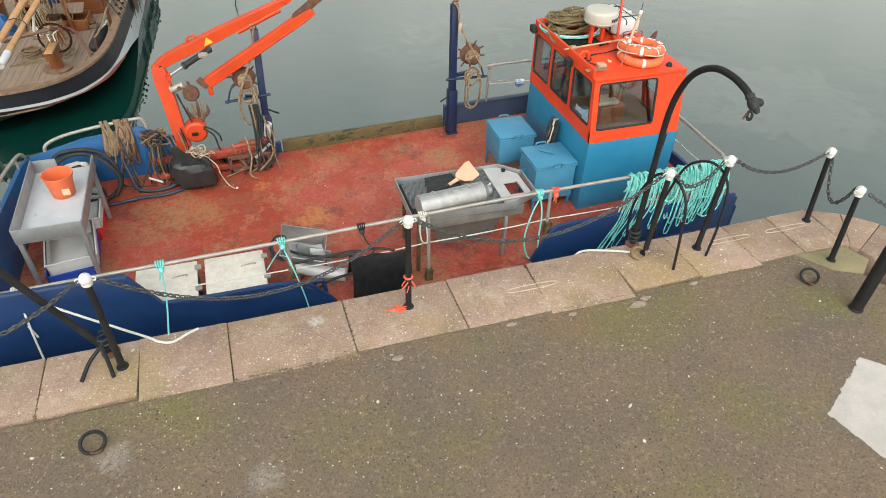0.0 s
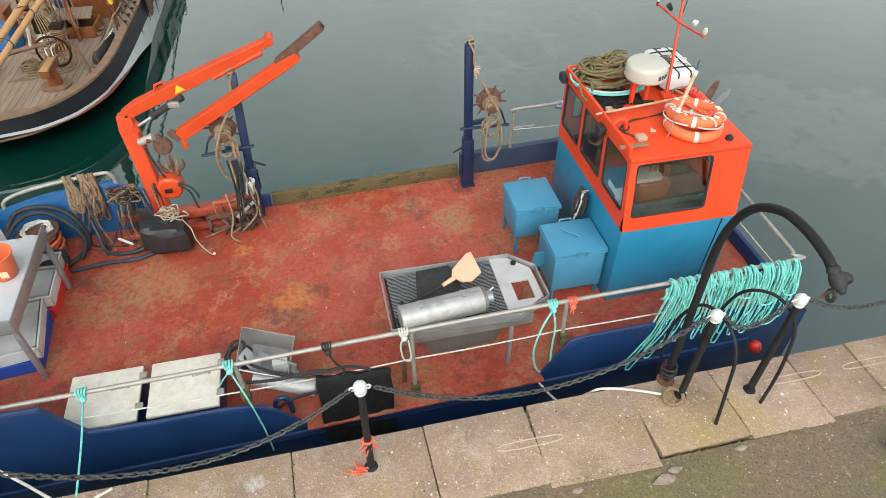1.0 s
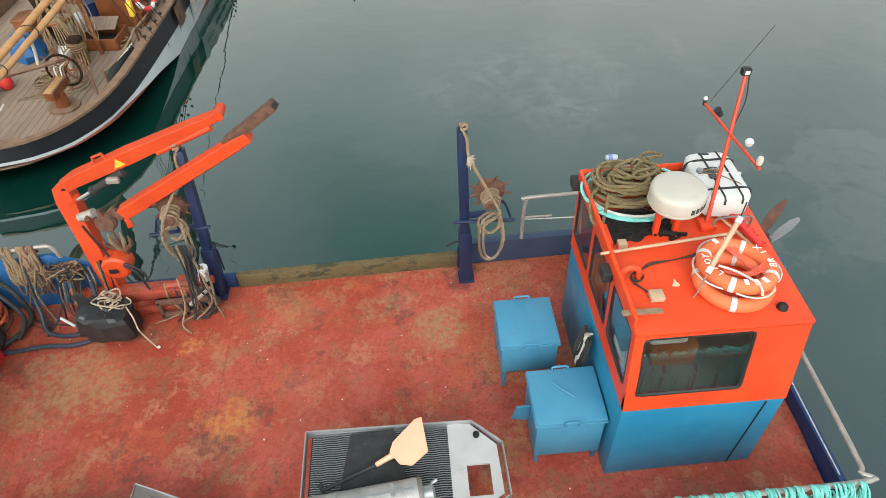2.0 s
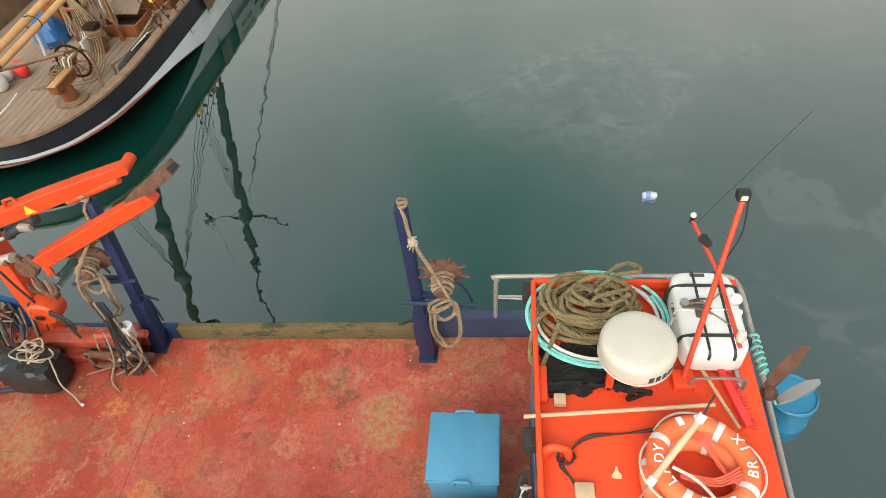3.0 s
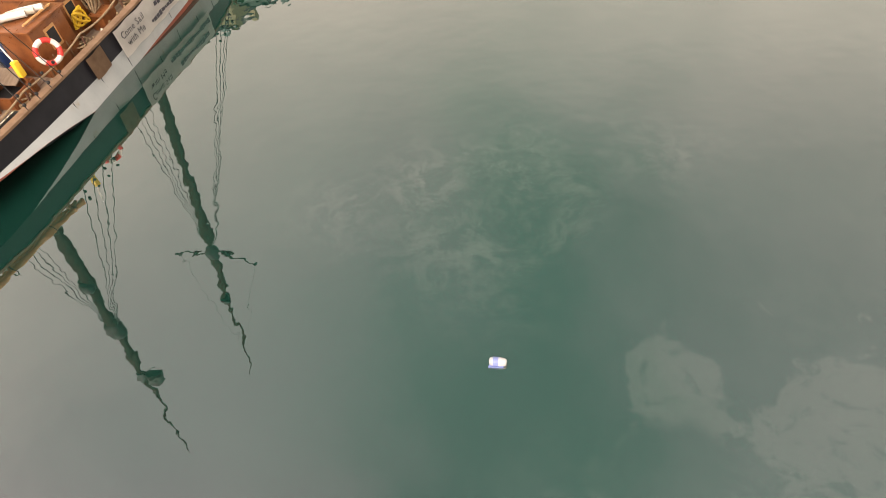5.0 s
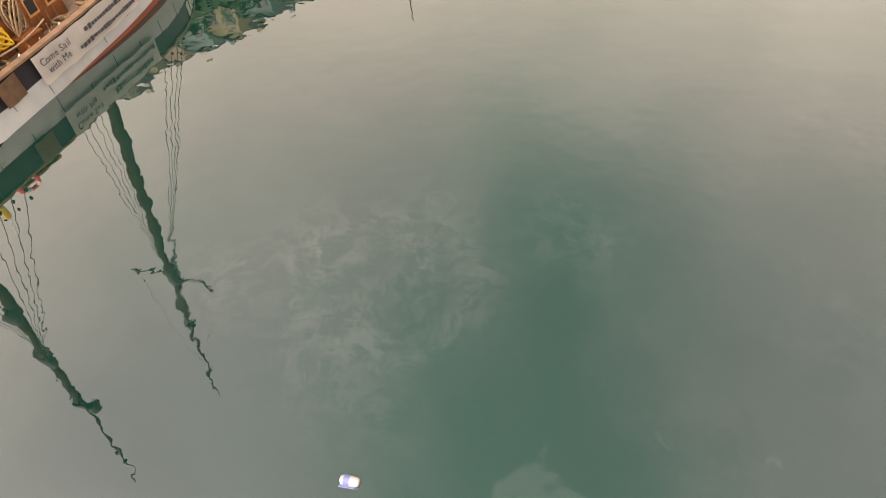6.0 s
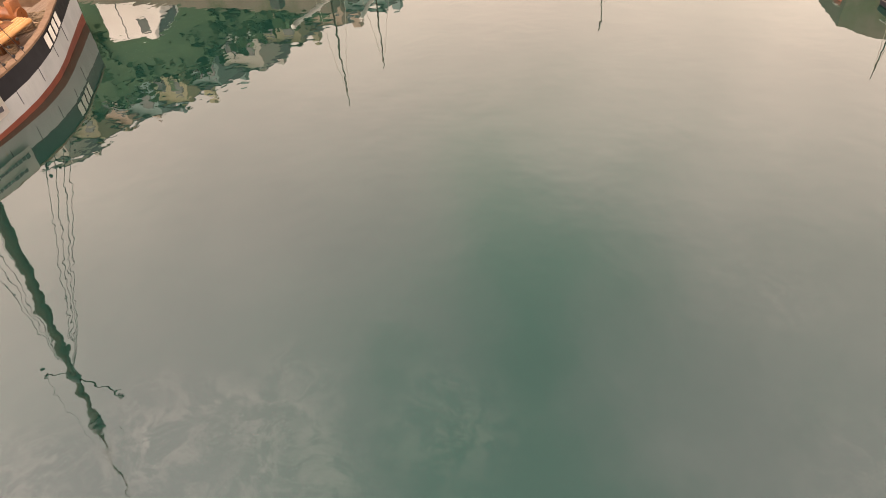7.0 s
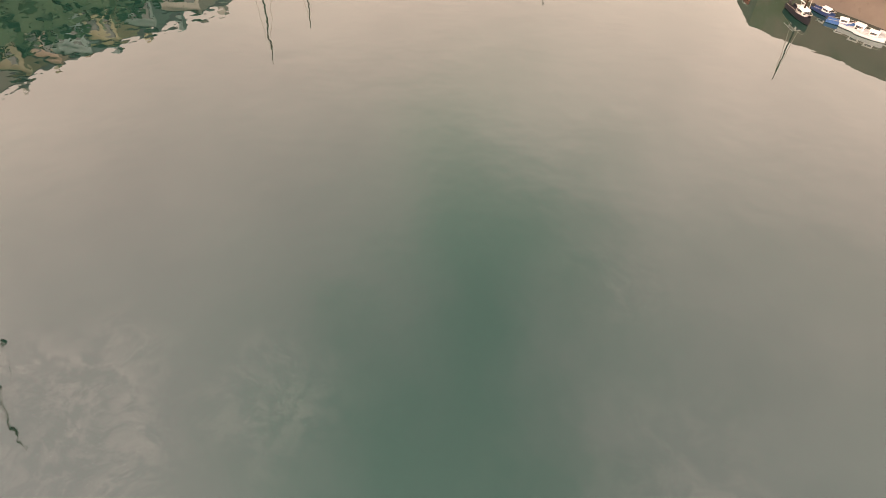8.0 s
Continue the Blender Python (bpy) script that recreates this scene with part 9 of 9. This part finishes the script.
def rope_heap(x, y, R, turns, material, label):
    bm = bmesh.new()
    for q in range(turns):
        c = Vector((x + rnd.uniform(-0.05, 0.05), y + rnd.uniform(-0.05, 0.05), on_deck(x, y) + 0.02 + 0.03 * q))
        r = R * rnd.uniform(0.65, 1.1)
        tube([c + Vector((r * math.cos(a), r * rnd.uniform(0.95, 1.05) * math.sin(a), 0.012 * math.sin(2 * a + q))) for a in np.linspace(0, 2 * math.pi, 15)[:-1]], 0.018, 6, True, bm)
    solo("rope_heap", bm, material, label, "rope", "rope heaps on the trawler", angle=60)


for x, y, R, n, m, lb in ((-5.35, 11.3, 0.2, 5, rope_brown, "brown rope heaped on the trawler deck"), (-5.2, 12.5, 0.22, 6, rope_tan, "tan rope coiled on the trawler deck"), (-4.35, 13.0, 0.16, 4, rope_brown, "brown rope heaped on the trawler deck"),
                          (-6.4, 10.1, 0.2, 5, rope_pale, "pale rope coiled on the trawler deck"), (-4.4, 15.0, 0.2, 5, rope_tan, "tan rope coiled on the trawler deck"), (-4.3, 16.8, 0.2, 6, rope_brown, "brown rope heaped on the trawler deck"),
                          (-4.35, 17.7, 0.22, 6, rope_tan, "tan rope coiled on the trawler deck"), (-4.5, 18.4, 0.22, 5, rope_brown, "brown rope heaped on the trawler deck")):
    rope_heap(x, y, R, n, m, lb)
for k in range(8):
    y = 10.7 + 0.25 * k
    w, z = ship_rail(y)
    solo("belayed_line", tube(curve([(-5.5 - 0.04 * k, 12.8, 1.2 - 0.1 * k), (-5.45, 12.55, 0.1), (-5.35 + 0.06 * k, 12.3, -0.55), (-5.2 + 0.1 * k, 12.0 - 0.12 * k, on_deck(-5, 12) + 0.03), (-5.0 - 0.1 * k, 11.4 - 0.1 * k, on_deck(-5, 11.4) + 0.03)], 6), 0.014, 6), (rope_brown, rope_olive, rope_tan)[k % 3],
         "slack running line led to the mizzen foot", "rope", "running lines at the mizzen")
t = thing("open_skylight", (-4.8, 13.1, on_deck(-4.8, 13.1)), "open varnished hatch coaming with a tilted lid", "hatch")
zb = on_deck(-4.8, 13.1)
for a, b in (((-5.2, 12.75), (-4.4, 12.75)), ((-4.4, 12.75), (-4.4, 13.45)), ((-4.4, 13.45), (-5.2, 13.45)), ((-5.2, 13.45), (-5.2, 12.75))):
    part("coaming", beam((*a, zb + 0.12), (*b, zb + 0.12), 0.05, 0.26, 0.01), varnish, t)
part("lid", beam((-4.85, 13.1, zb + 0.3), (-4.85, 13.5, zb + 0.42), 0.7, 0.03, 0.008), teak, t)
# black floor block paints the shade down the hatch
part("inside", box((-5.17, 12.78, zb), (-4.43, 13.42, zb + 0.05)), dark_void, t)
for k, (x, y, h) in enumerate(((-6.5, 13.4, 0.5), (-4.35, 14.15, 0.28), (-4.32, 15.9, 0.3))):
    b_ = thing("deck_chest", (x, y, on_deck(x, y)), "small varnished wooden chest with a plain lid", "chest", "chests on the trawler")
    part("body", box((x - 0.18, y - 0.25, on_deck(x, y) - 0.01), (x + 0.18, y + 0.25, on_deck(x, y) + h), 0.015), varnish, b_)
    part("lid", box((x - 0.2, y - 0.27, on_deck(x, y) + h), (x + 0.2, y + 0.27, on_deck(x, y) + h + 0.04), 0.01), varnish, b_)
for k in range(16):
    y = 14.4 + 0.31 * k
    w, z = ship_rail(y)
    solo("rail_hank", tube(curve([(SX + w - 0.16, y, z + 0.03), (SX + w - 0.24, y + 0.05, z - 0.15), (SX + w - 0.25, y + 0.02, z - 0.34), (SX + w - 0.22, y - 0.06, z - 0.18), (SX + w - 0.15, y - 0.02, z + 0.05)], 5, True), 0.02, 6, True), (rope_brown, rope_tan, rope_pale, rope_brown)[k % 4], "rope hank on the trawler bulwark", "rope", "hanks on the bulwark")
# rope hung over the long fender
for k in range(6):
    solo("fender_lanyard", tube(curve([(-3.8, 11.95 + 0.06 * k, -0.62), (-3.9, 11.85 + 0.06 * k, -0.68), (-4.04, 11.75 + 0.07 * k, -0.8), (-4.1, 11.65 + 0.05 * k, -1.0)], 5), 0.01, 6), rope_olive if k % 2 else rope_pale, "lanyard hung over the long fender", "rope", "fender lanyards")

# the trawler lies a little askew of the berth
for ob in list(scene.objects):
    if ob not in BEFORE_SHIP and ob.parent is None:
        ob.matrix_basis = askew @ ob.matrix_basis

# ---- far quay, boats and the hillside town ----
NY = 31.0
stone_far = surf("far_quay_stone", (0.085, 0.066, 0.052), (0.14, 0.115, 0.09), 0.7, 0.9, 0, 0.6, 8, (0.06, 0.065, 0.03), 0.6, 0.52)
for k, (x0, x1, y0) in enumerate(((-140, -1.3, NY), (-1.3, 14.7, 76))):
    solo("north_quay_wall_%d" % (k + 1), box((x0, y0, -5), (x1, y0 + 0.9, 0.42 if k else 1.15), 0.03), stone_far, "weedy stone wall of the far quay", "wall", kind="structure")
    solo("north_quay_%d" % (k + 1), box((x0, y0 + 0.88, -5), (x1, 1500, 0.3 if k else 1.05)), asphalt, "grey asphalt far quay", "pavement", kind="structure")
solo("basin_wall", box((-1.8, NY + 0.3, -5), (-0.8, 76.3, 0.3)), stone_far, "stone side wall of the inner basin", "wall", kind="structure")
east_paving = surf("brown_quay_paving", (0.048, 0.038, 0.032), (0.085, 0.066, 0.054), 2.5, 0.9, 0, 0.6, 20, (0.03, 0.024, 0.02), 1.6, 0.5, drough=0.75)
east = [(14.2, 76.3), (14.5, 31.0), (14.9, 27.4), (15.5, 26.85), (16.3, 26.45), (16.9, 26.05), (17.8, 25.4), (24.0, 21.2), (50.0, 8.5), (300, -60)]
shore = [(300, -58), (50.4, 9.6), (24.5, 22.1), (18.3, 26.2), (17.3, 26.9), (16.6, 27.3), (15.9, 27.7), (15.6, 28.1), (15.4, 31.0), (15.2, 76.3)]
solo("east_quay_wall", prism(east + shore, -5, -0.72, 2, 0.0), stone_far, "weedy stone wall of the east quay", "wall", kind="structure")
solo("east_quay", prism([(x + 0.0, y - 0.05) for x, y in shore] + [(15.2, 1500), (300, 1500)], -5, -0.8, 2, 0.0), east_paving, "brown stone-paved east quay", "pavement", kind="structure")
bank_m = surf("wooded_bank", (0.018, 0.042, 0.016), (0.03, 0.06, 0.022), 0.8, 0.95, 0, 0.8, 6, (0.035, 0.055, 0.022), 0.5, 0.56)


def skyline(x):
    return float(np.interp(x, [-60, -35, -26, -21, -17, -12.6, -7, -4, -1.5], [24, 18.5, 14.2, 12.2, 10.3, 7.9, 5.4, 4.0, 2.2]))


bm = bmesh.new()
rows = []
rnd = random.Random(6)
for i in range(60):
    x = -140 + i * 139.0 / 59
    h = skyline(x)
    rows.append([bm.verts.new((x, y + rnd.uniform(-0.4, 0.4), z + rnd.uniform(-0.3, 0.3))) for y, z in ((36.5, 0.2), (38, h * 0.35), (40, h * 0.72), (42, h * 0.97), (43.5, h), (58, h + 0.6), (90, h + 8), (400, h + 30))])
for a, b in zip(rows, rows[1:]):
    for k in range(7):
        bm.faces.new((a[k], b[k], b[k + 1], a[k + 1]))
solo("wooded_bank", bm, bank_m, "dark green wooded bank below the town", "hillside", kind="structure", angle=180)
leaf = surf("bank_foliage", (0.018, 0.045, 0.016), (0.032, 0.066, 0.022), 2, 0.9, 0, 0.3, 20, rand=0.0)
bm = bmesh.new()
for k in range(900):
    x = rnd.uniform(-60, -2)
    q = rnd.random()
    c = Vector((x, 37 + 6 * q, skyline(x) * min(1, q * 1.1) + rnd.uniform(0.1, 0.7)))
    for j in range(5):
        d = Vector((rnd.uniform(-0.6, 0.6), rnd.uniform(-0.6, 0.6), rnd.uniform(-0.3, 0.5)))
        u, v = Vector((rnd.uniform(-1, 1), rnd.uniform(-1, 1), rnd.uniform(-1, 1))).normalized() * 0.4, Vector((rnd.uniform(-1, 1), rnd.uniform(-1, 1), rnd.uniform(-1, 1))).normalized() * 0.4
        bm.faces.new([bm.verts.new(c + d + p) for p in (u, v, -u, -v)])
tagged(finish("bank_shrubs", bm, leaf, "", 180), "dense dark green shrubs on the bank", "shrubs", kind="stuff")
slate = plain("roof_slate", (0.075, 0.08, 0.09), 0.7)
house_cols = [plain("render_" + n, c, 0.85) for n, c in (("cream", (0.23, 0.21, 0.13)), ("blue_grey", (0.11, 0.155, 0.15)), ("white", (0.26, 0.255, 0.23)), ("sand", (0.17, 0.155, 0.10)), ("pink", (0.26, 0.19, 0.15)), ("pale_blue", (0.14, 0.19, 0.19)))]
pane_dark = plain("far_pane", (0.03, 0.035, 0.04), 0.15)


def town_house(x, y, z, w, d, h, material, label):
    t = thing("town_house", (x, y, z), label, "house", "houses on the hillside")
    part("wall", box((x - w / 2, y, z - 1.5), (x + w / 2, y + d, z + h)), material, t)
    part("roof", prism([(y - 0.25, z + h), (y + d + 0.2, z + h), (y + d * 0.5, z + h + 0.7)], x - w / 2 - 0.02, x + w / 2 + 0.02, 0), slate, t)
    part("chimney", box((x + w * 0.3, y + d * 0.4, z + h), (x + w * 0.3 + 0.5, y + d * 0.4 + 0.5, z + h + 1.3)), material, t)
    for r in range(max(1, int(h / 1.5))):
        for c in range(2):
            wx, wz = x + (c - 0.5) * w * 0.48, z + 0.6 + r * 1.6
            win = part("window", box((wx - 0.36, y - 0.04, wz), (wx + 0.36, y + 0.02, wz + 1.0)), slate, t)
            part("pane", box((wx - 0.3, y - 0.06, wz + 0.06), (wx + 0.3, y - 0.03, wz + 0.94)), pane_dark, win)


rnd = random.Random(9)
x = -58.0
k = 0
while x < -3:
    w = rnd.uniform(2.3, 3.4)
    zb = skyline(x + w / 2)
    h = rnd.uniform(2.2, 3.0) if x < -14 else rnd.uniform(1.9, 2.4)
    town_house(x + w / 2, 43.6 + rnd.uniform(0, 1.0), zb, w, 7, h, house_cols[k % 6], ("cream", "blue-grey", "white", "sand-coloured", "pink", "pale blue")[k % 6] + " rendered terraced house with a slate roof")
    x += w + rnd.uniform(0.05, 0.6)
    k += 1
for x, w, h, c, yy in ((29.5, 3.6, 2.3, 3, 31), (36, 4, 2.3, 0, 28.5)):
    town_house(x, yy, -0.8, w, 7, h, house_cols[c], ("cream", "blue-grey", "white", "sand-coloured", "pink", "pale blue")[c] + " rendered quayside building with a slate roof")

# parked van
van = thing("parked_van", (-11.2, 33.0, 1.05), "white panel van parked on the far quay", "van")
part("body", prism([(-12.75, 1.35), (-9.6, 1.35), (-9.5, 1.95), (-9.9, 2.25), (-10.35, 3.25), (-12.7, 3.35)], 32.3, 34.0, 1, 0.08), white_plastic, van)
part("windscreen", prism([(-9.93, 2.3), (-10.32, 3.15), (-10.27, 3.15), (-9.88, 2.3)], 32.45, 33.85, 1), pane_dark, van)
part("side_window", box((-10.95, 32.285, 2.3), (-10.45, 32.299, 3.0), 0.0), pane_dark, van)
part("door_seam", box((-11.75, 32.29, 1.5), (-11.7, 32.299, 3.2), 0.0), pane_dark, van)
for x in (-12.1, -10.15):
    for y in (32.3, 34.0):
        part("wheel", tube([(x, y - 0.09, 1.38), (x, y + 0.09, 1.38)], 0.33, 18), rubber, van)


def small_boat(x, y, turn, length, hull_mat, label, mast=0.0, group="small boats at the far quay"):
    """A cabin launch or yacht, all of it in proportion to its length; the mast in metres."""
    t = thing("small_boat", (x, y, WATER), label, "boat", group)
    q = length / 5.0
    m = pose(x, y, WATER, 0, 0, turn) @ Matrix.Diagonal((q, q, q, 1))
    bm = bmesh.new()
    rings = []
    for s, w, zk, zr in ((-2.5, 0.68, -0.1, 0.62), (-1.25, 0.82, -0.25, 0.62), (0.5, 0.82, -0.25, 0.68), (1.75, 0.53, -0.2, 0.8), (2.5, 0.03, -0.05, 0.95)):
        rings.append([bm.verts.new(m @ Vector((s, k * w, z))) for k, z in ((-1, zr), (-0.85, 0.1), (0, zk), (0.85, 0.1), (1, zr), (0.86, zr + 0.02), (0.8, zr - 0.25), (-0.8, zr - 0.25), (-0.86, zr + 0.02))])
    for a, b in zip(rings, rings[1:]):
        for k in range(9):
            bm.faces.new((a[k], b[k], b[(k + 1) % 9], a[(k + 1) % 9]))
    bm.faces.new(rings[0])
    bm.faces.new(rings[-1][::-1])
    part("hull", bm, hull_mat, t)
    cab = part("cabin", box((-0.3, -0.52, 0.5), (1.25, 0.52, 1.35), 0.12, None, m), white_plastic, t)
    part("roof", box((-0.45, -0.58, 1.33), (1.2, 0.58, 1.4), 0.03, None, m), white_plastic, cab)
    part("window", box((-0.1, -0.53, 0.85), (1.0, 0.53, 1.2), 0.03, None, m), pane_dark, cab)
    part("windscreen", box((1.235, -0.42, 0.85), (1.265, 0.42, 1.2), 0, None, m), pane_dark, cab)
    part("engine", box((-2.7, -0.2, 0.35), (-2.35, 0.2, 1.0), 0.08, None, m), rubber, t)
    part("rail", tube(curve([m @ Vector(p) for p in ((-2.2, 0.6, 0.7), (0.5, 0.8, 1.0), (2.4, 0.0, 1.3), (0.5, -0.8, 1.0), (-2.2, -0.6, 0.7))], 4), 0.03 * q, 6), galv, t)
    if mast:
        foot = m @ Vector((0.5, 0, 1.3))
        top = Vector((foot.x, foot.y, WATER + mast))
        part("mast", tube([foot, top], [0.016 * mast ** 0.5, 0.009 * mast ** 0.5], 8), mast_brown, t)
        part("boom", tube([m @ Vector((0.5, 0, 1.9)), m @ Vector((-2.0, 0, 1.85))], 0.07 * q, 8), white_plastic, t)
        for k in (-0.8, 0.8):
            part("shroud", tube([m @ Vector((0.4, k, 0.7)), foot.lerp(top, 0.92)], 0.008, 5), galv, t)


small_boat(-0.85, 29.3, 80, 5.0, hull_white, "white sailing yacht with a tall mast", 6.2)
small_boat(0.85, 29.6, 95, 4.6, hull_white, "white sailing yacht with a bare mast", 4.7)
small_boat(8.6, 42, 85, 7.0, navy, "navy sailing yacht with a bare mast", 8.5)
small_boat(15.5, 25.7, -70, 0.95, hull_black, "black and white launch with a thin mast", 1.75)
for x, y, turn, n, hm, lb in ((14.35, 26.45, -80, 0.5, boot_red, "dark red rowing launch at the quay"), (16.15, 26.05, -50, 0.65, navy, "small blue launch at the quay"), (16.45, 25.55, -20, 0.65, quarter_blue, "small blue and white launch"),
                              (16.75, 25.3, -35, 0.75, hull_white, "small white motor launch"), (17.02, 25.05, -30, 0.7, hull_white, "small white motor launch"), (17.5, 25.15, -45, 0.6, hull_white, "small white motor launch"), (18.1, 24.65, -45, 0.7, navy, "small navy launch at the quay")):
    small_boat(x, y, turn, n, hm, lb)
